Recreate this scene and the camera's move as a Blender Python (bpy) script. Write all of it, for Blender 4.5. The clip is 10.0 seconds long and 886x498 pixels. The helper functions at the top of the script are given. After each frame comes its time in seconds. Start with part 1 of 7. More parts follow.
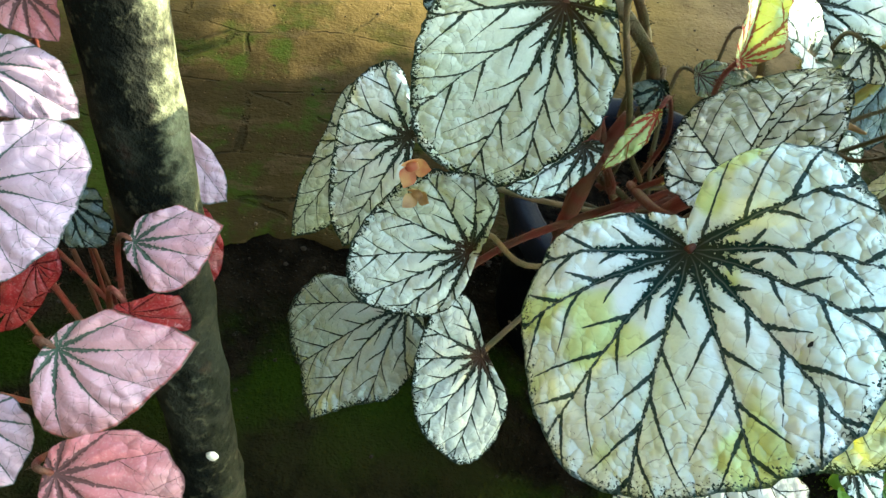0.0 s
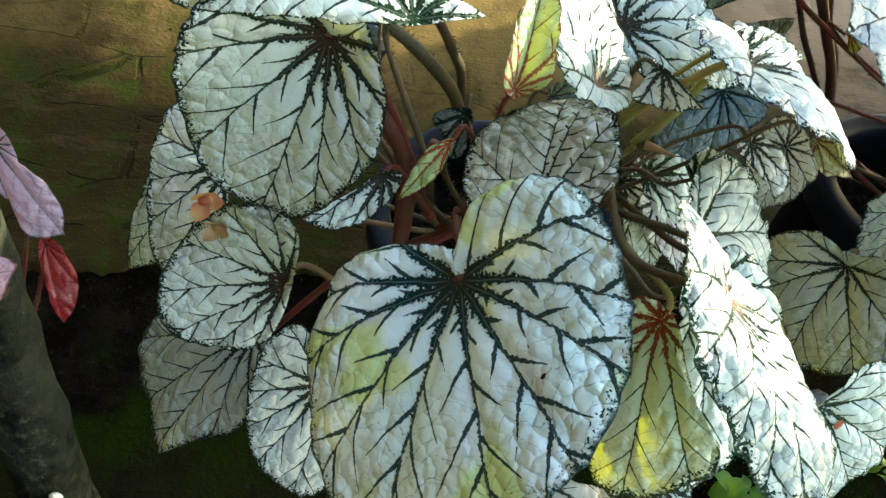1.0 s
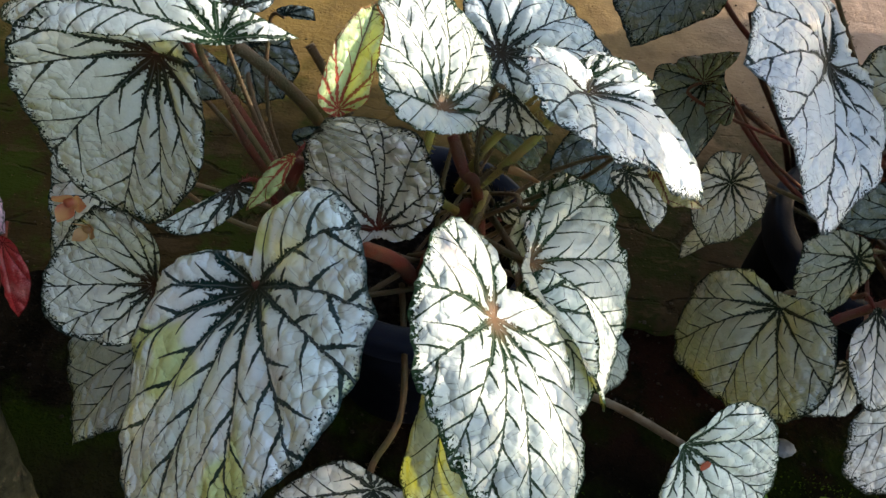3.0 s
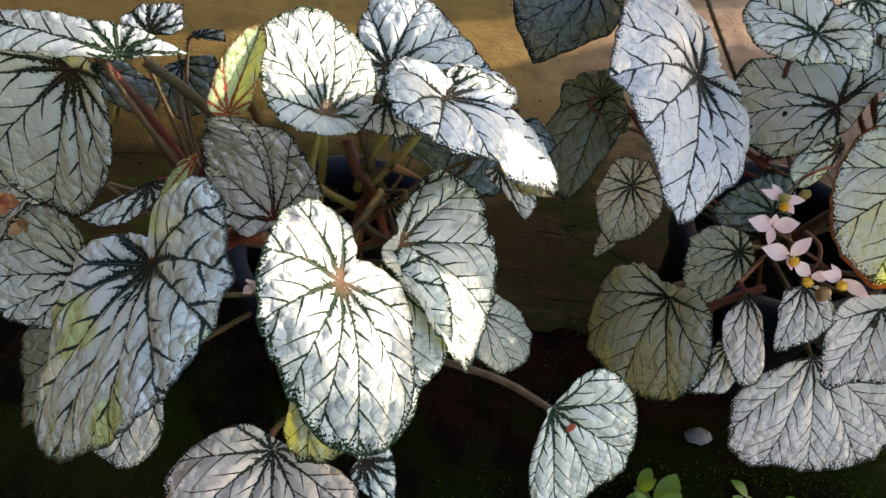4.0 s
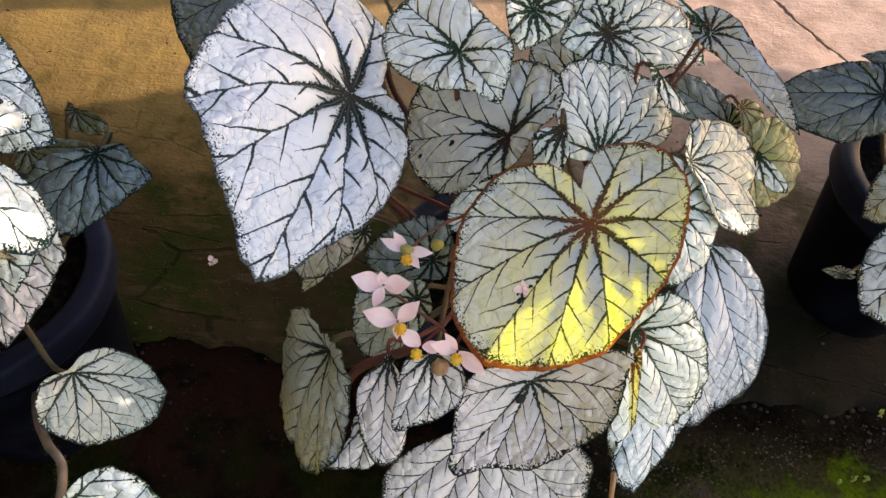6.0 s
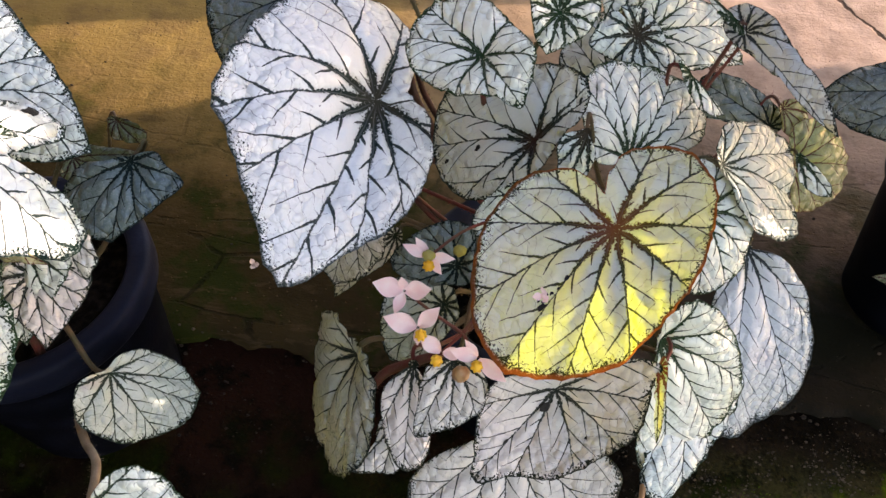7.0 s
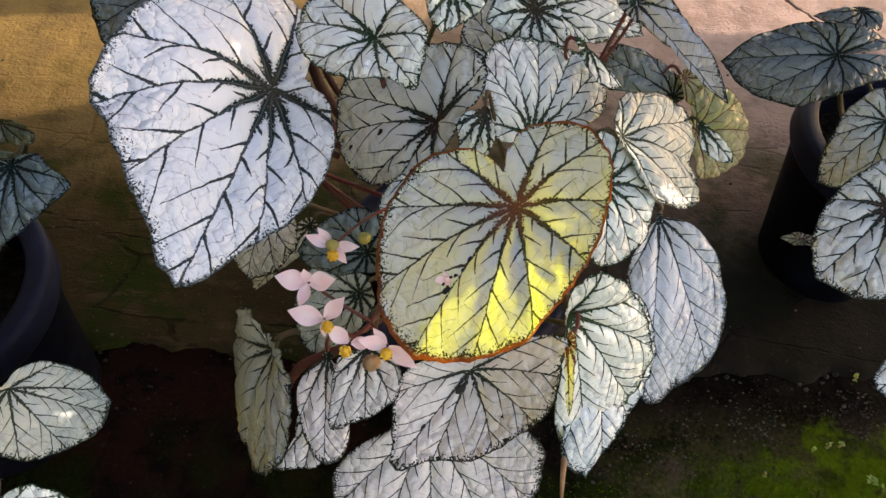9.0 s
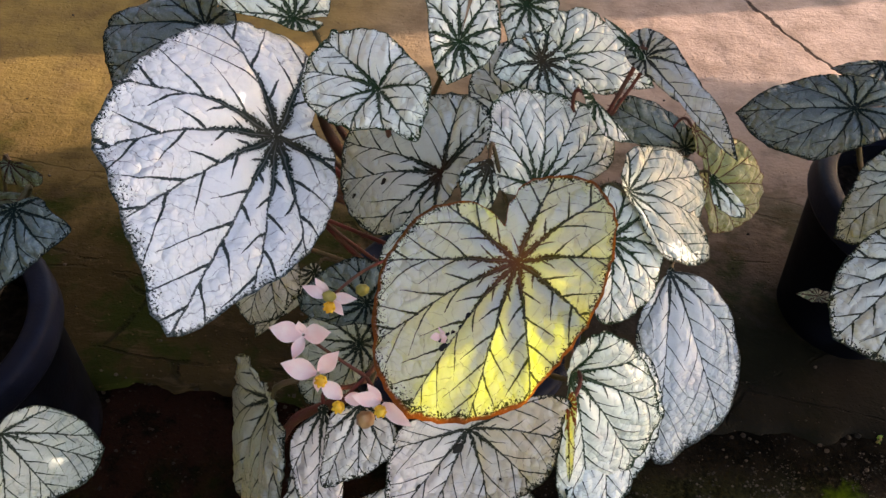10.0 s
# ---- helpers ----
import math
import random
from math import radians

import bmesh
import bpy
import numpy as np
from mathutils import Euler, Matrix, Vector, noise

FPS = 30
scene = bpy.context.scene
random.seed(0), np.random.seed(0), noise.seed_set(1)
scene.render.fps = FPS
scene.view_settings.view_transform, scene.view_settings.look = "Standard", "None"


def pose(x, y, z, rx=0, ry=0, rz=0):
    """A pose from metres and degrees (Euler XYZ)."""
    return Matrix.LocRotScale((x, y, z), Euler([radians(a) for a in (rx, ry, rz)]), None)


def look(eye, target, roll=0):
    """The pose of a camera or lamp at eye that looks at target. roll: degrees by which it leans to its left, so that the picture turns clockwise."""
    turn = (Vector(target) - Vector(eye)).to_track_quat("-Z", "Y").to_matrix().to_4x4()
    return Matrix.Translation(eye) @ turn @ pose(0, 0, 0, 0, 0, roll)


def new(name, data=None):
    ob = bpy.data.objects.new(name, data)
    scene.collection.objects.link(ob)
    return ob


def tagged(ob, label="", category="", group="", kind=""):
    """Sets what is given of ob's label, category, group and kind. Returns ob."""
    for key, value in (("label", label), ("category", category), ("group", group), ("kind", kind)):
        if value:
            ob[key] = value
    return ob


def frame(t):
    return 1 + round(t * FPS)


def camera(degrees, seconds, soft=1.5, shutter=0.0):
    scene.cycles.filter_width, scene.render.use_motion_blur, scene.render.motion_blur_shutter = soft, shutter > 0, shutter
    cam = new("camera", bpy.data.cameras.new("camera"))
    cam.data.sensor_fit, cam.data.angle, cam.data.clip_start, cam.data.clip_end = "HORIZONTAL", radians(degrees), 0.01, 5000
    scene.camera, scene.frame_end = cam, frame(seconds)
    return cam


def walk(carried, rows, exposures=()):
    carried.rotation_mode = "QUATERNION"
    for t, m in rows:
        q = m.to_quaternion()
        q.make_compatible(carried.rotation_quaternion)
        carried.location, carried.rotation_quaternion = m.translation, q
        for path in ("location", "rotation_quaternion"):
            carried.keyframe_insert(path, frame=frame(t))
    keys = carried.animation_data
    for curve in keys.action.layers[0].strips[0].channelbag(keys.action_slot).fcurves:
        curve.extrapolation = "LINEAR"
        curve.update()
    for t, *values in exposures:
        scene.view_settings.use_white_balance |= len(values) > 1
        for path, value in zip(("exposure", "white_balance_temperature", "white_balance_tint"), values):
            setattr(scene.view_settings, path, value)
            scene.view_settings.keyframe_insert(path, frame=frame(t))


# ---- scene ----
from mathutils.bvhtree import BVHTree

cam = camera(65.0, 10.0)
PATH = [
    (0, (-0.139, -0.179, 0.688), (0.046, 0.9, -0.986), 12.1),
    (0.2, (-0.118, -0.174, 0.691), (0.055, 0.690, -0.644), 12.7),
    (0.5, (-0.088, -0.171, 0.697), (0.166, 0.909, -0.967), 13.8),
    (0.7, (-0.066, -0.171, 0.697), (0.139, 0.705, -0.626), 13.7),
    (1, (-0.045, -0.171, 0.703), (0.225, 0.94, -0.938), 13.9),
    (1.2, (-0.028, -0.171, 0.705), (0.191, 0.722, -0.605), 13.8),
    (1.5, (-0.009, -0.17, 0.704), (0.249, 0.948, -0.934), 13.1),
    (1.6, (-0.004, -0.169, 0.705), (0.198, 0.728, -0.605), 12.8),
    (2, (0.018, -0.167, 0.706), (0.219, 0.956, -0.936), 11.9),
    (2.2, (0.033, -0.166, 0.706), (0.207, 0.975, -0.927), 11.6),
    (3.3, (0.107, -0.198, 0.727), (0.143, 0.995, -0.878), 7.2),
    (3.5, (0.12, -0.211, 0.729), (0.183, 0.998, -0.863), 7.9),
    (3.7, (0.134, -0.225, 0.744), (0.168, 0.750, -0.524), 7.8),
    (4, (0.166, -0.236, 0.76), (0.209, 1.006, -0.808), 6.7),
    (4.1, (0.182, -0.237, 0.762), (0.245, 0.747, -0.499), 7.6),
    (4.3, (0.208, -0.224, 0.752), (0.304, 0.762, -0.504), 9.0),
    (4.5, (0.231, -0.213, 0.753), (0.334, 1.025, -0.815), 8.8),
    (4.7, (0.276, -0.195, 0.754), (0.377, 0.803, -0.493), 11.1),
    (5, (0.342, -0.169, 0.753), (0.485, 1.065, -0.815), 12.2),
    (5.2, (0.378, -0.158, 0.749), (0.483, 0.836, -0.501), 11.3),
    (5.5, (0.413, -0.138, 0.743), (0.538, 1.081, -0.837), 11.0),
    (5.7, (0.433, -0.127, 0.743), (0.567, 1.081, -0.845), 11.4),
    (6.8, (0.462, -0.114, 0.745), (0.398, 1.063, -0.871), 4.4),
    (7, (0.47, -0.114, 0.745), (0.413, 1.075, -0.863), 4.4),
    (7.2, (0.476, -0.115, 0.749), (0.434, 0.846, -0.529), 4.0),
    (7.5, (0.483, -0.117, 0.748), (0.437, 1.076, -0.857), 4.3),
    (7.7, (0.490, -0.119, 0.747), (0.463, 0.834, -0.538), 4.7),
    (8, (0.495, -0.115, 0.747), (0.491, 1.063, -0.87), 6.3),
    (8.2, (0.503, -0.113, 0.746), (0.535, 0.820, -0.554), 7.5),
    (8.5, (0.511, -0.107, 0.743), (0.566, 1.089, -0.859), 7.3),
    (8.7, (0.509, -0.106, 0.740), (0.554, 0.847, -0.545), 6.0),
    (9, (0.499, -0.107, 0.742), (0.593, 1.052, -0.885), 6.8),
    (9.2, (0.490, -0.110, 0.744), (0.560, 0.847, -0.536), 5.7),
    (9.5, (0.476, -0.118, 0.741), (0.614, 1.097, -0.842), 7.9),
    (9.7, (0.478, -0.113, 0.748), (0.542, 0.881, -0.505), 5.6),
    (10, (0.512, -0.092, 0.741), (0.541, 1.151, -0.826), 5.4),
]
walk(cam, [(t, look(eye, target, roll)) for t, eye, target, roll in PATH], [(0, 3.62, 7150, -9), (0.5, 3.2, 7100, -5), (1.5, 2.72, 7050, 1), (2.2, 2.42, 7000, 7), (3.3, 2.22, 7200, 15), (5, 2.54, 7750, 25), (7, 2.66, 7850, 27), (8.5, 2.54, 7900, 27), (10, 2.48, 7900, 27)])

# ---- light ----
SUN = Vector((0.918, 0.25, 0.275)).normalized()
world = bpy.data.worlds.new("sky")
scene.world = world
world.use_nodes = True
wt = world.node_tree
sky = wt.nodes.new("ShaderNodeTexSky")
sky.sky_type = "NISHITA"
sky.sun_disc = False
sky.sun_elevation = math.asin(SUN.z)
sky.sun_rotation = math.atan2(SUN.x, SUN.y)
wt.links.new(sky.outputs[0], wt.nodes["Background"].inputs[0])
wt.nodes["Background"].inputs[1].default_value = 0.15
lamp = bpy.data.lights.new("sun", "SUN")
lamp.energy, lamp.angle, lamp.color = 1.75, radians(0.35), (1.0, 0.94, 0.84)
sun = new("sun", lamp)
sun.matrix_world = look(SUN * 6, (0, 0, 0))

# ---- helpers of this scene ----
def mesh_ob(name, verts, faces, mat, parent=None, smooth=True):
    me = bpy.data.meshes.new(name)
    me.from_pydata([tuple(v) for v in verts], [], faces)
    me.materials.append(mat)
    if smooth:
        me.polygons.foreach_set("use_smooth", [True] * len(me.polygons))
    me.update()
    ob = new(name, me)
    if parent:
        ob.parent = parent
    return ob


def part(name, bm, mat, parent, label="", smooth=True):
    me = bpy.data.meshes.new(name)
    bm.to_mesh(me)
    bm.free()
    me.materials.append(mat)
    if smooth:
        me.polygons.foreach_set("use_smooth", [True] * len(me.polygons))
    ob = new(name, me)
    if parent:
        ob.parent = parent
    if label:
        tagged(ob, label)
    return ob


def thing(name, label, category, at=(0, 0, 0), group="", kind=""):
    ob = new(name)
    ob.empty_display_size = 0.02
    ob.location = at
    return tagged(ob, label, category, group, kind)


class Nodes:
    """A small writer of node materials."""
    def __init__(self, name):
        self.mat = bpy.data.materials.new(name)
        self.mat.use_nodes = True
        self.t = self.mat.node_tree
        self.t.nodes.clear()
        self.out = self.t.nodes.new("ShaderNodeOutputMaterial")

    def put(self, sock, v):
        if isinstance(v, bpy.types.NodeSocket):
            self.t.links.new(v, sock)
        elif v is not None:
            if sock.type == "RGBA" and len(v) == 3:
                v = (*v, 1)
            sock.default_value = v

    def m(self, op, a, b=None, c=None, clamp=False):
        n = self.t.nodes.new("ShaderNodeMath")
        n.operation, n.use_clamp = op, clamp
        for i, v in enumerate((a, b, c)):
            self.put(n.inputs[i], v)
        return n.outputs[0]

    def ramp(self, x, a, b, lo=0.0, hi=1.0):
        """x from a to b, smoothly, to lo to hi."""
        n = self.t.nodes.new("ShaderNodeMapRange")
        n.interpolation_type = "SMOOTHSTEP"
        for i, v in enumerate((x, a, b, lo, hi)):
            self.put(n.inputs[i], v)
        return n.outputs[0]

    def noise(self, vec, scale, detail=2.0, rough=0.5, dist=0.0):
        n = self.t.nodes.new("ShaderNodeTexNoise")
        self.put(n.inputs["Vector"], vec)
        n.inputs["Scale"].default_value, n.inputs["Detail"].default_value = scale, detail
        n.inputs["Roughness"].default_value, n.inputs["Distortion"].default_value = rough, dist
        return n.outputs[0]

    def voronoi(self, vec, scale, feature="F1", rand=1.0):
        n = self.t.nodes.new("ShaderNodeTexVoronoi")
        n.feature = feature
        self.put(n.inputs["Vector"], vec)
        n.inputs["Scale"].default_value, n.inputs["Randomness"].default_value = scale, rand
        return n.outputs["Distance"]

    def mix(self, f, a, b):
        n = self.t.nodes.new("ShaderNodeMix")
        n.data_type = "RGBA"
        self.put(n.inputs[0], f), self.put(n.inputs[6], a), self.put(n.inputs[7], b)
        return n.outputs[2]

    def uv(self, name):
        n = self.t.nodes.new("ShaderNodeUVMap")
        n.uv_map = name
        s = self.t.nodes.new("ShaderNodeSeparateXYZ")
        self.t.links.new(n.outputs[0], s.inputs[0])
        return s.outputs[0], s.outputs[1]

    def place(self, spread=0.0):
        n = self.t.nodes.new("ShaderNodeTexCoord")
        if not spread:
            return n.outputs["Object"]
        r = self.t.nodes.new("ShaderNodeObjectInfo")
        s = self.t.nodes.new("ShaderNodeVectorMath")
        s.operation = "SCALE"
        s.inputs[0].default_value = (1.0, 1.7, 0.6)
        self.t.links.new(self.m("MULTIPLY", r.outputs["Random"], spread), s.inputs["Scale"])
        v = self.t.nodes.new("ShaderNodeVectorMath")
        self.t.links.new(n.outputs["Object"], v.inputs[0])
        self.t.links.new(s.outputs[0], v.inputs[1])
        return v.outputs[0]

    def xyz(self, vec):
        s = self.t.nodes.new("ShaderNodeSeparateXYZ")
        self.t.links.new(vec, s.inputs[0])
        return s.outputs

    def bump(self, h, dist, strength=1.0):
        n = self.t.nodes.new("ShaderNodeBump")
        n.inputs["Strength"].default_value, n.inputs["Distance"].default_value = strength, dist
        self.t.links.new(h, n.inputs["Height"])
        return n.outputs[0]

    def finish(self, color, rough=0.6, normal=None, metal=0.0, spec=0.5, glow=None, amount=0.0):
        b = self.t.nodes.new("ShaderNodeBsdfPrincipled")
        self.put(b.inputs["Base Color"], color), self.put(b.inputs["Roughness"], rough)
        self.put(b.inputs["Metallic"], metal), self.put(b.inputs["Specular IOR Level"], spec)
        if normal is not None:
            self.put(b.inputs["Normal"], normal)
        last = b.outputs[0]
        if glow is not None:
            tr = self.t.nodes.new("ShaderNodeBsdfTranslucent")
            self.put(tr.inputs[0], glow)
            mx = self.t.nodes.new("ShaderNodeMixShader")
            self.put(mx.inputs[0], amount)
            self.t.links.new(last, mx.inputs[1]), self.t.links.new(tr.outputs[0], mx.inputs[2])
            last = mx.outputs[0]
        self.t.links.new(last, self.out.inputs[0])
        return self.mat


# ---- materials ----
def leaf_material(name, silver, second, dark, star=1.0, vein=1.0, through_light=(0.90, 0.92, 0.03), amount=0.075, rough=0.42, net=1.0, gap=0.30, heart=None, rim_color=None, blush=0.35, reach=0.32, relief=1.0, sun_patch=0.0):
    """Silver blade between dark jagged veins; lengths on the blade are in decimetres of a leaf of usual size."""
    n = Nodes(name)
    along, perp = n.uv("vein")
    s, apart = n.uv("edge")
    vec = n.place(31.0)
    big, mid, fine = n.noise(vec, 14, 2), n.noise(vec, 70, 3), n.noise(vec, 430, 3, 0.6)
    barb = n.m("SUBTRACT", n.noise(vec, 620, 3, 0.65), 0.5)
    side = n.m("ABSOLUTE", n.m("MULTIPLY_ADD", n.m("SUBTRACT", mid, 0.5), 0.04, perp))
    # main veins: wide and feathered near the stalk, thin and broken at the margin
    wide = n.m("MULTIPLY_ADD", n.ramp(along, -0.05, 0.66, 1, 0), 0.0205 * star, 0.0078 * vein)
    wide = n.m("MULTIPLY", wide, n.ramp(along, 0.0, 0.13, 0.45, 1.0))
    rag = n.m("MULTIPLY_ADD", barb, n.m("MULTIPLY_ADD", wide, 3.0, 0.012), side)
    main = n.ramp(n.m("DIVIDE", rag, wide), 0.85, 1.05, 1, 0)
    core = n.m("MULTIPLY", n.ramp(side, 0.0, 0.007, 1, 0), n.ramp(along, 0.0, 0.15))
    # side veins leave them in a chevron and run out to the margin, thick at their root
    odd = n.m("MULTIPLY", n.m("GREATER_THAN", perp, 0.0), gap * 0.45)
    bend = n.m("MULTIPLY_ADD", n.m("MULTIPLY", side, side), -0.55, n.m("MULTIPLY", side, 1.25))
    ph = n.m("ADD", n.m("SUBTRACT", along, bend), n.m("MULTIPLY_ADD", big, 0.16, odd))
    fr = n.m("MULTIPLY", n.m("ABSOLUTE", n.m("SUBTRACT", n.m("FRACT", n.m("DIVIDE", ph, gap)), 0.5)), gap * 0.62)
    root = n.m("MULTIPLY", n.ramp(side, 0.01, 0.17, 0.0082 * vein * (0.5 + 0.5 * star), 0.0046 * vein), n.ramp(apart, 0.70, 1.0, 1.0, 0.45))
    w2 = n.m("MULTIPLY", root, n.m("MULTIPLY", n.ramp(ph, 0.06, 0.16), n.ramp(mid, 0.32, 0.46, 0.8, 1.0)))
    sec = n.ramp(n.m("DIVIDE", n.m("MULTIPLY_ADD", barb, n.m("MULTIPLY_ADD", w2, 2.2, 0.006), fr), n.m("MAXIMUM", w2, 0.0004)), 0.85, 1.10, 1, 0)
    # a third set, finer, seen in the outer half
    p3 = n.m("ADD", n.m("MULTIPLY_ADD", side, 0.9, along), n.m("MULTIPLY", mid, 0.22))
    f3 = n.m("MULTIPLY", n.m("ABSOLUTE", n.m("SUBTRACT", n.m("FRACT", n.m("DIVIDE", p3, 0.12)), 0.5)), 0.12)
    ter = n.m("MULTIPLY", n.ramp(n.m("MULTIPLY_ADD", barb, 0.020, f3), 0.0018, 0.0042, 1, 0), n.m("MULTIPLY", n.ramp(s, 0.25, 0.75, 0.1, 1.0), n.ramp(big, 0.36, 0.52, 0.3, 1.0)))
    # dark grains that close up along the margin
    grain = n.noise(vec, 700, 2, 0.6)
    speck = n.m("GREATER_THAN", grain, n.ramp(n.m("MULTIPLY_ADD", mid, 0.12, s), 0.90, 1.07, 0.80, 0.80 - 0.36 * net))
    rim = n.ramp(n.m("MULTIPLY_ADD", fine, 0.06, s), 1.00, 1.025)
    lines = n.m("MAXIMUM", main, n.m("MULTIPLY", sec, 0.96))
    halo = n.m("MULTIPLY", n.ramp(n.m("DIVIDE", rag, wide), 0.9, 2.3, 1, 0), n.ramp(along, 0.1, 0.8, 0.75, 0.15))
    mask = n.m("MAXIMUM", n.m("MAXIMUM", lines, speck), n.m("MAXIMUM", n.m("MULTIPLY", ter, 0.55), n.m("MULTIPLY", rim, 0.9)))
    wob = n.t.nodes.new("ShaderNodeVectorMath")
    wob.operation = "MULTIPLY_ADD"
    nz = n.t.nodes.new("ShaderNodeTexNoise")
    n.put(nz.inputs["Vector"], vec)
    nz.inputs["Scale"].default_value = 120
    n.put(wob.inputs[0], nz.outputs[1])
    wob.inputs[1].default_value = (0.007, 0.007, 0.007)
    n.put(wob.inputs[2], vec)
    d1, d2 = n.voronoi(wob.outputs[0], 135, "F1", 1.0), n.voronoi(vec, 300, "F1", 0.9)
    crease = n.m("MULTIPLY", n.ramp(n.voronoi(wob.outputs[0], 135, "DISTANCE_TO_EDGE", 1.0), 0.01, 0.06, 1, 0), n.ramp(s, 0.45, 1.0, 0.02, 0.26))
    base = n.mix(n.ramp(big, 0.35, 0.65), silver, second)
    base = n.mix(n.m("MULTIPLY", n.ramp(n.noise(vec, 900, 1), 0.5, 0.75), 0.22), base, n.mix(0.5, silver, (0.80, 0.82, 0.80)))
    base = n.mix(n.m("MULTIPLY", n.ramp(n.noise(vec, 26, 3), 0.60, 0.76), blush), base, (0.46, 0.30, 0.30))
    # yellow-green patches stand for sun shining through, painted into the blade
    if sun_patch:
        base = n.mix(n.m("MULTIPLY", n.ramp(n.noise(vec, 20, 2, 0.45), 0.56, 0.64), sun_patch), base, (0.50, 0.62, 0.16))
    base = n.mix(n.m("MULTIPLY", crease, n.ramp(mid, 0.35, 0.6, 0.3, 1.0)), base, n.mix(0.62, base, dark))
    ink = dark
    if heart:
        ink = n.mix(n.ramp(n.m("MULTIPLY_ADD", mid, 0.3, along), 0.15, reach + 0.15), heart, dark)
    base = n.mix(n.m("MULTIPLY", halo, 0.5), base, n.mix(0.55, base, (0.03, 0.09, 0.05)))
    col = n.mix(mask, base, ink)
    col = n.mix(n.m("MULTIPLY", core, 0.55), col, n.mix(0.80, silver, ink))
    if rim_color:
        edge = n.ramp(n.m("MULTIPLY_ADD", mid, 0.05, s), 0.985, 1.012)
        col = n.mix(edge, col, n.mix(mask, rim_color, dark))
    # the blade is quilted between the small veins
    h = n.m("MULTIPLY_ADD", n.m("MULTIPLY", d1, d1), n.ramp(s, 0.25, 0.95, -0.10, -0.95), n.m("MULTIPLY", n.m("MULTIPLY", d2, d2), -0.05))
    h = n.m("MULTIPLY_ADD", n.m("MAXIMUM", main, sec), -0.28, h)
    h = n.m("MULTIPLY_ADD", mid, 0.22, h)
    glow = n.mix(mask, through_light, n.mix(0.93, through_light, dark))
    if rim_color:
        glow = n.mix(edge, glow, (0.55, 0.15, 0.02))
    return n.finish(col, n.m("MULTIPLY_ADD", mid, 0.25, rough - 0.16), n.bump(h, 0.0044 * relief, 1.0), spec=n.ramp(mask, 0.1, 0.7, 0.5, 0.06), glow=glow, amount=amount)


TEAL = leaf_material("leaf_silver_teal", (0.70, 0.77, 0.78), (0.60, 0.72, 0.70), (0.005, 0.026, 0.026), star=1.9, vein=1.2, gap=0.27, heart=(0.020, 0.022, 0.014), amount=0.06, sun_patch=0.75, rough=0.34, net=0.7, relief=1.0)
SILVER = leaf_material("leaf_silver", (0.61, 0.66, 0.66), (0.53, 0.61, 0.59), (0.005, 0.018, 0.014), star=1.6, gap=0.25, heart=(0.03, 0.022, 0.014), amount=0.05)
PALE = leaf_material("leaf_pale", (0.74, 0.77, 0.71), (0.66, 0.71, 0.63), (0.010, 0.030, 0.012), star=1.35, vein=1.1, gap=0.22)
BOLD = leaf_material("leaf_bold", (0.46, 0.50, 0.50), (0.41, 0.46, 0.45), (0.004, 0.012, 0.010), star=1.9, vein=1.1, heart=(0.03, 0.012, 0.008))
WHITE = leaf_material("leaf_white", (0.66, 0.69, 0.71), (0.60, 0.64, 0.67), (0.006, 0.017, 0.017), star=1.7, vein=0.95, rough=0.40, gap=0.28, heart=(0.03, 0.028, 0.020), blush=0.15, net=0.8, relief=0.8)
ROSE = leaf_material("leaf_rose", (0.62, 0.56, 0.53), (0.54, 0.52, 0.48), (0.012, 0.018, 0.013), star=0.95, gap=0.22)
# rusty heart and rim its own; extra translucency makes the sunlit patches glow
RUST_BACKLIT = leaf_material("leaf_rust_backlit", (0.72, 0.73, 0.77), (0.65, 0.67, 0.68), (0.012, 0.022, 0.012), star=1.3, vein=0.9, heart=(0.27, 0.075, 0.035), rim_color=(0.20, 0.075, 0.035), amount=0.42, through_light=(0.80, 1.0, 0.01), reach=0.42, blush=0.5, gap=0.22, relief=1.0)
# translucency raised so that this backlit leaf turns yellow
LIME = leaf_material("leaf_lime_backlit", (0.52, 0.58, 0.50), (0.46, 0.54, 0.40), (0.012, 0.030, 0.012), star=0.9, heart=(0.25, 0.03, 0.012), amount=0.17, through_light=(0.90, 0.94, 0.005), reach=0.7)
# darkest blade, worn mostly by back leaves whose shade is in the colour
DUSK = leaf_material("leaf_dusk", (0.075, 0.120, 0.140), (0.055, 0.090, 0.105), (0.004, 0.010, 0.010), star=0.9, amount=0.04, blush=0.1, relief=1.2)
# grey-green blade, darkened for two leaves out of the sun
SAGE_SHADED = leaf_material("leaf_sage_shaded", (0.40, 0.45, 0.41), (0.34, 0.40, 0.35), (0.012, 0.022, 0.014), star=0.8, gap=0.2, amount=0.03)
# pale blade darkened for the leaves that take direct sun
PALE_SUNLIT = leaf_material("leaf_pale_sunlit", (0.54, 0.58, 0.54), (0.48, 0.53, 0.47), (0.010, 0.030, 0.012), star=1.35, vein=1.1, gap=0.22, heart=(0.16, 0.09, 0.05), reach=0.25)
LILAC = leaf_material("leaf_lilac", (0.58, 0.57, 0.61), (0.52, 0.53, 0.55), (0.008, 0.014, 0.014), star=1.1, gap=0.22, heart=(0.08, 0.015, 0.012), amount=0.03, relief=1.6, rough=0.36)
ASH = leaf_material("leaf_ash", (0.50, 0.54, 0.58), (0.42, 0.47, 0.50), (0.010, 0.018, 0.020), star=0.9, vein=0.8, gap=0.24, blush=0.2)
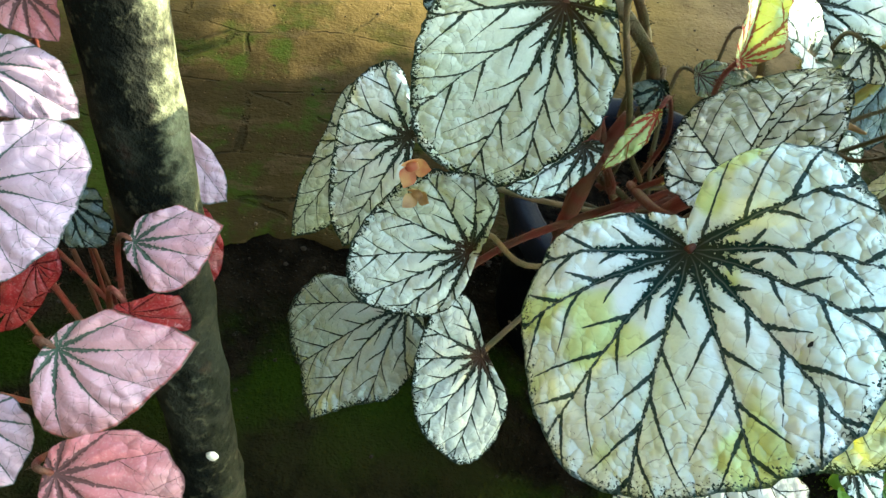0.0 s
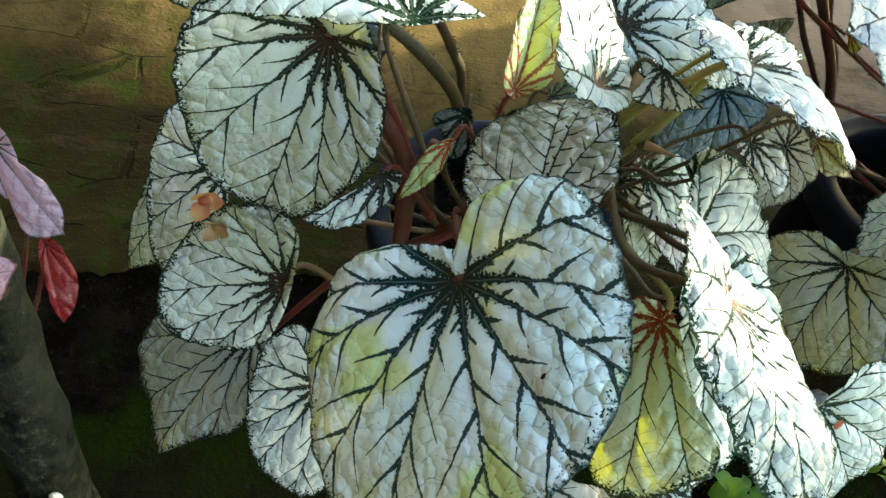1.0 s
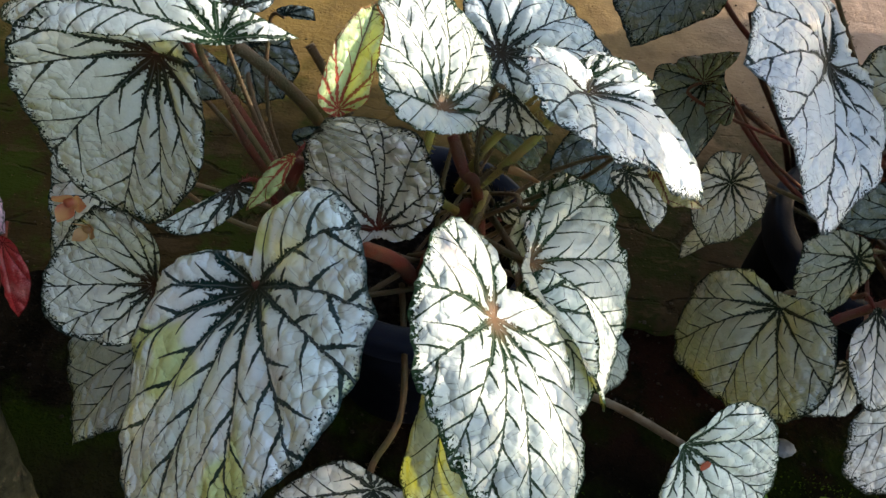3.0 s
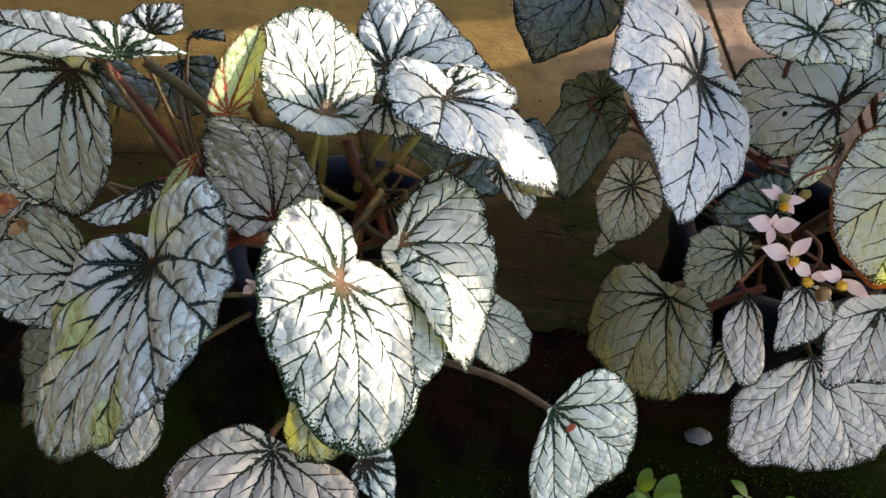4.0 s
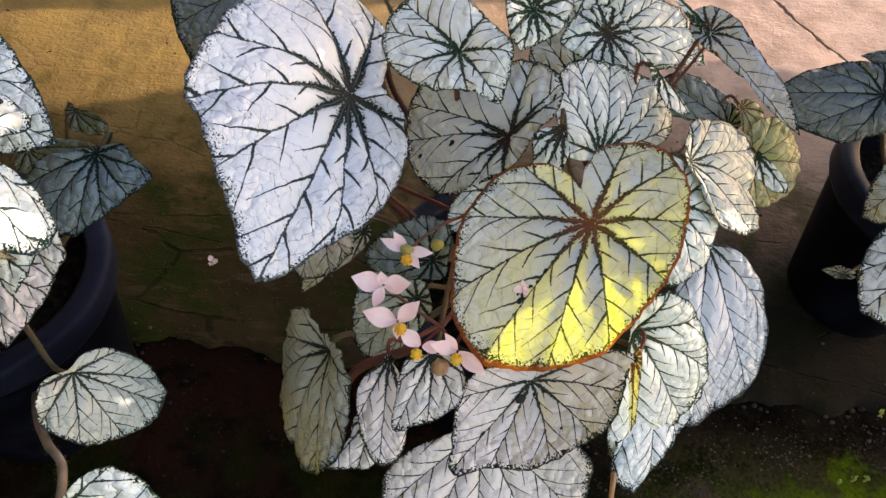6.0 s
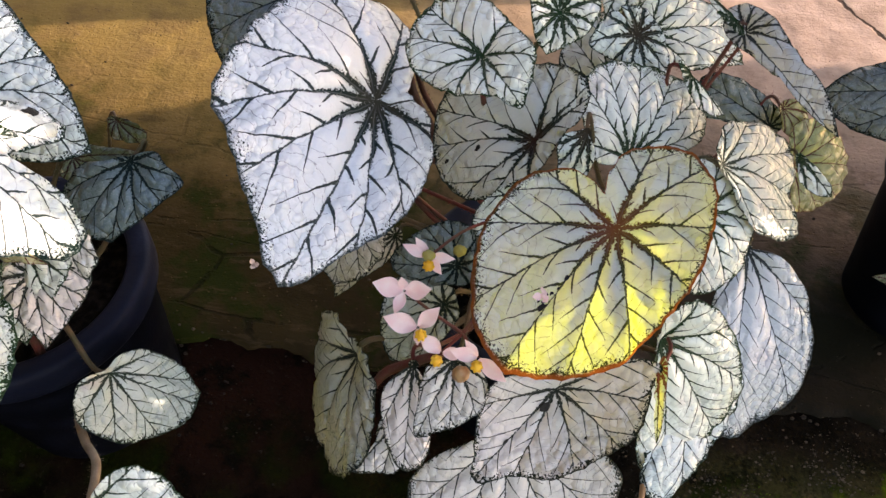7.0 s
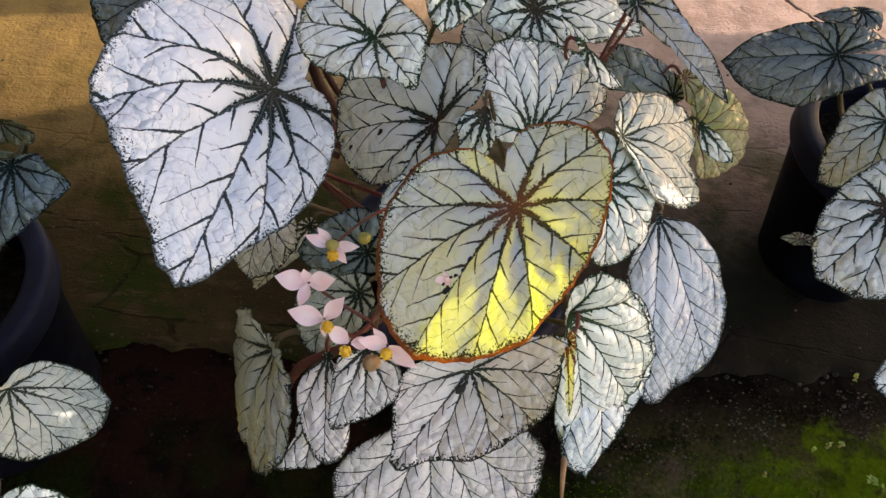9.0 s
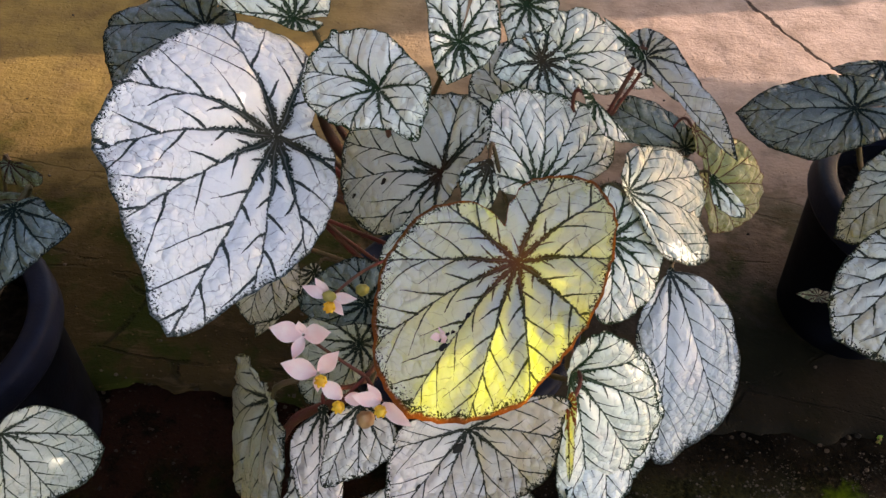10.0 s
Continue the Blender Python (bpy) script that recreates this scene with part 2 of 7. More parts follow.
# silver dimmed for low leaves, their shade put into the colour
SILVER_DIM = leaf_material("leaf_silver_dim", (0.33, 0.37, 0.36), (0.27, 0.32, 0.30), (0.006, 0.014, 0.012), star=1.0, gap=0.26)
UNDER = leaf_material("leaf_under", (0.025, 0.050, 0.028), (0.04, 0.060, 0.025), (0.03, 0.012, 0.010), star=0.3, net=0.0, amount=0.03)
OLIVE = leaf_material("leaf_olive", (0.16, 0.19, 0.07), (0.22, 0.20, 0.10), (0.10, 0.035, 0.025), star=0.3, net=0.6)
GREEN = leaf_material("leaf_green", (0.40, 0.52, 0.26), (0.34, 0.46, 0.22), (0.10, 0.09, 0.04), star=0.5, amount=0.17, heart=(0.36, 0.05, 0.035), reach=1.2, rim_color=(0.42, 0.07, 0.04))
PINK = leaf_material("leaf_pink", (0.42, 0.27, 0.34), (0.46, 0.33, 0.43), (0.05, 0.08, 0.07), star=0.6, vein=0.4, net=0.0, gap=0.5, through_light=(0.7, 0.10, 0.12), relief=0.4)
ROSY = leaf_material("leaf_rosy", (0.46, 0.21, 0.25), (0.50, 0.31, 0.37), (0.05, 0.08, 0.06), star=1.1, vein=0.25, net=0.0, gap=0.5, through_light=(0.7, 0.10, 0.12), rim_color=(0.42, 0.06, 0.08), relief=0.4)
CORAL = leaf_material("leaf_coral", (0.44, 0.12, 0.14), (0.50, 0.24, 0.26), (0.12, 0.06, 0.06), star=1.2, vein=0.3, net=0.0, gap=0.5, through_light=(0.7, 0.10, 0.12), relief=0.4)
CRIMSON = leaf_material("leaf_crimson", (0.32, 0.012, 0.018), (0.20, 0.008, 0.012), (0.08, 0.008, 0.01), star=0.3, vein=0.3, net=0.0, gap=0.5, through_light=(0.7, 0.03, 0.03), relief=0.4)


def stalk_material(name, a, b):
    n = Nodes(name)
    vec = n.place(9.0)
    c = n.mix(n.ramp(n.noise(vec, 60, 3), 0.35, 0.65), a, b)
    return n.finish(c, 0.55, n.bump(n.noise(vec, 900, 2), 0.0008, 0.8), spec=0.2)


STALK = stalk_material("stalk_tan", (0.10, 0.060, 0.032), (0.065, 0.055, 0.025))
STALK_RED = stalk_material("stalk_red", (0.13, 0.026, 0.020), (0.10, 0.045, 0.028))
STALK_PALE = stalk_material("stalk_pale", (0.24, 0.185, 0.135), (0.17, 0.12, 0.08))
STALK_BROWN = stalk_material("stalk_brown", (0.060, 0.022, 0.016), (0.035, 0.016, 0.010))
STALK_GREEN = stalk_material("stalk_green", (0.24, 0.23, 0.06), (0.26, 0.18, 0.06))


HOLE = stalk_material("eaten_hole", (0.006, 0.006, 0.005), (0.012, 0.010, 0.007))


def plastic(name, dark, light, spec):
    n = Nodes(name)
    vec = n.place()
    d = n.noise(vec, 25, 4)
    c = n.mix(n.ramp(d, 0.45, 0.75), dark, light)
    return n.finish(c, n.m("MULTIPLY_ADD", d, 0.3, 0.42), n.bump(n.noise(vec, 300, 3), 0.0006, 0.5), spec=spec)


def soil():
    n = Nodes("potting_soil")
    vec = n.place()
    c = n.mix(n.ramp(n.noise(vec, 120, 4), 0.4, 0.7), (0.006, 0.0045, 0.0035), (0.022, 0.016, 0.012))
    return n.finish(c, 0.95, n.bump(n.noise(vec, 150, 4), 0.006, 1.0), spec=0.05)


def bark():
    n = Nodes("weathered_post")
    vec = n.place()
    a, b = n.noise(vec, 22, 4, 0.6), n.noise(vec, 110, 4, 0.65)
    c = n.mix(n.ramp(a, 0.42, 0.6), (0.0045, 0.005, 0.004), (0.022, 0.022, 0.016))
    c = n.mix(n.m("MULTIPLY", n.ramp(b, 0.55, 0.7), 0.5), c, (0.075, 0.072, 0.045))
    c = n.mix(n.m("MULTIPLY", n.ramp(n.noise(vec, 45, 3), 0.6, 0.72), 0.4), c, (0.05, 0.024, 0.018))
    x, y, z = n.xyz(vec)
    # sunlight on the post's upper right edge, painted as pale patches
    sunlit_side = n.m("MULTIPLY", n.ramp(n.noise(vec, 18, 5, 0.65), 0.34, 0.50), n.ramp(n.m("MULTIPLY_ADD", b, 0.02, x), 0.012, 0.026))
    c = n.mix(n.m("MULTIPLY", sunlit_side, n.ramp(z, 0.30, 0.45, 0.05, 0.9)), c, n.mix(b, (0.26, 0.27, 0.14), (0.46, 0.46, 0.29)))
    return n.finish(c, 0.9, n.bump(n.m("ADD", a, b), 0.006, 0.9), spec=0.03)


PLASTIC = plastic("pot_plastic", (0.0014, 0.0017, 0.0035), (0.004, 0.005, 0.010), 0.04)
# the rim's plastic, made lighter for the light it catches
RIM = plastic("pot_rim_lit", (0.006, 0.008, 0.018), (0.014, 0.017, 0.034), 0.10)
SOIL, BARK = soil(), bark()


def cement():
    n = Nodes("worn_cement")
    vec = n.place()
    x, y, z = n.xyz(vec)
    big, mid, fine = n.noise(vec, 3.2, 4), n.noise(vec, 16, 5, 0.6), n.noise(vec, 160, 4, 0.6)
    # ochre to pinkish cement, the right side also lightened for its sunlight
    warm = n.mix(n.ramp(n.m("MULTIPLY_ADD", big, 0.4, x), 0.35, 1.15), (0.25, 0.165, 0.052), (0.42, 0.30, 0.235))
    c = n.mix(n.ramp(mid, 0.35, 0.7), warm, n.mix(0.45, warm, (0.075, 0.045, 0.028)))
    c = n.mix(n.m("MULTIPLY", n.ramp(fine, 0.55, 0.75), 0.35), c, (0.27, 0.19, 0.125))
    # damp and moss along the broken edge, and the shade there painted as darkening
    damp_shade = n.ramp(n.m("MULTIPLY_ADD", n.m("SUBTRACT", mid, 0.5), 0.45, n.m("ADD", n.m("MULTIPLY_ADD", x, -0.12, y), n.ramp(x, -0.42, 0.18, -0.20, 0.0))), 0.36, 0.74, 1, 0)
    damp_shade = n.m("MULTIPLY", damp_shade, n.ramp(x, 0.65, 1.05, 1.0, 0.92))
    c = n.mix(n.m("MULTIPLY", damp_shade, 0.90), c, (0.010, 0.0065, 0.003))
    moss = n.m("MULTIPLY", damp_shade, n.ramp(n.noise(vec, 9, 5, 0.65), 0.47, 0.58))
    c = n.mix(n.m("MULTIPLY", moss, 0.8), c, n.mix(n.ramp(x, -0.3, 0.1), (0.026, 0.042, 0.005), (0.014, 0.021, 0.003)))
    warp = n.t.nodes.new("ShaderNodeVectorMath")
    warp.operation = "MULTIPLY_ADD"
    n.put(warp.inputs[0], n.t.nodes.new("ShaderNodeTexNoise").outputs[1])
    warp.inputs[1].default_value = (0.14, 0.06, 0.0)
    n.put(warp.inputs[2], vec)
    flat = n.t.nodes.new("ShaderNodeVectorMath")
    flat.operation = "MULTIPLY"
    n.put(flat.inputs[0], warp.outputs[0])
    flat.inputs[1].default_value = (0.45, 1.2, 1.0)
    flake = n.noise(flat.outputs[0], 20, 5, 0.7)
    c = n.mix(n.m("MULTIPLY", n.m("MULTIPLY", damp_shade, n.ramp(flake, 0.54, 0.62)), 0.7), c, (0.055, 0.036, 0.018))
    line = n.ramp(n.m("ADD", n.voronoi(flat.outputs[0], 9, "DISTANCE_TO_EDGE"), n.m("MULTIPLY", fine, 0.02)), 0.016, 0.030, 1, 0)
    line = n.m("MULTIPLY", line, n.m("MULTIPLY", damp_shade, n.ramp(mid, 0.45, 0.55)))
    c = n.mix(n.m("MULTIPLY", line, 0.55), c, (0.008, 0.007, 0.003))
    pits = n.ramp(n.voronoi(vec, 90), 0.05, 0.16, 1, 0)
    c = n.mix(n.m("MULTIPLY", pits, 0.5), c, (0.10, 0.06, 0.03))
    # the shadow beside the right pot, painted near black on the cement
    pot_shadow = n.m("MULTIPLY", n.ramp(n.m("MULTIPLY_ADD", mid, 0.2, x), 0.78, 0.95), n.ramp(n.m("MULTIPLY_ADD", mid, 0.25, y), 0.68, 0.48))
    c = n.mix(n.m("MULTIPLY", pot_shadow, 0.9), c, (0.004, 0.004, 0.0025))
    # a crack that wanders across the far corner
    cr = n.m("ADD", n.m("MULTIPLY_ADD", x, 0.876, n.m("MULTIPLY", y, 0.482)), n.m("MULTIPLY_ADD", mid, 0.05, -1.5525))
    crack = n.m("MULTIPLY", n.ramp(n.m("ABSOLUTE", cr), 0.002, 0.006, 1, 0), n.ramp(y, 0.93, 0.97))
    c = n.mix(n.m("MULTIPLY", crack, 0.9), c, (0.015, 0.008, 0.006))
    h = n.m("ADD", n.m("MULTIPLY", mid, 1.0), n.m("MULTIPLY_ADD", fine, 0.35, n.m("ADD", n.m("MULTIPLY", pits, -0.3), n.m("MULTIPLY_ADD", n.m("MAXIMUM", line, crack), -0.8, n.m("MULTIPLY", flake, 0.8)))))
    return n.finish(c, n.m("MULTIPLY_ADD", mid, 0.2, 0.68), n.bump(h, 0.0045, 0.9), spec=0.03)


def earth():
    n = Nodes("mossy_earth")
    vec = n.place()
    x, y, z = n.xyz(vec)
    big, mid, fine = n.noise(vec, 5, 4), n.noise(vec, 22, 5, 0.65), n.noise(vec, 190, 4, 0.65)
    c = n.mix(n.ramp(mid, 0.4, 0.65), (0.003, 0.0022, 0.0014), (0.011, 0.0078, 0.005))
    red = n.m("MULTIPLY", n.m("MULTIPLY", n.ramp(y, 0.06, 0.14), n.m("MULTIPLY", n.ramp(x, 0.0, 0.15), n.ramp(x, 0.50, 0.62, 1, 0))), n.ramp(mid, 0.35, 0.55))
    c = n.mix(n.m("MULTIPLY", red, 0.8), c, (0.030, 0.009, 0.006))
    c = n.mix(n.m("MULTIPLY", n.ramp(fine, 0.58, 0.74), 0.4), c, (0.06, 0.05, 0.038))
    moss = n.m("MULTIPLY", n.ramp(n.noise(vec, 7, 5, 0.6), 0.44, 0.58), n.ramp(n.m("MULTIPLY_ADD", mid, 0.1, y), 0.26, 0.14))
    c = n.mix(n.m("MULTIPLY", moss, 0.9), c, n.mix(fine, (0.005, 0.010, 0.001), (0.017, 0.030, 0.0025)))
    # shade under the plants, painted into the earth along x
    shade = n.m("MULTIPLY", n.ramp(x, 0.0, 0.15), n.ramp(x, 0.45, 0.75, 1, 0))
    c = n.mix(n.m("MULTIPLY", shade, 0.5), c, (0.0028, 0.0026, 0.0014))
    olive = n.m("MULTIPLY", n.ramp(n.m("MULTIPLY_ADD", mid, 0.12, y), 0.16, 0.06), n.ramp(x, 0.05, -0.05))
    c = n.mix(n.m("MULTIPLY", olive, n.ramp(mid, 0.35, 0.6, 0.35, 0.9)), c, (0.017, 0.015, 0.006))
    strip = n.m("MULTIPLY", n.ramp(x, 0.68, 0.80), n.ramp(n.m("MULTIPLY_ADD", mid, 0.14, y), 0.31, 0.24))
    c = n.mix(n.m("MULTIPLY", strip, n.ramp(n.m("MULTIPLY_ADD", mid, 0.8, n.m("MULTIPLY", fine, 0.5)), 0.52, 0.80, 0.05, 0.95)), c, n.mix(n.ramp(n.noise(vec, 13, 4), 0.42, 0.60), (0.034, 0.032, 0.012), (0.070, 0.046, 0.030)))
    green = n.m("MULTIPLY", n.ramp(x, 0.72, 0.94), n.ramp(n.m("MULTIPLY_ADD", mid, 0.16, n.m("MULTIPLY_ADD", x, -0.18, y)), 0.100, 0.068))
    c = n.mix(n.m("MULTIPLY", green, n.ramp(n.noise(vec, 30, 4), 0.36, 0.54, 0.25, 0.95)), c, n.mix(fine, (0.022, 0.042, 0.0015), (0.070, 0.110, 0.004)))
    h = n.m("ADD", n.m("MULTIPLY", mid, 1.0), n.m("MULTIPLY", fine, 0.6))
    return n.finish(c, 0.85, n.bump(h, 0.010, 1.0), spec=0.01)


CEMENT, EARTH = cement(), earth()

# ---- ground ----
def grid(xs, ys, height):
    verts = [(x, y, height(x, y)) for y in ys for x in xs]
    k = len(xs)
    faces = [(j * k + i, j * k + i + 1, (j + 1) * k + i + 1, (j + 1) * k + i) for j in range(len(ys) - 1) for i in range(k - 1)]
    return verts, faces


def spaced(a, b, near_a, near_b, step):
    """Even steps between near_a and near_b, growing ones out to a and b."""
    xs = list(np.arange(near_a, near_b, step))
    d, x = step, near_a
    while x > a:
        d *= 1.6
        x -= d
        xs.insert(0, max(x, a))
    d, x = step, xs[-1]
    while x < b:
        d *= 1.6
        x += d
        xs.append(min(x, b))
    return xs


def earth_height(x, y):
    near = max(0.0, 1 - max(abs(x - 0.3) / 2.5, abs(y) / 1.5))
    return -0.006 + near * (0.006 * noise.noise(Vector((x * 9, y * 9, 1))) + 0.004 * noise.noise(Vector((x * 31, y * 31, 5))))


v, f = grid(spaced(-60, 60, -0.9, 1.6, 0.02), spaced(-60, 60, -0.5, 0.32, 0.02), earth_height)
ground = tagged(mesh_ob("ground", v, f, EARTH), "damp dark earth with green moss and grit, shade painted under the plants", "ground", kind="structure")


def edge_line(x):
    return 0.262 + 0.020 * noise.noise(Vector((x * 7, 2, 0))) + 0.012 * noise.noise(Vector((x * 24, 7, 0))) + 0.005 * noise.noise(Vector((x * 80, 9, 0)))


def cement_sheet():
    xs = spaced(-60, 60, -0.9, 1.6, 0.008)
    ts = [-0.006, -0.002, 0.0, 0.006, 0.014, 0.024, 0.04, 0.06, 0.09, 0.13, 0.18, 0.25, 0.34, 0.45, 0.6, 0.8, 1.1, 1.6, 2.6, 5, 12, 60]
    verts = []
    for t in ts:
        for x in xs:
            top = 0.0 if t > 0.001 else (-0.003 if t > -0.001 else (-0.007 if t > -0.004 else -0.03))
            z = top + (0.0022 * noise.noise(Vector((x * 14, t * 14, 3))) + 0.0010 * noise.noise(Vector((x * 60, t * 60, 4)))) * (1 if t < 2 else 0)
            verts.append((x, edge_line(x) + t, z))
    k = len(xs)
    faces = [(j * k + i, j * k + i + 1, (j + 1) * k + i + 1, (j + 1) * k + i) for j in range(len(ts) - 1) for i in range(k - 1)]
    return mesh_ob("floor", verts, faces, CEMENT)


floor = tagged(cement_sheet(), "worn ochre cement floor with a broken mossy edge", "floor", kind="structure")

def plaster():
    n = Nodes("stained_plaster")
    vec = n.place()
    c = n.mix(n.ramp(n.noise(vec, 3, 5), 0.4, 0.7), (0.05, 0.05, 0.04), (0.09, 0.085, 0.07))
    return n.finish(c, 0.9, n.bump(n.noise(vec, 60, 4), 0.004, 0.6))


def wall(name, x0, x1, y0, y1, h, label):
    bm = bmesh.new()
    bmesh.ops.create_cube(bm, size=1.0)
    for v in bm.verts:
        v.co = Vector(((x0 + x1) / 2 + v.co.x * (x1 - x0), (y0 + y1) / 2 + v.co.y * (y1 - y0), h / 2 - 0.05 + v.co.z * (h + 0.1)))
    return tagged(part(name, bm, PLASTER, None, label, False), label, "wall", kind="structure")


PLASTER = plaster()
# unseen walls, added to cut the sky light from south and west
wall("wall_south", -1.15, 0.15, -1.15, -0.95, 4.2, "unseen plain stained plaster wall added to keep out sky light")
wall("wall_west", -1.15, -0.95, -0.95, 3.5, 2.7, "unseen plain stained plaster wall added to keep out sky light")

# unseen overhang, added to take sky light off the left side
roof_block = bmesh.new()
bmesh.ops.create_cube(roof_block, size=1.0)
for v in roof_block.verts:
    v.co = Vector((-0.625 + v.co.x * 1.05, 1.275 + v.co.y * 4.45, 2.36 + v.co.z * 0.12 + 0.12 * v.co.x * -1.0))
tagged(part("roof_eave", roof_block, PLASTER, None, "", False), "unseen plain roof slab added to darken the left plants", "roof", kind="structure")

# ---- pots ----
def lathe(profile, seg=64, wob=0.0):
    verts, faces = [], []
    for r, z in profile:
        for i in range(seg):
            a = 2 * math.pi * i / seg
            q = r * (1 + wob * math.sin(2 * a + 0.7))
            verts.append((q * math.cos(a), q * math.sin(a), z))
    for j in range(len(profile) - 1):
        for i in range(seg):
            k = (i + 1) % seg
            faces.append((j * seg + i, j * seg + k, (j + 1) * seg + k, (j + 1) * seg + i))
    return verts, faces


def flower_pot(at, r, h, label, taper=0.76):
    pot = thing("flower_pot", label, "flower pot", at, group="plant pots")
    b = r * taper
    body = [(0.001, 0.002), (b - 0.006, 0.0), (b, 0.006), (r - 0.012, h - 0.045), (r - 0.011, h - 0.030), (r - 0.015, h - 0.030), (b - 0.004, 0.010), (0.001, 0.010)]
    v, f = lathe(body)
    mesh_ob("body", v, f, PLASTIC, pot)
    lip = [(r - 0.013, h - 0.034), (r - 0.004, h - 0.036), (r - 0.001, h - 0.030), (r, h - 0.006), (r - 0.002, h - 0.001), (r - 0.006, h), (r - 0.018, h - 0.001), (r - 0.021, h - 0.004), (r - 0.020, h - 0.020), (r - 0.016, h - 0.034)]
    v, f = lathe(lip, 64, 0.006)
    tagged(mesh_ob("rim", v, f, RIM, pot), "thick rolled plastic rim")
    v, f = [], []
    ring = 30
    for j in range(9):
        for i in range(ring):
            a, q = 2 * math.pi * i / ring, (r - 0.024) * j / 8 + 0.001
            x, y = q * math.cos(a), q * math.sin(a)
            v.append((x, y, h - 0.055 + 0.006 * noise.noise(Vector((x * 40 + at[0] * 9, y * 40, 0)))))
    for j in range(8):
        for i in range(ring):
            k = (i + 1) % ring
            f.append((j * ring + i, j * ring + k, (j + 1) * ring + k, (j + 1) * ring + i))
    tagged(mesh_ob("soil", v, f, SOIL, pot), "dark crumbly potting soil")
    return pot


flower_pot((0.083, 0.190, 0), 0.114, 0.230, "black plastic flower pot with a wide scuffed rim")
flower_pot((0.540, 0.260, 0), 0.112, 0.215, "black plastic flower pot hidden under silver leaves")
flower_pot((1.045, 0.440, 0), 0.125, 0.230, "black plastic flower pot on the cement edge", 0.60)

# ---- plants ----
def outline(radii, first, a):
    """The leaf's radius at the angle a, smoothly through the given ones."""
    k = len(radii)
    q = ((a - first) / (2 * math.pi) * k) % k
    i = int(q)
    w = q - i
    p0, p1, p2, p3 = radii[(i - 1) % k], radii[i], radii[(i + 1) % k], radii[(i + 2) % k]
    m1, m2 = (p2 - p0) / 2, (p3 - p1) / 2
    if i == 0:
        m1 = (p2 - p1) * 1.5
    if i == k - 1:
        m2 = (p2 - p1) * 1.5
    return max(0.003, (2 * w ** 3 - 3 * w * w + 1) * p1 + (w ** 3 - 2 * w * w + w) * m1 + (-2 * w ** 3 + 3 * w * w) * p2 + (w ** 3 - w * w) * m2)


VEINS = [radians(a) for a in (0, 27, 57, 92, 130, 163, -27, -57, -92, -130, -163)]
LEAF_COUNT = [0]


def fan_radius(radii, w):
    """The radius of a leaf spread round its stalk, w from 0 to 1 from one side of the notch round to the other."""
    q = w * (len(radii) - 1)
    i = min(int(q), len(radii) - 2)
    w = q - i
    p0, p1, p2, p3 = radii[max(i - 1, 0)], radii[i], radii[i + 1], radii[min(i + 2, len(radii) - 1)]
    return max(0.003, 0.5 * (2 * p1 + (p2 - p0) * w + (2 * p0 - 5 * p1 + 4 * p2 - p3) * w * w + (-p0 + 3 * p1 - 3 * p2 + p3) * w ** 3))


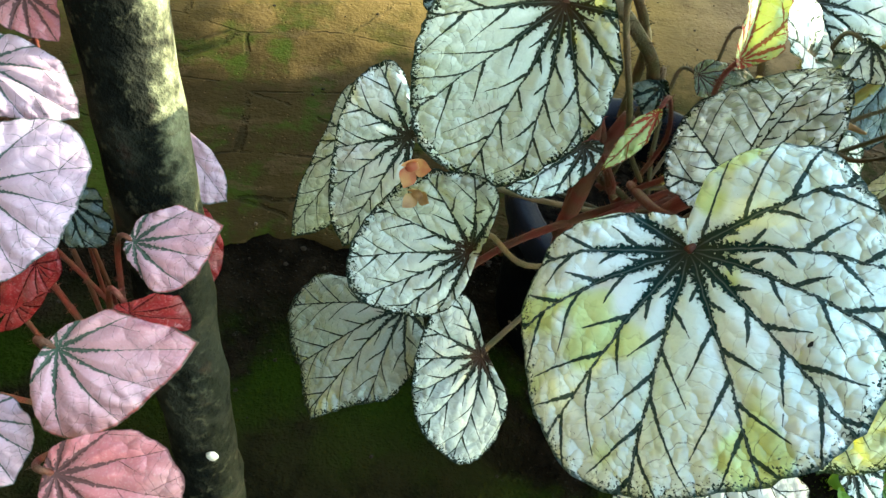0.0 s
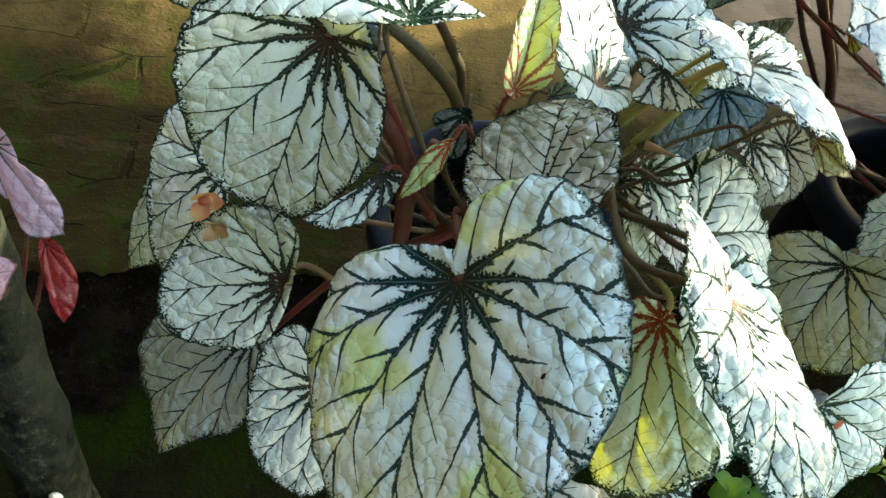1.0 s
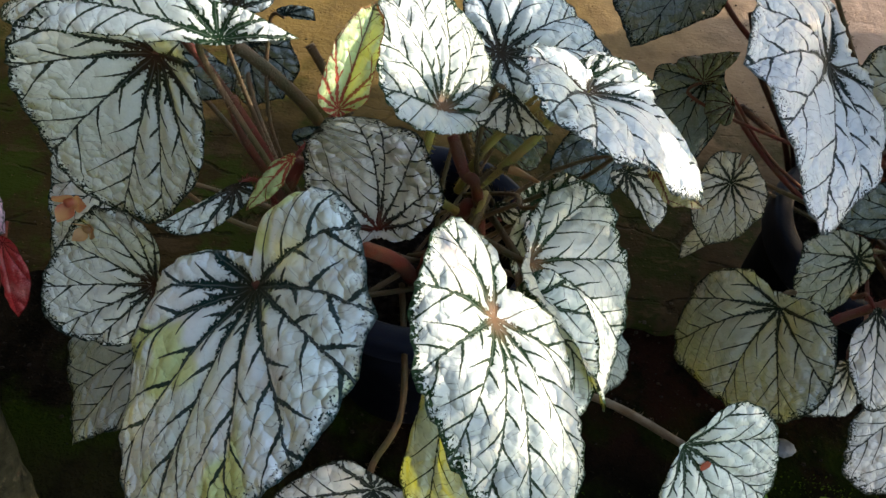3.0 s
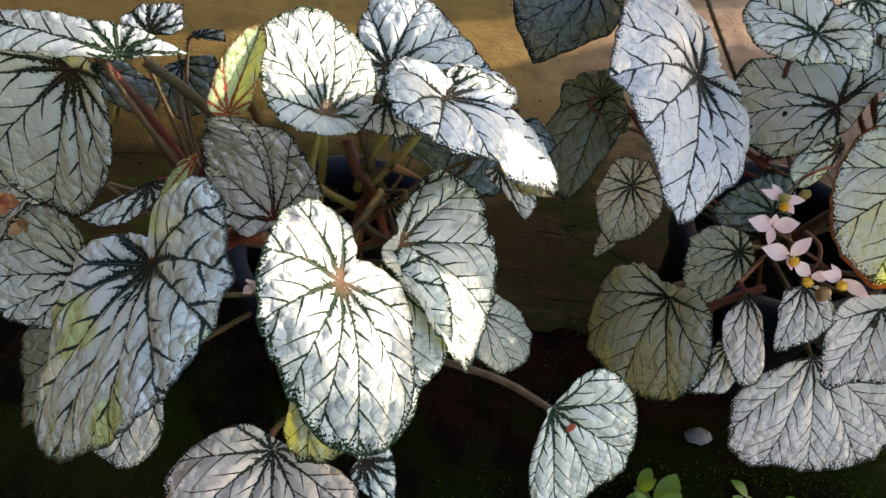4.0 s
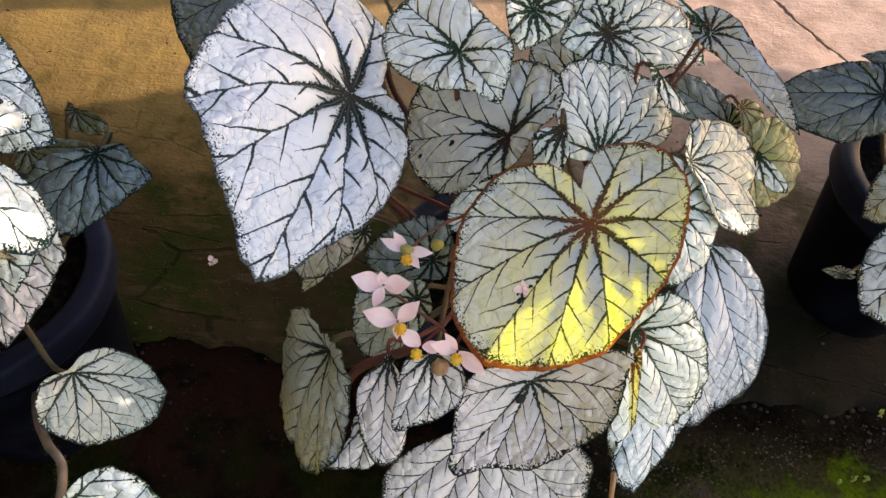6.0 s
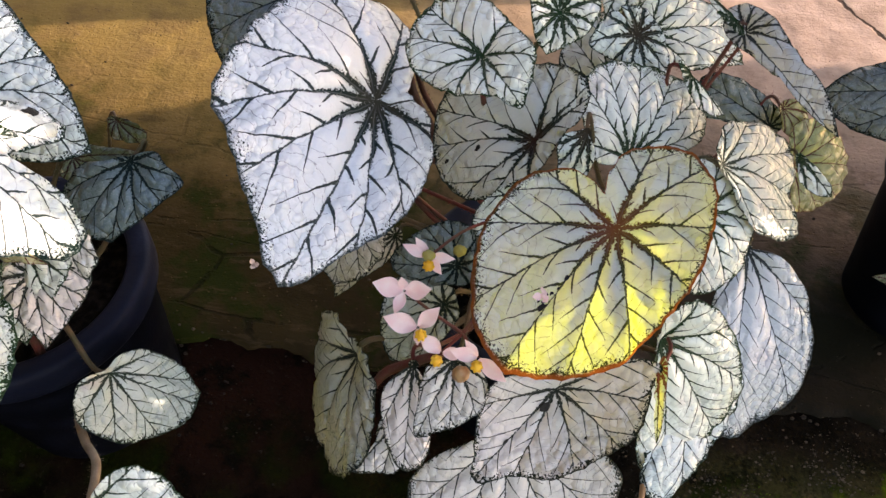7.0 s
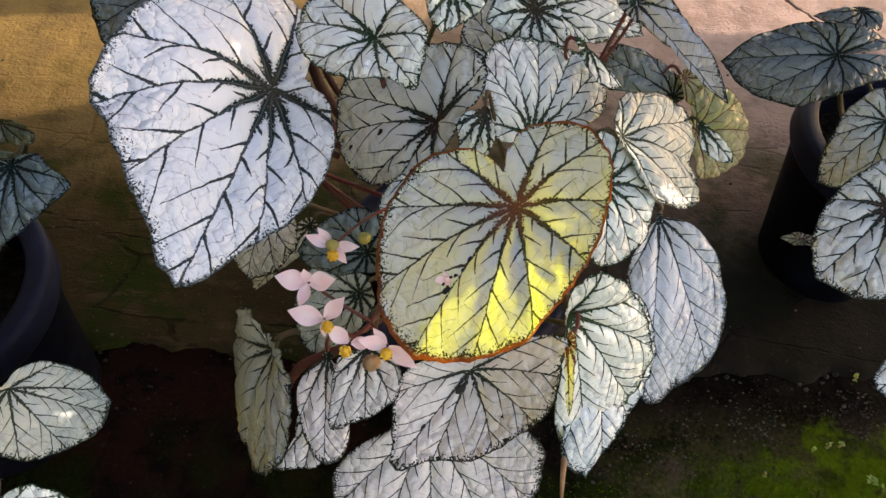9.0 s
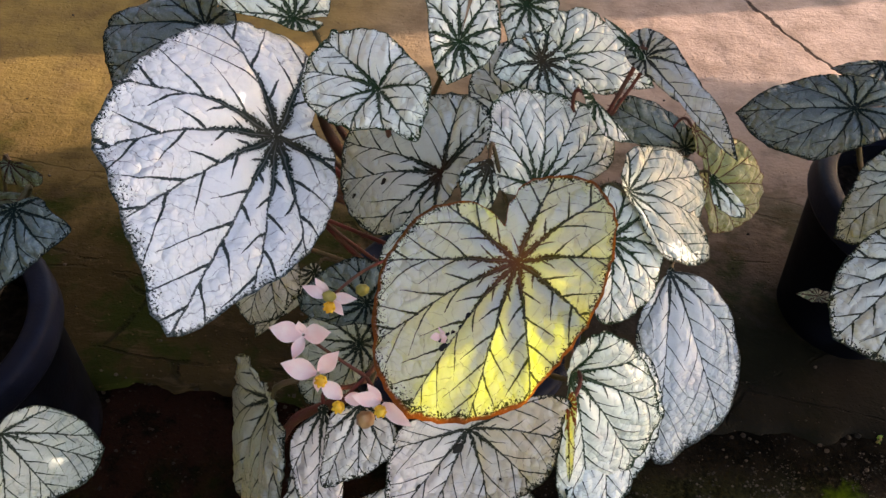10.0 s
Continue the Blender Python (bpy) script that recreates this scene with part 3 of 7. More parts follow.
def leaf(plant, centre, tip, normal, stalk_at, first, radii, bend=(1.5, 1.0, 0.0), mat=None, wave=1.0, label="", veins=None, fan=False, lip=0.05):
    """A heart-shaped leaf: its middle, the way to its tip, the way it faces, where the stalk joins (across, along), its radii round the middle from the tip on, or, as a fan, round the stalk from the notch on."""
    LEAF_COUNT[0] += 1
    seed = LEAF_COUNT[0] * 7.31
    ey, ez = Vector(tip).normalized(), Vector(normal).normalized()
    ex = ey.cross(ez)
    cols, rows = 132, 28
    twist = bend[3] if len(bend) > 3 else 0.0
    c = Vector((*stalk_at, 0))
    edge, ang = [], []
    if fan:
        for j in range(cols):
            w = j / (cols - 1)
            a = first + 2 * math.pi * w
            r = fan_radius(radii, w)
            r *= 1 + 0.014 * noise.noise(Vector((a * 9, seed, 0))) + 0.021 * noise.noise(Vector((a * 34, seed, 3)))
            edge.append(c + Vector((r * math.sin(a), r * math.cos(a), 0)))
            ang.append(a)
        size = sum((e - c).length for e in edge) / cols
        size = 0.5 * size + 0.25 * max((e - c).length for e in edge)
        span = [(j, j + 1) for j in range(cols - 1)]
    else:
        ca = math.atan2(c.x, c.y)
        lim = 0.84 * outline(radii, first, ca)
        if c.length > lim:
            c *= lim / c.length
        size = sum(radii) / len(radii)
        for j in range(cols):
            a = first + 2 * math.pi * j / cols
            r = outline(radii, first, a)
            # small teeth and unevenness along the margin
            r *= 1 + 0.012 * noise.noise(Vector((a * 9, seed, 0))) + 0.018 * noise.noise(Vector((a * 30, seed, 3)))
            edge.append(Vector((r * math.sin(a), r * math.cos(a), 0)))
        for j in range(cols):
            d = edge[j] - c
            ang.append(math.atan2(d.x, d.y))
        # the notch at the stalk
        back = min(((math.pi - abs(w), (e - c).length) for w, e in zip(ang, edge)), default=(0, 0))[1]
        if back > 0.55 * size and c.length < 0.78 * outline(radii, first, ca):
            for j in range(cols):
                off = math.pi - abs(ang[j])
                if off < 0.085:
                    w = off / 0.085
                    k = 0.10 + 0.90 * w * w * (3 - 2 * w)
                    edge[j] = c + (edge[j] - c) * k
        span = [(j, (j + 1) % cols) for j in range(cols)]
    if veins:
        jit = [radians(v) for v in veins]
    else:
        jit = [v + 0.09 * noise.noise(Vector((v * 3, seed, 8))) for v in VEINS]

    def turned(a):
        return (a + math.pi) % (2 * math.pi) - math.pi

    def swept(a, r):
        """The veins bow towards the tip on their way out."""
        return a + 0.10 * math.sin(a) * min(1.5, r / size)

    verts = []
    for i in range(rows + 1):
        s = (i / rows) ** 0.85
        for j in range(cols):
            p = c + (edge[j] - c) * s
            r = (edge[j] - c).length * s
            a = swept(ang[j], r)
            da = min((turned(a - w) for w in jit), key=abs)
            side, along = abs(r * math.sin(da)), r * math.cos(da)
            h = -bend[0] * p.x ** 2 - bend[1] * p.y ** 2 + bend[2] * abs(p.x - c.x) + twist * p.x * p.y
            h -= 0.13 * size * math.exp(-(r / (0.38 * size)) ** 2)
            # blade swells between the veins, ripples and droops at the margin
            h += 0.0016 * min(1.0, side / 0.006) * min(1.0, s * 3) * (1 - 0.5 * s)
            puff = 1 - min(1.0, side / (0.17 * size))
            h += 0.05 * size * (1 - puff * puff) * min(1.0, s * 2.5) * (1 - 0.35 * s)
            h += 0.0009 * math.cos((along - 1.05 * side) / 0.015 * 2 * math.pi) * min(1.0, side / 0.006) * s
            h -= lip * min(r, size) * max(0.0, (s - 0.62) / 0.38) ** 2
            h += wave * size * (0.095 * noise.noise(Vector((p.x * 14, p.y * 14, seed))) + 0.06 * s * s * noise.noise(Vector((p.x * 38, p.y * 38, seed + 5))))
            h += 0.0026 * s ** 4 * noise.noise(Vector((ang[j] * 7, seed, 11))) * min(1.0, size / 0.06)
            verts.append((p.x, p.y, h))
    faces = [((i + 1) * cols + j, (i + 1) * cols + k, i * cols + k, i * cols + j) for i in range(rows) for j, k in span]
    me = bpy.data.meshes.new("leaf")
    me.from_pydata(verts, [], faces)
    me.materials.append(mat)
    me.polygons.foreach_set("use_smooth", [True] * len(me.polygons))
    u1, u2 = me.uv_layers.new(name="vein"), me.uv_layers.new(name="edge")
    d1, d2 = np.zeros(len(me.loops) * 2, np.float32), np.zeros(len(me.loops) * 2, np.float32)
    li = 0
    for i in range(rows):
        for j, k in span:
            a0, a1 = ang[j], ang[k]
            am = math.atan2(math.sin(a0) + math.sin(a1), math.cos(a0) + math.cos(a1))
            am = swept(am, (edge[j] - c).length * ((i + 0.5) / rows) ** 0.85)
            near = min(jit, key=lambda w: abs(turned(am - w)))
            half = 0.5 * min([abs(turned(w - near)) for w in jit if w != near and (turned(w - near) > 0) == (turned(am - near) > 0)] or [2.0])
            for ii, jj in ((i + 1, j), (i + 1, k), (i, k), (i, j)):
                s = (ii / rows) ** 0.85
                r = (edge[jj] - c).length * s
                da = turned(swept(ang[jj], r) - near)
                d1[li], d1[li + 1] = 10 * r * math.cos(da), 10 * r * math.sin(da)
                d2[li], d2[li + 1] = s, min(1.0, abs(da) / half)
                li += 2
    d1 *= min(1.7, max(0.85, 0.078 / size))
    u1.data.foreach_set("uv", d1)
    u2.data.foreach_set("uv", d2)
    me.update()
    ob = new("leaf", me)
    ob.parent = plant
    basis = Matrix((ex, ey, ez)).transposed().to_4x4()
    ob.matrix_local = Matrix.Translation(Vector(centre) - plant.location) @ basis
    if label:
        tagged(ob, label)
    h0 = -bend[0] * c.x ** 2 - bend[1] * c.y ** 2 + twist * c.x * c.y - 0.13 * size
    join = Vector(centre) + ex * c.x + ey * c.y + ez * (h0 - 0.002)
    return join, ey, ez, size


def tube(name, pts, r0, r1, mat, parent, seg=10, label="", hairs=0):
    """A tapering stalk through the points, in world places, with short hairs if wanted."""
    ps = [Vector(p) for p in pts]
    fine = []
    for i in range(len(ps) - 1):
        p0, p1, p2, p3 = ps[max(i - 1, 0)], ps[i], ps[i + 1], ps[min(i + 2, len(ps) - 1)]
        for w in np.linspace(0, 1, 8, endpoint=False):
            fine.append(0.5 * ((2 * p1) + (p2 - p0) * w + (2 * p0 - 5 * p1 + 4 * p2 - p3) * w * w + (-p0 + 3 * p1 - 3 * p2 + p3) * w ** 3))
    fine.append(ps[-1])
    verts, faces = [], []
    up = Vector((0.3, 0.9, 0.2)).normalized()
    for i, p in enumerate(fine):
        d = (fine[min(i + 1, len(fine) - 1)] - fine[max(i - 1, 0)]).normalized()
        a = d.cross(up).normalized()
        b = a.cross(d)
        r = r0 + (r1 - r0) * i / (len(fine) - 1)
        r *= 1 + 0.12 * noise.noise(p * 90)
        for q in range(seg):
            w = 2 * math.pi * q / seg
            verts.append(p + (a * math.cos(w) + b * math.sin(w)) * r - (parent.location if parent else Vector()))
    for i in range(len(fine) - 1):
        for q in range(seg):
            k = (q + 1) % seg
            faces.append((i * seg + q, i * seg + k, (i + 1) * seg + k, (i + 1) * seg + q))
    faces.append(tuple(reversed(range(seg))))
    faces.append(tuple((len(fine) - 1) * seg + q for q in range(seg)))
    rnd = random.Random(int(fine[0].x * 9173 + fine[0].y * 3571))
    longest = max((fine[i + 1] - fine[i - 1]).length for i in range(1, len(fine) - 1))
    for h in range(hairs):
        i = rnd.randrange(1, len(fine) - 1)
        step = (fine[i + 1] - fine[i - 1]).length
        if rnd.random() > step / longest:
            continue
        p, d = fine[i], (fine[i + 1] - fine[i - 1]).normalized()
        out = Vector((rnd.gauss(0, 1), rnd.gauss(0, 1), rnd.gauss(0, 1)))
        out = (out - d * out.dot(d)).normalized()
        r = r0 + (r1 - r0) * i / (len(fine) - 1)
        q = p + d * rnd.uniform(-0.004, 0.004) - (parent.location if parent else Vector()) + out * r * 0.9
        w, k = d * 0.00030, len(verts)
        verts += [q - w, q + w, q + (out + d * rnd.uniform(-0.5, 0.5)) * rnd.uniform(0.0016, 0.0038)]
        faces.append((k, k + 1, k + 2))
    ob = mesh_ob(name, verts, faces, mat, parent)
    if label:
        tagged(ob, label)
    return ob


def stalk(plant, joined, crown, mat, r=0.0027, lift=0.012):
    """The petiole from a leaf's notch back under the leaf and down to the nearest node of the plant."""
    p, ey, ez, size = joined
    r = min(r, 0.0011 + 0.024 * size)
    crown = min((Vector(c) for c in crown), key=lambda c: (c - p).length + (0.0 if c.z < p.z - 0.02 else 0.3))
    k = LEAF_COUNT[0] * 0.37 + p.x * 11
    q = Vector(crown) + Vector((0.014 * math.sin(k * 5.1), 0.014 * math.cos(k * 3.7), 0.012 * math.sin(k * 7.3)))
    a = p - ez * lift - ey * 0.012
    mid = a * 0.62 + q * 0.38 + Vector((0.014 * math.sin(p.y * 90), 0.014 * math.cos(p.x * 120), 0.0))
    mid.z = a.z * 0.48 + q.z * 0.52
    return tube("petiole", [p, a, mid, q], r * 0.85, r * 1.25, mat, plant, 10, "", 480)


# ---- an unseen tree, added to mask the sun off the plants ----
# leaves and other places that the sun reaches, each by its outline
GLINTS = []
GLINTS.append([(0.625, 0.242, 0.405), (0.641, 0.245, 0.401), (0.646, 0.231, 0.392), (0.637, 0.216, 0.387), (0.628, 0.221, 0.393)])
GLINTS.append([(0.601, 0.118, 0.328), (0.612, 0.129, 0.333), (0.617, 0.109, 0.314), (0.620, 0.079, 0.286), (0.615, 0.061, 0.269), (0.607, 0.072, 0.283)])
GLINTS.append([(0.167, 0.137, 0.479), (0.187, 0.158, 0.466), (0.219, 0.157, 0.445), (0.195, 0.126, 0.466), (0.172, 0.122, 0.477)])
GLINTS.append([(0.308, 0.005, 0.327), (0.326, -0.010, 0.317), (0.326, -0.032, 0.299), (0.317, -0.033, 0.299), (0.318, -0.014, 0.314)])
GLINTS.append([(0.014, -0.007, 0.447), (0.018, 0.006, 0.454), (0.037, 0.002, 0.466), (0.041, -0.011, 0.465), (0.029, -0.017, 0.455), (0.017, -0.014, 0.447)])
GLINTS.append([(-0.028, -0.084, 0.379), (-0.022, -0.059, 0.398), (-0.014, -0.034, 0.416), (-0.007, -0.036, 0.421), (-0.009, -0.062, 0.408), (-0.014, -0.086, 0.391)])
GLINTS.append([(-0.047, -0.051, 0.379), (-0.034, -0.047, 0.393), (-0.017, -0.051, 0.406), (-0.024, -0.061, 0.395), (-0.041, -0.061, 0.379)])
GLINTS.append([(0.090, -0.070, 0.337), (0.089, -0.045, 0.362), (0.093, -0.039, 0.373), (0.098, -0.042, 0.375), (0.102, -0.055, 0.365), (0.103, -0.073, 0.345)])
GLINTS.append([(0.104, -0.046, 0.375), (0.108, -0.042, 0.383), (0.118, -0.058, 0.376), (0.123, -0.076, 0.360), (0.110, -0.074, 0.351)])
GLINTS.append([(0.043, 0.134, 0.499), (0.033, 0.112, 0.495), (0.029, 0.090, 0.479), (0.035, 0.090, 0.469), (0.046, 0.109, 0.481), (0.052, 0.122, 0.489)])
GLINTS.append([(-0.135, 0.088, 0.459), (-0.133, 0.092, 0.470), (-0.124, 0.089, 0.467), (-0.128, 0.086, 0.458)])
GLINTS.append([(-0.025, 0.100, 0.514), (0.004, 0.105, 0.506), (0.016, 0.101, 0.499), (-0.008, 0.088, 0.503), (-0.028, 0.085, 0.507)])
GLINTS.append([(0.339, 0.380, 0.432), (0.375, 0.374, 0.430), (0.402, 0.365, 0.423), (0.376, 0.366, 0.425), (0.340, 0.372, 0.427)])
GLINTS.append([(0.498, 0.331, 0.455), (0.504, 0.308, 0.439), (0.516, 0.305, 0.437), (0.514, 0.324, 0.452), (0.505, 0.344, 0.465)])
GLINTS.append([(0.672, 0.217, 0.377), (0.709, 0.225, 0.365), (0.711, 0.214, 0.359), (0.679, 0.209, 0.369)])
GLINTS.append([(0.900, 0.280, 0.300), (0.930, 0.280, 0.300), (0.930, 0.240, 0.280), (0.900, 0.240, 0.280)])
GLINTS.append([(-0.245, 0.030, 0.330), (-0.245, 0.150, 0.330), (-0.290, 0.330, 0.750), (-0.290, 0.170, 0.750)])
GLINTS.append([(0.596, 0.109, 0.353), (0.604, 0.106, 0.361), (0.607, 0.085, 0.346), (0.606, 0.070, 0.331), (0.603, 0.064, 0.320)])
GLINTS.append([(0.588, 0.188, 0.420), (0.603, 0.189, 0.427), (0.610, 0.172, 0.428), (0.606, 0.146, 0.428), (0.600, 0.129, 0.426), (0.592, 0.139, 0.421), (0.583, 0.151, 0.417), (0.591, 0.170, 0.422)])
GLINTS.append([(0.569, 0.124, 0.405), (0.585, 0.120, 0.414), (0.589, 0.106, 0.417), (0.583, 0.105, 0.412), (0.573, 0.115, 0.408)])
GLINTS.append([(0.515, 0.104, 0.367), (0.531, 0.113, 0.383), (0.545, 0.116, 0.391), (0.557, 0.121, 0.401), (0.565, 0.114, 0.402), (0.577, 0.094, 0.407), (0.569, 0.080, 0.397), (0.550, 0.079, 0.383), (0.529, 0.080, 0.372), (0.513, 0.087, 0.362)])
GLINTS.append([(0.099, 0.010, 0.476), (0.115, 0.017, 0.462), (0.125, -0.004, 0.459), (0.130, -0.018, 0.458), (0.144, -0.036, 0.449), (0.153, -0.059, 0.443), (0.150, -0.084, 0.440), (0.134, -0.085, 0.447), (0.117, -0.077, 0.457), (0.102, -0.060, 0.469), (0.088, -0.042, 0.480), (0.088, -0.025, 0.484)])
GLINTS.append([(0.180, 0.030, 0.396), (0.198, 0.040, 0.381), (0.208, 0.035, 0.367), (0.205, 0.013, 0.352), (0.197, -0.014, 0.361), (0.185, -0.018, 0.395), (0.176, 0.005, 0.402)])
GLINTS.append([(0.051, 0.135, 0.487), (0.059, 0.164, 0.485), (0.076, 0.188, 0.476), (0.098, 0.190, 0.458), (0.112, 0.172, 0.444), (0.112, 0.146, 0.440), (0.087, 0.118, 0.455), (0.062, 0.109, 0.474)])
GLINTS.append([(0.191, 0.090, 0.474), (0.218, 0.098, 0.458), (0.244, 0.106, 0.429), (0.250, 0.097, 0.416), (0.222, 0.068, 0.449), (0.199, 0.069, 0.470)])
GLINTS.append([(0.050, 0.006, 0.487), (0.059, -0.013, 0.486), (0.063, -0.031, 0.482), (0.062, -0.051, 0.474), (0.058, -0.069, 0.467), (0.052, -0.073, 0.460), (0.050, -0.055, 0.462), (0.053, -0.035, 0.470), (0.052, -0.015, 0.478)])
# a leaf among them that stays in the shade
SHADED = [(0.018, 0.089, 0.456), (0.045, 0.090, 0.449), (0.076, 0.077, 0.438), (0.091, 0.058, 0.429), (0.079, 0.035, 0.427), (0.056, 0.022, 0.433), (0.035, 0.038, 0.444)]


# added out of view; its crown is cut open only for the sunlit patches
def sun_mask_tree():
    tree = thing("sun_mask_tree", "unseen leafy tree added to mask the sun, with gaps for the sunlit patches", "tree", (2.6, 2.3, 0))
    a = SUN.cross(Vector((0, 0, 1))).normalized()
    b = a.cross(SUN)
    rnd = random.Random(5)
    # gaps in the crown: what the sun reaches through them
    flat = []
    for spot in GLINTS:
        poly = [Vector((Vector(p).dot(a), Vector(p).dot(b))) for p in spot]
        mid = sum(poly, Vector((0, 0))) / len(poly)
        poly = [tuple(p + (p - mid).normalized() * 0.005) for p in poly]
        us, ws = [p[0] for p in poly], [p[1] for p in poly]
        flat.append((poly, (min(us), max(us), min(ws), max(ws))))

    kept = [(Vector(p).dot(a), Vector(p).dot(b)) for p in SHADED]

    def inside(u, w, poly):
        odd = False
        for k in range(len(poly)):
            (x0, y0), (x1, y1) = poly[k - 1], poly[k]
            if (y0 > w) != (y1 > w) and u < x0 + (w - y0) / (y1 - y0) * (x1 - x0):
                odd = not odd
        return odd

    bark_mat = BARK
    tube("trunk", [(2.6, 2.3, -0.05), (2.58, 2.25, 0.8), (2.5, 2.2, 1.6), (2.4, 2.1, 2.3)], 0.09, 0.05, bark_mat, tree, 14)
    for end in ((1.7, 1.35, 1.15), (2.2, 1.25, 1.4), (2.5, 1.6, 1.9), (1.55, 0.95, 1.0), (2.1, 0.6, 1.25)):
        tube("limb", [(2.52, 2.2, 1.3), ((2.52 + end[0]) / 2, (2.2 + end[1]) / 2, (1.5 + end[2]) / 2), end], 0.035, 0.012, bark_mat, tree, 8)
    verts, faces = [], []

    def sprig(u, w, k):
        c = a * u + b * w
        c += SUN * (max(1.0, (0.66 - c.z) / SUN.z) + rnd.uniform(0.0, 0.16))
        q = c.z / SUN.z
        fx, fy = c.x - SUN.x * q, c.y - SUN.y * q
        near = False
        for z in (0.0, 0.3, 0.52):
            sx, sy = c.x - SUN.x * (c.z - z) / SUN.z, c.y - SUN.y * (c.z - z) / SUN.z
            near = near or (-0.75 < sx < 1.5 and -0.32 < sy < 1.32)
        if not near or (min(max(0.50, 0.64 + 0.5 * fx), 0.91) < fy < 0.88 + 0.25 * fx and fx > -0.43):
            return
        d1 = Vector((rnd.gauss(0, 1), rnd.gauss(0, 1), rnd.gauss(0, 1)))
        d1 = (d1 - SUN * d1.dot(SUN) * 0.8).normalized()
        d2 = SUN.cross(d1).normalized()
        ln, wd, i0 = k * rnd.uniform(0.013, 0.019), k * rnd.uniform(0.011, 0.015), len(verts)
        verts.extend((c - d1 * ln, c + d2 * wd + SUN * 0.004, c + d1 * ln, c - d2 * wd + SUN * 0.004))
        faces.extend(((i0, i0 + 1, i0 + 2), (i0, i0 + 2, i0 + 3)))

    for p in np.arange(-1.9, 1.3, 0.013):
        for q in np.arange(-1.5, 0.95, 0.013):
            by = [poly for poly, (u0, u1, w0, w1) in flat if u0 - 0.03 < p < u1 + 0.03 and w0 - 0.03 < q < w1 + 0.03]
            if not by:
                sprig(p + rnd.uniform(-0.006, 0.006), q + rnd.uniform(-0.006, 0.006), 1.3)
                continue
            # small leaves round a gap keep its outline
            for k in range(16):
                u, w = p + 0.00325 * (k % 4 - 1.5) + rnd.uniform(-0.001, 0.001), q + 0.00325 * (k // 4 - 1.5) + rnd.uniform(-0.001, 0.001)
                if not any(inside(u, w, poly) for poly in by) or inside(u, w, kept):
                    sprig(u, w, 0.27)
    n = Nodes("tree_leaf")
    mat = n.finish(n.mix(n.noise(n.place(), 8), (0.03, 0.07, 0.015), (0.06, 0.11, 0.02)), 0.5)
    verts = [v - tree.location for v in verts]
    tagged(mesh_ob("crown", verts, faces, mat, tree, False), kind="stuff")
    return tree


sun_mask_tree()

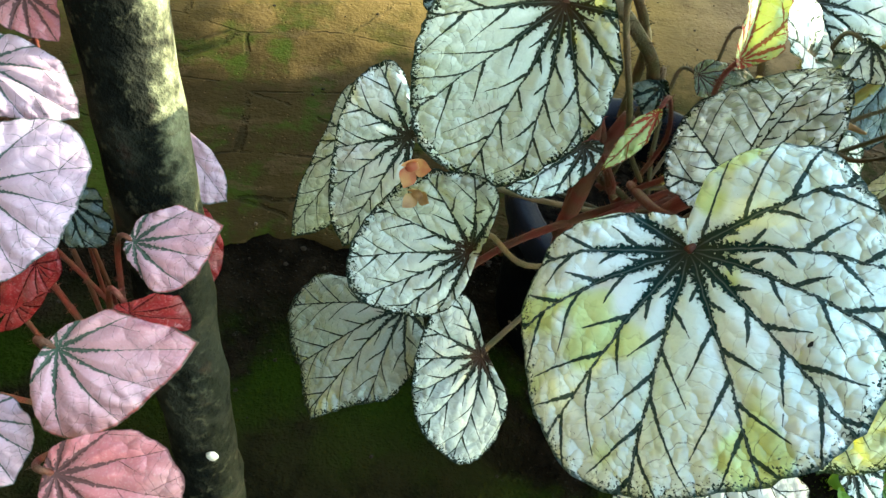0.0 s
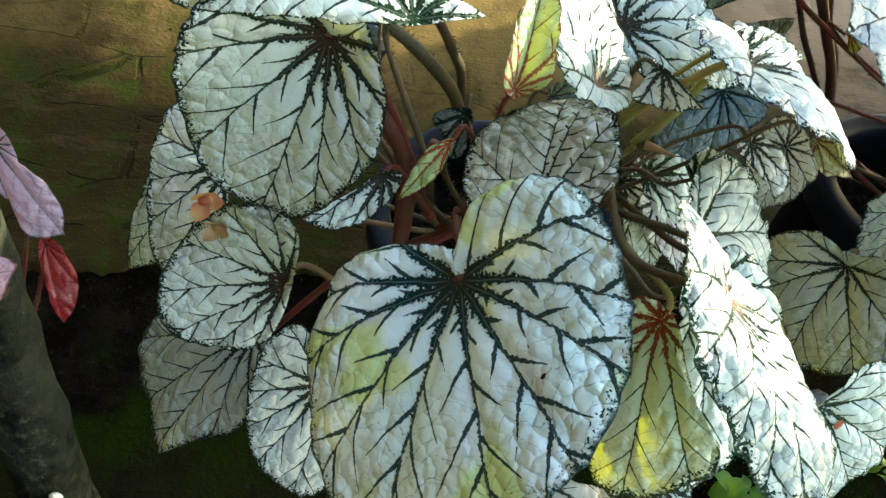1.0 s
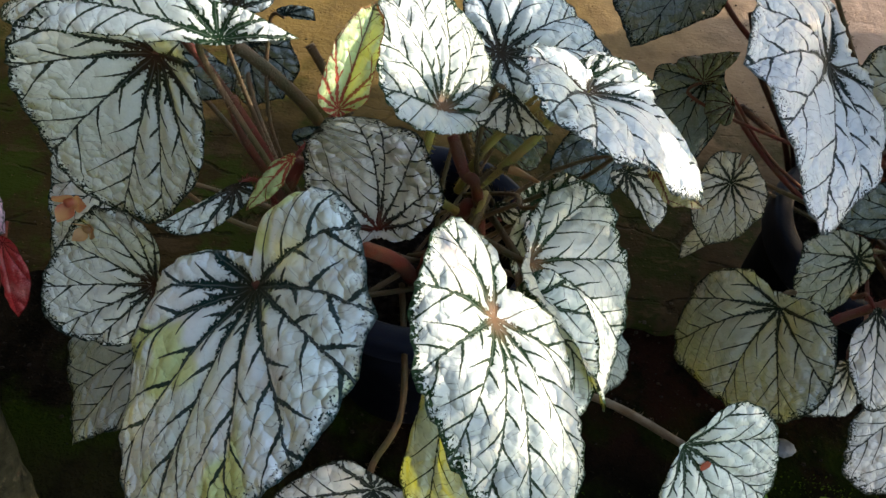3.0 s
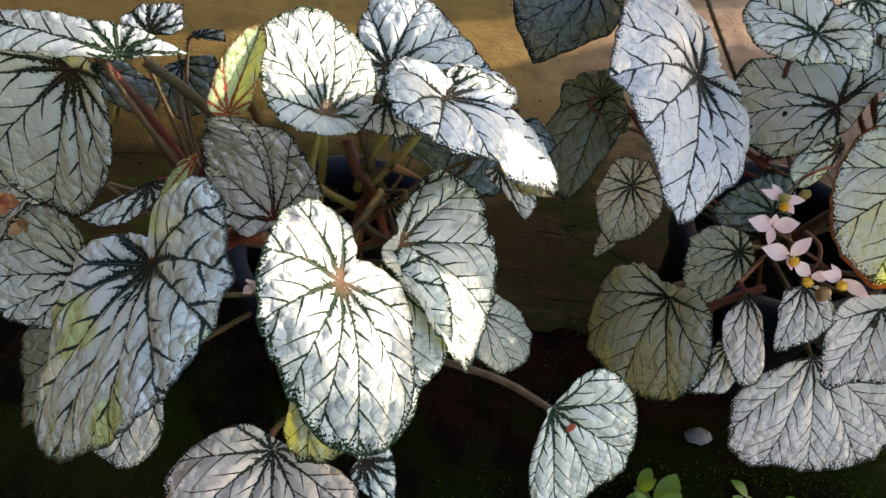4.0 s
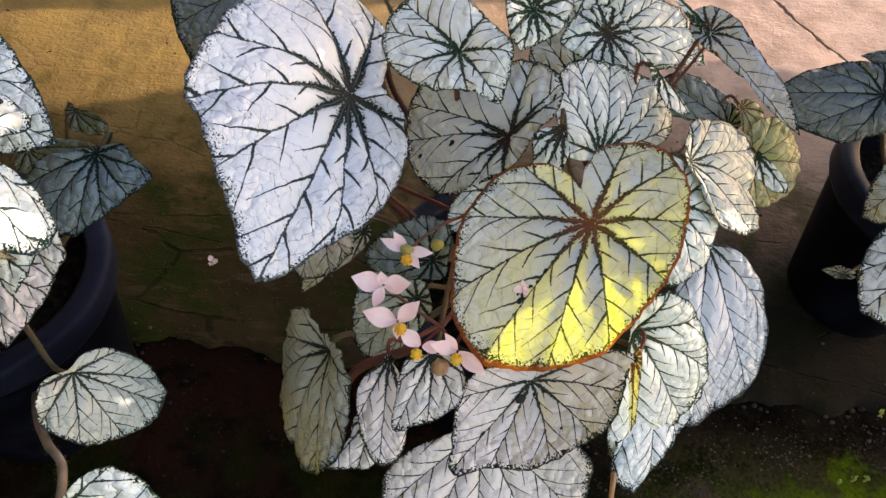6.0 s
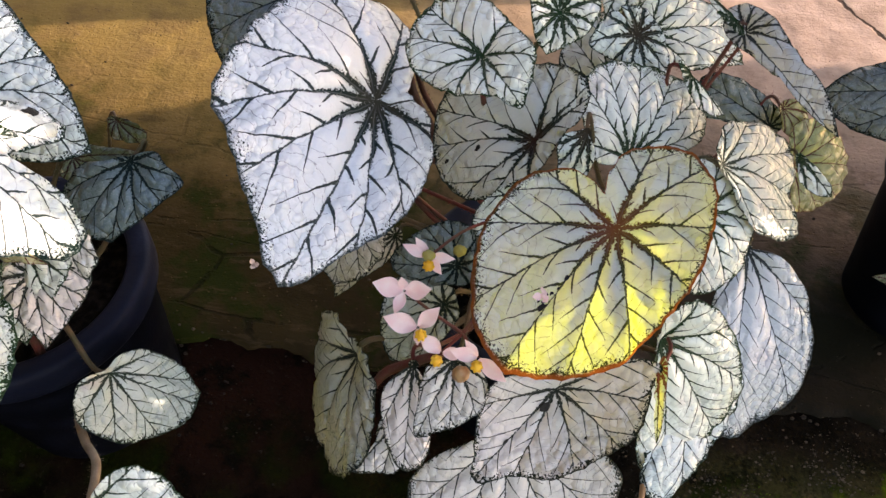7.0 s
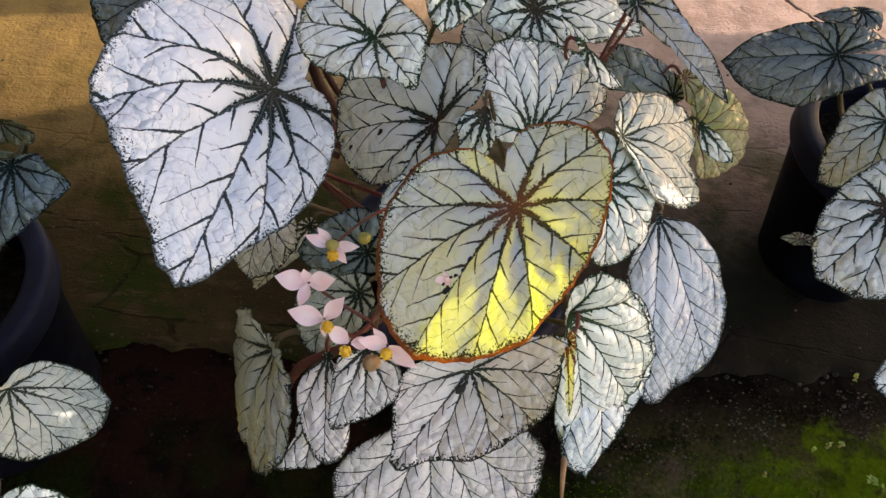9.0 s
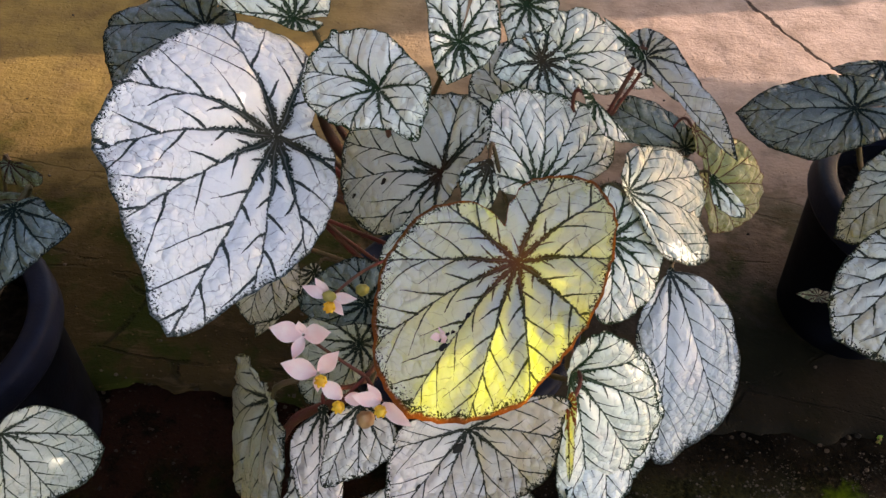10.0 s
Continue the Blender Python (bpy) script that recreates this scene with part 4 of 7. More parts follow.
plant_a = thing("begonia_plant", "silver-leaved begonia with dark green veins in a black pot", "plant", (0.083, 0.190, 0.17), group="silver begonias")
CROWN_A = [(0.085, 0.175, 0.20), (0.015, 0.100, 0.335), (0.115, 0.125, 0.355)]
for j, mat in (
    (leaf(plant_a, (0.002, -0.041, 0.423), (-0.260, -0.854, -0.451), (-0.623, -0.209, 0.754), (0.014, -0.036), 3.00, (0.017, 0.034, 0.049, 0.061, 0.071, 0.076, 0.080, 0.084, 0.089, 0.095, 0.102, 0.107, 0.107, 0.109, 0.115, 0.118, 0.114, 0.105, 0.095, 0.085, 0.074, 0.061, 0.046, 0.034, 0.024, 0.020, 0.017, 0.015, 0.015), (-0.8, -1.7, 0.0, -1.1), TEAL, lip=0.14, veins=(-128, -103, -85, -61, -37, -4, 23, 55, 76, 112), fan=True), STALK_RED),
    (leaf(plant_a, (-0.081, 0.082, 0.450), (-0.320, -0.192, -0.928), (-0.051, -0.974, 0.219), (-0.010, -0.039), -2.47, (0.022, 0.022, 0.023, 0.025, 0.028, 0.035, 0.041, 0.051, 0.063, 0.077, 0.100, 0.110, 0.108, 0.096, 0.083, 0.074, 0.067, 0.062, 0.058, 0.052, 0.046, 0.039, 0.033, 0.029, 0.027, 0.027, 0.025, 0.023, 0.022), (-6.1, 0.3, 0.0, -1.7), BOLD, veins=(-117, -73, -41, -18, 0, 32, 73, 96, 125), fan=True), STALK_RED),
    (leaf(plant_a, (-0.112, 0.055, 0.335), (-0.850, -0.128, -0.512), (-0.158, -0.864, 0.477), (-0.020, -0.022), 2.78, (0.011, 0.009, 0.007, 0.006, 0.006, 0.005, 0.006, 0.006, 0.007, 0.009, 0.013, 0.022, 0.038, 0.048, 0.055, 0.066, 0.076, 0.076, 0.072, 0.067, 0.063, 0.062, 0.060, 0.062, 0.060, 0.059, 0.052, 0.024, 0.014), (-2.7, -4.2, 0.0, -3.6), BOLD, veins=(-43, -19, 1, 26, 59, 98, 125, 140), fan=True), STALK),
    (leaf(plant_a, (-0.161, 0.054, 0.180), (-0.577, -0.577, -0.577), (-0.505, -0.303, 0.808), (-0.019, -0.062), -0.28, (0.068, 0.054, 0.048, 0.049, 0.054, 0.062, 0.063, 0.064, 0.055, 0.053, 0.056, 0.059, 0.068, 0.070, 0.070, 0.063, 0.060, 0.052, 0.050, 0.055), (0.0, 1.0, 0.00), SILVER_DIM), STALK_RED),
    (leaf(plant_a, (-0.151, 0.109, 0.337), (-0.453, -0.519, -0.725), (-0.104, -0.777, 0.621), (-0.016, -0.031), -0.26, (0.062, 0.044, 0.031, 0.025, 0.022, 0.022, 0.024, 0.029, 0.039, 0.056, 0.066, 0.052, 0.042, 0.033, 0.029, 0.029, 0.030, 0.033, 0.041, 0.048), (1.5, 1.0, 0.00), SILVER), STALK),
    (leaf(plant_a, (-0.176, 0.139, 0.289), (-0.565, -0.489, -0.665), (-0.108, -0.755, 0.647), (-0.006, -0.058), -0.11, (0.061, 0.036, 0.025, 0.019, 0.017, 0.017, 0.019, 0.023, 0.034, 0.064, 0.042, 0.030, 0.025, 0.024, 0.025, 0.029, 0.031, 0.032, 0.037, 0.048), (1.5, 1.0, 0.00), SILVER_DIM), STALK),
    (leaf(plant_a, (-0.080, 0.002, 0.223), (-0.882, -0.453, -0.127), (0.204, -0.612, 0.764), (0.016, -0.045), 0.54, (0.030, 0.032, 0.038, 0.047, 0.062, 0.068, 0.047, 0.039, 0.036, 0.037, 0.042, 0.047, 0.053, 0.059, 0.058, 0.046, 0.039, 0.034, 0.031, 0.029), (1.5, 1.0, 0.00), BOLD), STALK),
    (leaf(plant_a, (-0.039, 0.068, 0.393), (-0.805, -0.503, -0.314), (0.000, -0.530, 0.848), (0.009, -0.027), 0.28, (0.034, 0.011, 0.008, 0.007, 0.007, 0.008, 0.009, 0.013, 0.022, 0.028, 0.021, 0.015, 0.011, 0.010, 0.010, 0.010, 0.012, 0.014, 0.019, 0.026), (1.5, 1.0, 0.00), SILVER), STALK_RED),
    (leaf(plant_a, (-0.056, 0.091, 0.514), (0.970, 0.228, 0.085), (0.020, -0.423, 0.906), (0.016, 0.033), 0.21, (0.073, 0.038, 0.024, 0.019, 0.017, 0.016, 0.016, 0.019, 0.025, 0.043, 0.073, 0.037, 0.018, 0.013, 0.011, 0.010, 0.011, 0.012, 0.016, 0.028), (4.0, 3.0, 0.00), PALE), STALK),
    (leaf(plant_a, (0.040, 0.109, 0.478), (0.215, 0.849, 0.483), (0.190, -0.521, 0.832), (0.001, -0.029), 0.02, (0.039, 0.027, 0.017, 0.014, 0.012, 0.012, 0.013, 0.016, 0.023, 0.026, 0.029, 0.029, 0.020, 0.015, 0.013, 0.012, 0.013, 0.015, 0.018, 0.026), (1.5, 1.0, 0.90), GREEN), STALK_RED),
    (leaf(plant_a, (-0.005, 0.078, 0.412), (-0.602, -0.455, -0.656), (-0.229, -0.688, 0.688), (0.000, -0.020), 0.00, (0.023, 0.012, 0.009, 0.007, 0.006, 0.006, 0.007, 0.008, 0.012, 0.016, 0.023, 0.014, 0.010, 0.009, 0.007, 0.007, 0.007, 0.008, 0.010, 0.014), (1.5, 1.0, 0.00), GREEN), STALK_RED),
    (leaf(plant_a, (0.055, 0.077, 0.437), (-0.321, 0.028, 0.947), (-0.202, -0.979, -0.040), (-0.008, -0.043), -2.95, (0.004, 0.004, 0.004, 0.006, 0.009, 0.022, 0.027, 0.037, 0.041, 0.046, 0.052, 0.061, 0.072, 0.084, 0.106, 0.095, 0.080, 0.064, 0.054, 0.038, 0.025, 0.017, 0.009, 0.006, 0.004, 0.004, 0.004, 0.004, 0.004), (-3.8, -8.2, 0.0, -0.9), LILAC, 1.3, veins=(-77, -34, 16, 23, 38, 57, 74), fan=True), STALK_RED),
    (leaf(plant_a, (0.085, 0.144, 0.461), (-0.304, 0.866, 0.398), (0.626, -0.133, 0.768), (-0.001, -0.030), -2.92, (0.020, 0.021, 0.024, 0.029, 0.037, 0.044, 0.046, 0.050, 0.053, 0.059, 0.065, 0.071, 0.075, 0.081, 0.083, 0.081, 0.076, 0.065, 0.054, 0.042, 0.035, 0.028, 0.025, 0.023, 0.020, 0.018, 0.018, 0.018, 0.019), (-0.0, -0.0, 0.0, 0.0), PALE_SUNLIT, veins=(-90, -51, -22, 0, 20, 44, 66, 96), fan=True), STALK_GREEN),
    (leaf(plant_a, (0.191, 0.111, 0.469), (0.743, -0.616, -0.259), (0.443, 0.164, 0.881), (0.005, -0.022), -2.46, (0.022, 0.030, 0.049, 0.064, 0.075, 0.080, 0.060, 0.050, 0.094, 0.100, 0.088, 0.081, 0.074, 0.063, 0.065, 0.068, 0.066, 0.065, 0.059, 0.052, 0.047, 0.043, 0.041, 0.042, 0.041, 0.042, 0.041, 0.032, 0.022), (0.9, 3.9, 0.0, 2.1), SILVER, veins=(-106, -78, -44, -28, 29, 67, 93, 157), fan=True), STALK_GREEN),
    (leaf(plant_a, (0.164, 0.209, 0.434), (0.963, -0.168, -0.210), (0.152, -0.303, 0.941), (0.021, -0.034), 0.30, (0.070, 0.061, 0.054, 0.050, 0.051, 0.054, 0.058, 0.057, 0.062, 0.069, 0.072, 0.083, 0.072, 0.046, 0.035, 0.031, 0.030, 0.031, 0.037, 0.048), (1.5, 1.0, 0.00), SILVER), STALK),
    (leaf(plant_a, (0.157, 0.266, 0.284), (0.934, -0.013, -0.358), (0.303, -0.505, 0.808), (-0.004, -0.040), -0.11, (0.036, 0.033, 0.034, 0.031, 0.022, 0.018, 0.017, 0.018, 0.022, 0.038, 0.038, 0.040, 0.035, 0.027, 0.024, 0.024, 0.026, 0.030, 0.030, 0.032), (1.5, 1.0, 0.00), UNDER), STALK),
    (leaf(plant_a, (0.127, -0.046, 0.460), (0.182, -0.961, -0.208), (0.503, -0.091, 0.860), (-0.003, -0.021), -2.63, (0.019, 0.022, 0.027, 0.032, 0.039, 0.041, 0.045, 0.049, 0.055, 0.064, 0.078, 0.090, 0.087, 0.076, 0.067, 0.060, 0.056, 0.052, 0.050, 0.048, 0.047, 0.047, 0.049, 0.048, 0.050, 0.049, 0.047, 0.039, 0.022), (2.2, 2.0, 0.0, -4.2), PALE_SUNLIT, 1.4, veins=(-176, -71, -31, -3, 12, 31, 64, 105, 150), fan=True), STALK),
    (leaf(plant_a, (0.177, 0.032, 0.392), (0.506, -0.664, -0.550), (0.687, -0.075, 0.723), (0.013, -0.031), 2.89, (0.008, 0.009, 0.012, 0.019, 0.029, 0.045, 0.064, 0.068, 0.067, 0.065, 0.070, 0.076, 0.082, 0.087, 0.093, 0.094, 0.086, 0.078, 0.069, 0.059, 0.049, 0.044, 0.041, 0.024, 0.014, 0.011, 0.009, 0.008, 0.008), (-6.0, 2.8, 0.0, 3.8), PALE_SUNLIT, veins=(-132, -113, -72, -37, -6, 29, 64), fan=True), STALK),
    (leaf(plant_a, (0.154, -0.031, 0.390), (-0.030, -0.782, -0.622), (0.104, -0.621, 0.777), (0.016, -0.059), 0.24, (0.066, 0.053, 0.042, 0.035, 0.033, 0.034, 0.038, 0.042, 0.053, 0.068, 0.061, 0.050, 0.040, 0.034, 0.029, 0.025, 0.023, 0.024, 0.035, 0.050), (1.5, 1.0, 0.00), PALE), STALK),
    (leaf(plant_a, (0.188, 0.116, 0.321), (0.334, -0.787, -0.519), (0.318, -0.424, 0.848), (0.008, -0.021), 0.24, (0.034, 0.026, 0.024, 0.024, 0.028, 0.029, 0.033, 0.037, 0.033, 0.033, 0.032, 0.031, 0.034, 0.031, 0.025, 0.021, 0.019, 0.018, 0.020, 0.024), (1.5, 1.0, 0.00), ROSE), STALK),
    (leaf(plant_a, (0.114, -0.049, 0.381), (-0.091, -0.678, -0.729), (-0.501, -0.602, 0.622), (0.011, -0.054), 0.21, (0.053, 0.050, 0.037, 0.029, 0.025, 0.025, 0.029, 0.039, 0.060, 0.052, 0.032, 0.024, 0.021, 0.021, 0.023, 0.033, 0.038, 0.038, 0.040, 0.047), (1.5, 1.0, 0.00), LIME), STALK_GREEN),
    (leaf(plant_a, (0.068, -0.081, 0.287), (0.123, -0.871, -0.476), (0.103, -0.465, 0.879), (-0.008, -0.025), -0.17, (0.048, 0.045, 0.047, 0.047, 0.052, 0.059, 0.063, 0.057, 0.051, 0.048, 0.045, 0.037, 0.034, 0.035, 0.039, 0.055, 0.067, 0.059, 0.052, 0.048), (1.5, 1.0, 0.00), ROSE), STALK),
    (leaf(plant_a, (0.148, -0.074, 0.313), (0.690, -0.572, -0.444), (0.105, -0.527, 0.843), (0.002, -0.015), 0.12, (0.020, 0.020, 0.018, 0.015, 0.014, 0.015, 0.016, 0.019, 0.019, 0.018, 0.018, 0.018, 0.018, 0.019, 0.014, 0.012, 0.011, 0.011, 0.012, 0.014), (1.5, 1.0, 0.00), SILVER), STALK),
    (leaf(plant_a, (0.174, 0.126, 0.331), (0.111, -0.776, -0.621), (0.000, -0.625, 0.781), (0.006, -0.023), 0.12, (0.048, 0.042, 0.037, 0.030, 0.028, 0.025, 0.024, 0.026, 0.036, 0.038, 0.038, 0.041, 0.039, 0.033, 0.026, 0.022, 0.021, 0.021, 0.025, 0.031), (1.5, 1.0, 0.00), PALE), STALK_RED),
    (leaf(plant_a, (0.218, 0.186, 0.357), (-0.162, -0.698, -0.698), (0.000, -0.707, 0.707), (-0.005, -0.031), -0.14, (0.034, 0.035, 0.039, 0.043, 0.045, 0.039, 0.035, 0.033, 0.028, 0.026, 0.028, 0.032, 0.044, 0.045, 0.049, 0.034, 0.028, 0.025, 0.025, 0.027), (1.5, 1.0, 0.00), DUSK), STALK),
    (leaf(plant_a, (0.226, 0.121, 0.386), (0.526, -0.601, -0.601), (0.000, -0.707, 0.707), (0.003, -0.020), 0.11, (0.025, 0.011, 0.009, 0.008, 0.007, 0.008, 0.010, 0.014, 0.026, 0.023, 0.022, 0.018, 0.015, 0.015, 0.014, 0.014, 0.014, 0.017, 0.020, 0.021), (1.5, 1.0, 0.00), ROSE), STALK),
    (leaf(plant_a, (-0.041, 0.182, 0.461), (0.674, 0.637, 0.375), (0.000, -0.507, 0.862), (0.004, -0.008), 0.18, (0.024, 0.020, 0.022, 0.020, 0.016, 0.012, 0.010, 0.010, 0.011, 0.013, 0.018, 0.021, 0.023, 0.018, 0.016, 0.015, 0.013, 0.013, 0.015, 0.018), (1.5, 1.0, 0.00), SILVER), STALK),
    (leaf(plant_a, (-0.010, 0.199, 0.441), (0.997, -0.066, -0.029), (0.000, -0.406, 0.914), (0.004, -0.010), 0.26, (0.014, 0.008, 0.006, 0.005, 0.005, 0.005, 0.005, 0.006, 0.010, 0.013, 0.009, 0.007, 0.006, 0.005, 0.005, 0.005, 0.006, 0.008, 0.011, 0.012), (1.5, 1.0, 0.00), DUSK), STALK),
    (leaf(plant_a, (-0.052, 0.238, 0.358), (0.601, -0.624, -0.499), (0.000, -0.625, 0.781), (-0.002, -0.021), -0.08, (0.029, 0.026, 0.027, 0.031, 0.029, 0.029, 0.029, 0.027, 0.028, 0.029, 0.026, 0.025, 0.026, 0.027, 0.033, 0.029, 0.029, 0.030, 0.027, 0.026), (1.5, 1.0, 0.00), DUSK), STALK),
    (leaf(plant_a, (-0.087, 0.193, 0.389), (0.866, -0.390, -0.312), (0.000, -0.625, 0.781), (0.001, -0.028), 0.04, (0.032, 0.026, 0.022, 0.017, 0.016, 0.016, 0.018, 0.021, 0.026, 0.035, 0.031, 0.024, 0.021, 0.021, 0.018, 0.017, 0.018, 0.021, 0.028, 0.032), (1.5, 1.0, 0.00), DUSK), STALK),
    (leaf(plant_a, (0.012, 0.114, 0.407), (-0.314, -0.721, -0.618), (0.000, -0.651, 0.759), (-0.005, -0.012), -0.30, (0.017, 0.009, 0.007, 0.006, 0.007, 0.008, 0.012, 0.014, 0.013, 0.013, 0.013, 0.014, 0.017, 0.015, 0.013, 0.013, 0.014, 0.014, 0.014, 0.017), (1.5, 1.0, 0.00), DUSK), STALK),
    (leaf(plant_a, (0.134, 0.117, 0.443), (0.750, -0.570, -0.335), (0.000, -0.507, 0.862), (-0.010, -0.016), -0.49, (0.022, 0.013, 0.011, 0.009, 0.008, 0.008, 0.009, 0.011, 0.015, 0.024, 0.020, 0.019, 0.019, 0.021, 0.016, 0.012, 0.011, 0.010, 0.011, 0.013), (1.5, 1.0, 0.00), ROSE), STALK),
    (leaf(plant_a, (0.172, 0.101, 0.404), (0.966, 0.242, -0.090), (0.207, -0.518, 0.830), (0.008, -0.015), 0.39, (0.021, 0.006, 0.006, 0.007, 0.008, 0.011, 0.015, 0.016, 0.017, 0.018, 0.015, 0.014, 0.012, 0.012, 0.013, 0.012, 0.012, 0.014, 0.016, 0.017), (1.5, 1.0, 0.00), PALE), STALK),
    (leaf(plant_a, (0.140, 0.117, 0.362), (0.788, -0.523, -0.327), (0.000, -0.530, 0.848), (0.003, -0.008), 0.23, (0.011, 0.010, 0.008, 0.007, 0.006, 0.007, 0.008, 0.010, 0.009, 0.009, 0.008, 0.007, 0.006, 0.006, 0.007, 0.007, 0.007, 0.009, 0.010, 0.009), (1.5, 1.0, 0.00), ROSE), STALK),
    (leaf(plant_a, (0.186, 0.138, 0.468), (0.961, 0.232, -0.150), (0.260, -0.571, 0.779), (0.006, -0.024), 0.18, (0.032, 0.019, 0.014, 0.011, 0.010, 0.010, 0.011, 0.014, 0.020, 0.026, 0.025, 0.019, 0.015, 0.012, 0.010, 0.010, 0.010, 0.011, 0.014, 0.018), (1.5, 1.0, 0.00), PALE), STALK_GREEN),
    (leaf(plant_a, (0.175, 0.288, 0.317), (0.957, -0.151, -0.248), (0.104, -0.621, 0.777), (-0.005, -0.012), -0.35, (0.016, 0.017, 0.016, 0.012, 0.011, 0.010, 0.009, 0.010, 0.013, 0.015, 0.015, 0.017, 0.020, 0.014, 0.011, 0.010, 0.009, 0.009, 0.011, 0.012), (1.5, 1.0, 0.00), UNDER), STALK),
    (leaf(plant_a, (0.224, 0.082, 0.438), (0.829, -0.133, -0.544), (0.207, -0.830, 0.518), (-0.002, -0.022), -0.09, (0.026, 0.015, 0.012, 0.011, 0.009, 0.009, 0.009, 0.009, 0.010, 0.013, 0.021, 0.020, 0.014, 0.010, 0.007, 0.006, 0.005, 0.005, 0.005, 0.008), (1.5, 1.0, 0.00), OLIVE), STALK),
):
    stalk(plant_a, j, CROWN_A, mat)

joined = leaf(plant_a, (0.289, -0.031, 0.287), (-0.023, -0.588, -0.809), (0.120, -0.805, 0.581), (0.025, -0.025), -2.94, (0.009, 0.031, 0.046, 0.053, 0.057, 0.060, 0.063, 0.066, 0.070, 0.074, 0.074, 0.078, 0.084, 0.085, 0.051, 0.019, 0.006, 0.004, 0.004, 0.004, 0.004, 0.004, 0.004, 0.004, 0.004, 0.004, 0.004, 0.004, 0.005), (-0.0, -0.0, 0.0, 0.0), PALE, veins=(-146, -111, -71, -41, -11, 7), fan=True)
tube("petiole", [joined[0], (0.239, 0.025, 0.267), (0.213, 0.047, 0.244), (0.176, 0.082, 0.199), (0.142, 0.125, 0.153)], 0.0028, 0.0034, STALK_PALE, plant_a, 10, "", 300)
joined = leaf(plant_a, (0.237, 0.087, 0.238), (0.683, 0.061, -0.728), (0.729, -0.119, 0.674), (-0.010, -0.027), -3.06, (0.005, 0.005, 0.005, 0.005, 0.006, 0.008, 0.012, 0.016, 0.021, 0.029, 0.037, 0.048, 0.060, 0.072, 0.074, 0.069, 0.062, 0.057, 0.054, 0.050, 0.046, 0.044, 0.041, 0.035, 0.029, 0.022, 0.010, 0.006, 0.005), (0.0, 0.0, 0.0, -0.0), SAGE_SHADED, veins=(-52, -17, 0, 36, 71, 109, 140), fan=True)
tube("petiole", [joined[0], joined[0] - joined[2] * 0.008 + Vector((-0.012, 0.006, 0.0)), (0.160, 0.135, 0.262), (0.095, 0.170, 0.215)], 0.0019, 0.0024, STALK, plant_a, 10, "", 200)

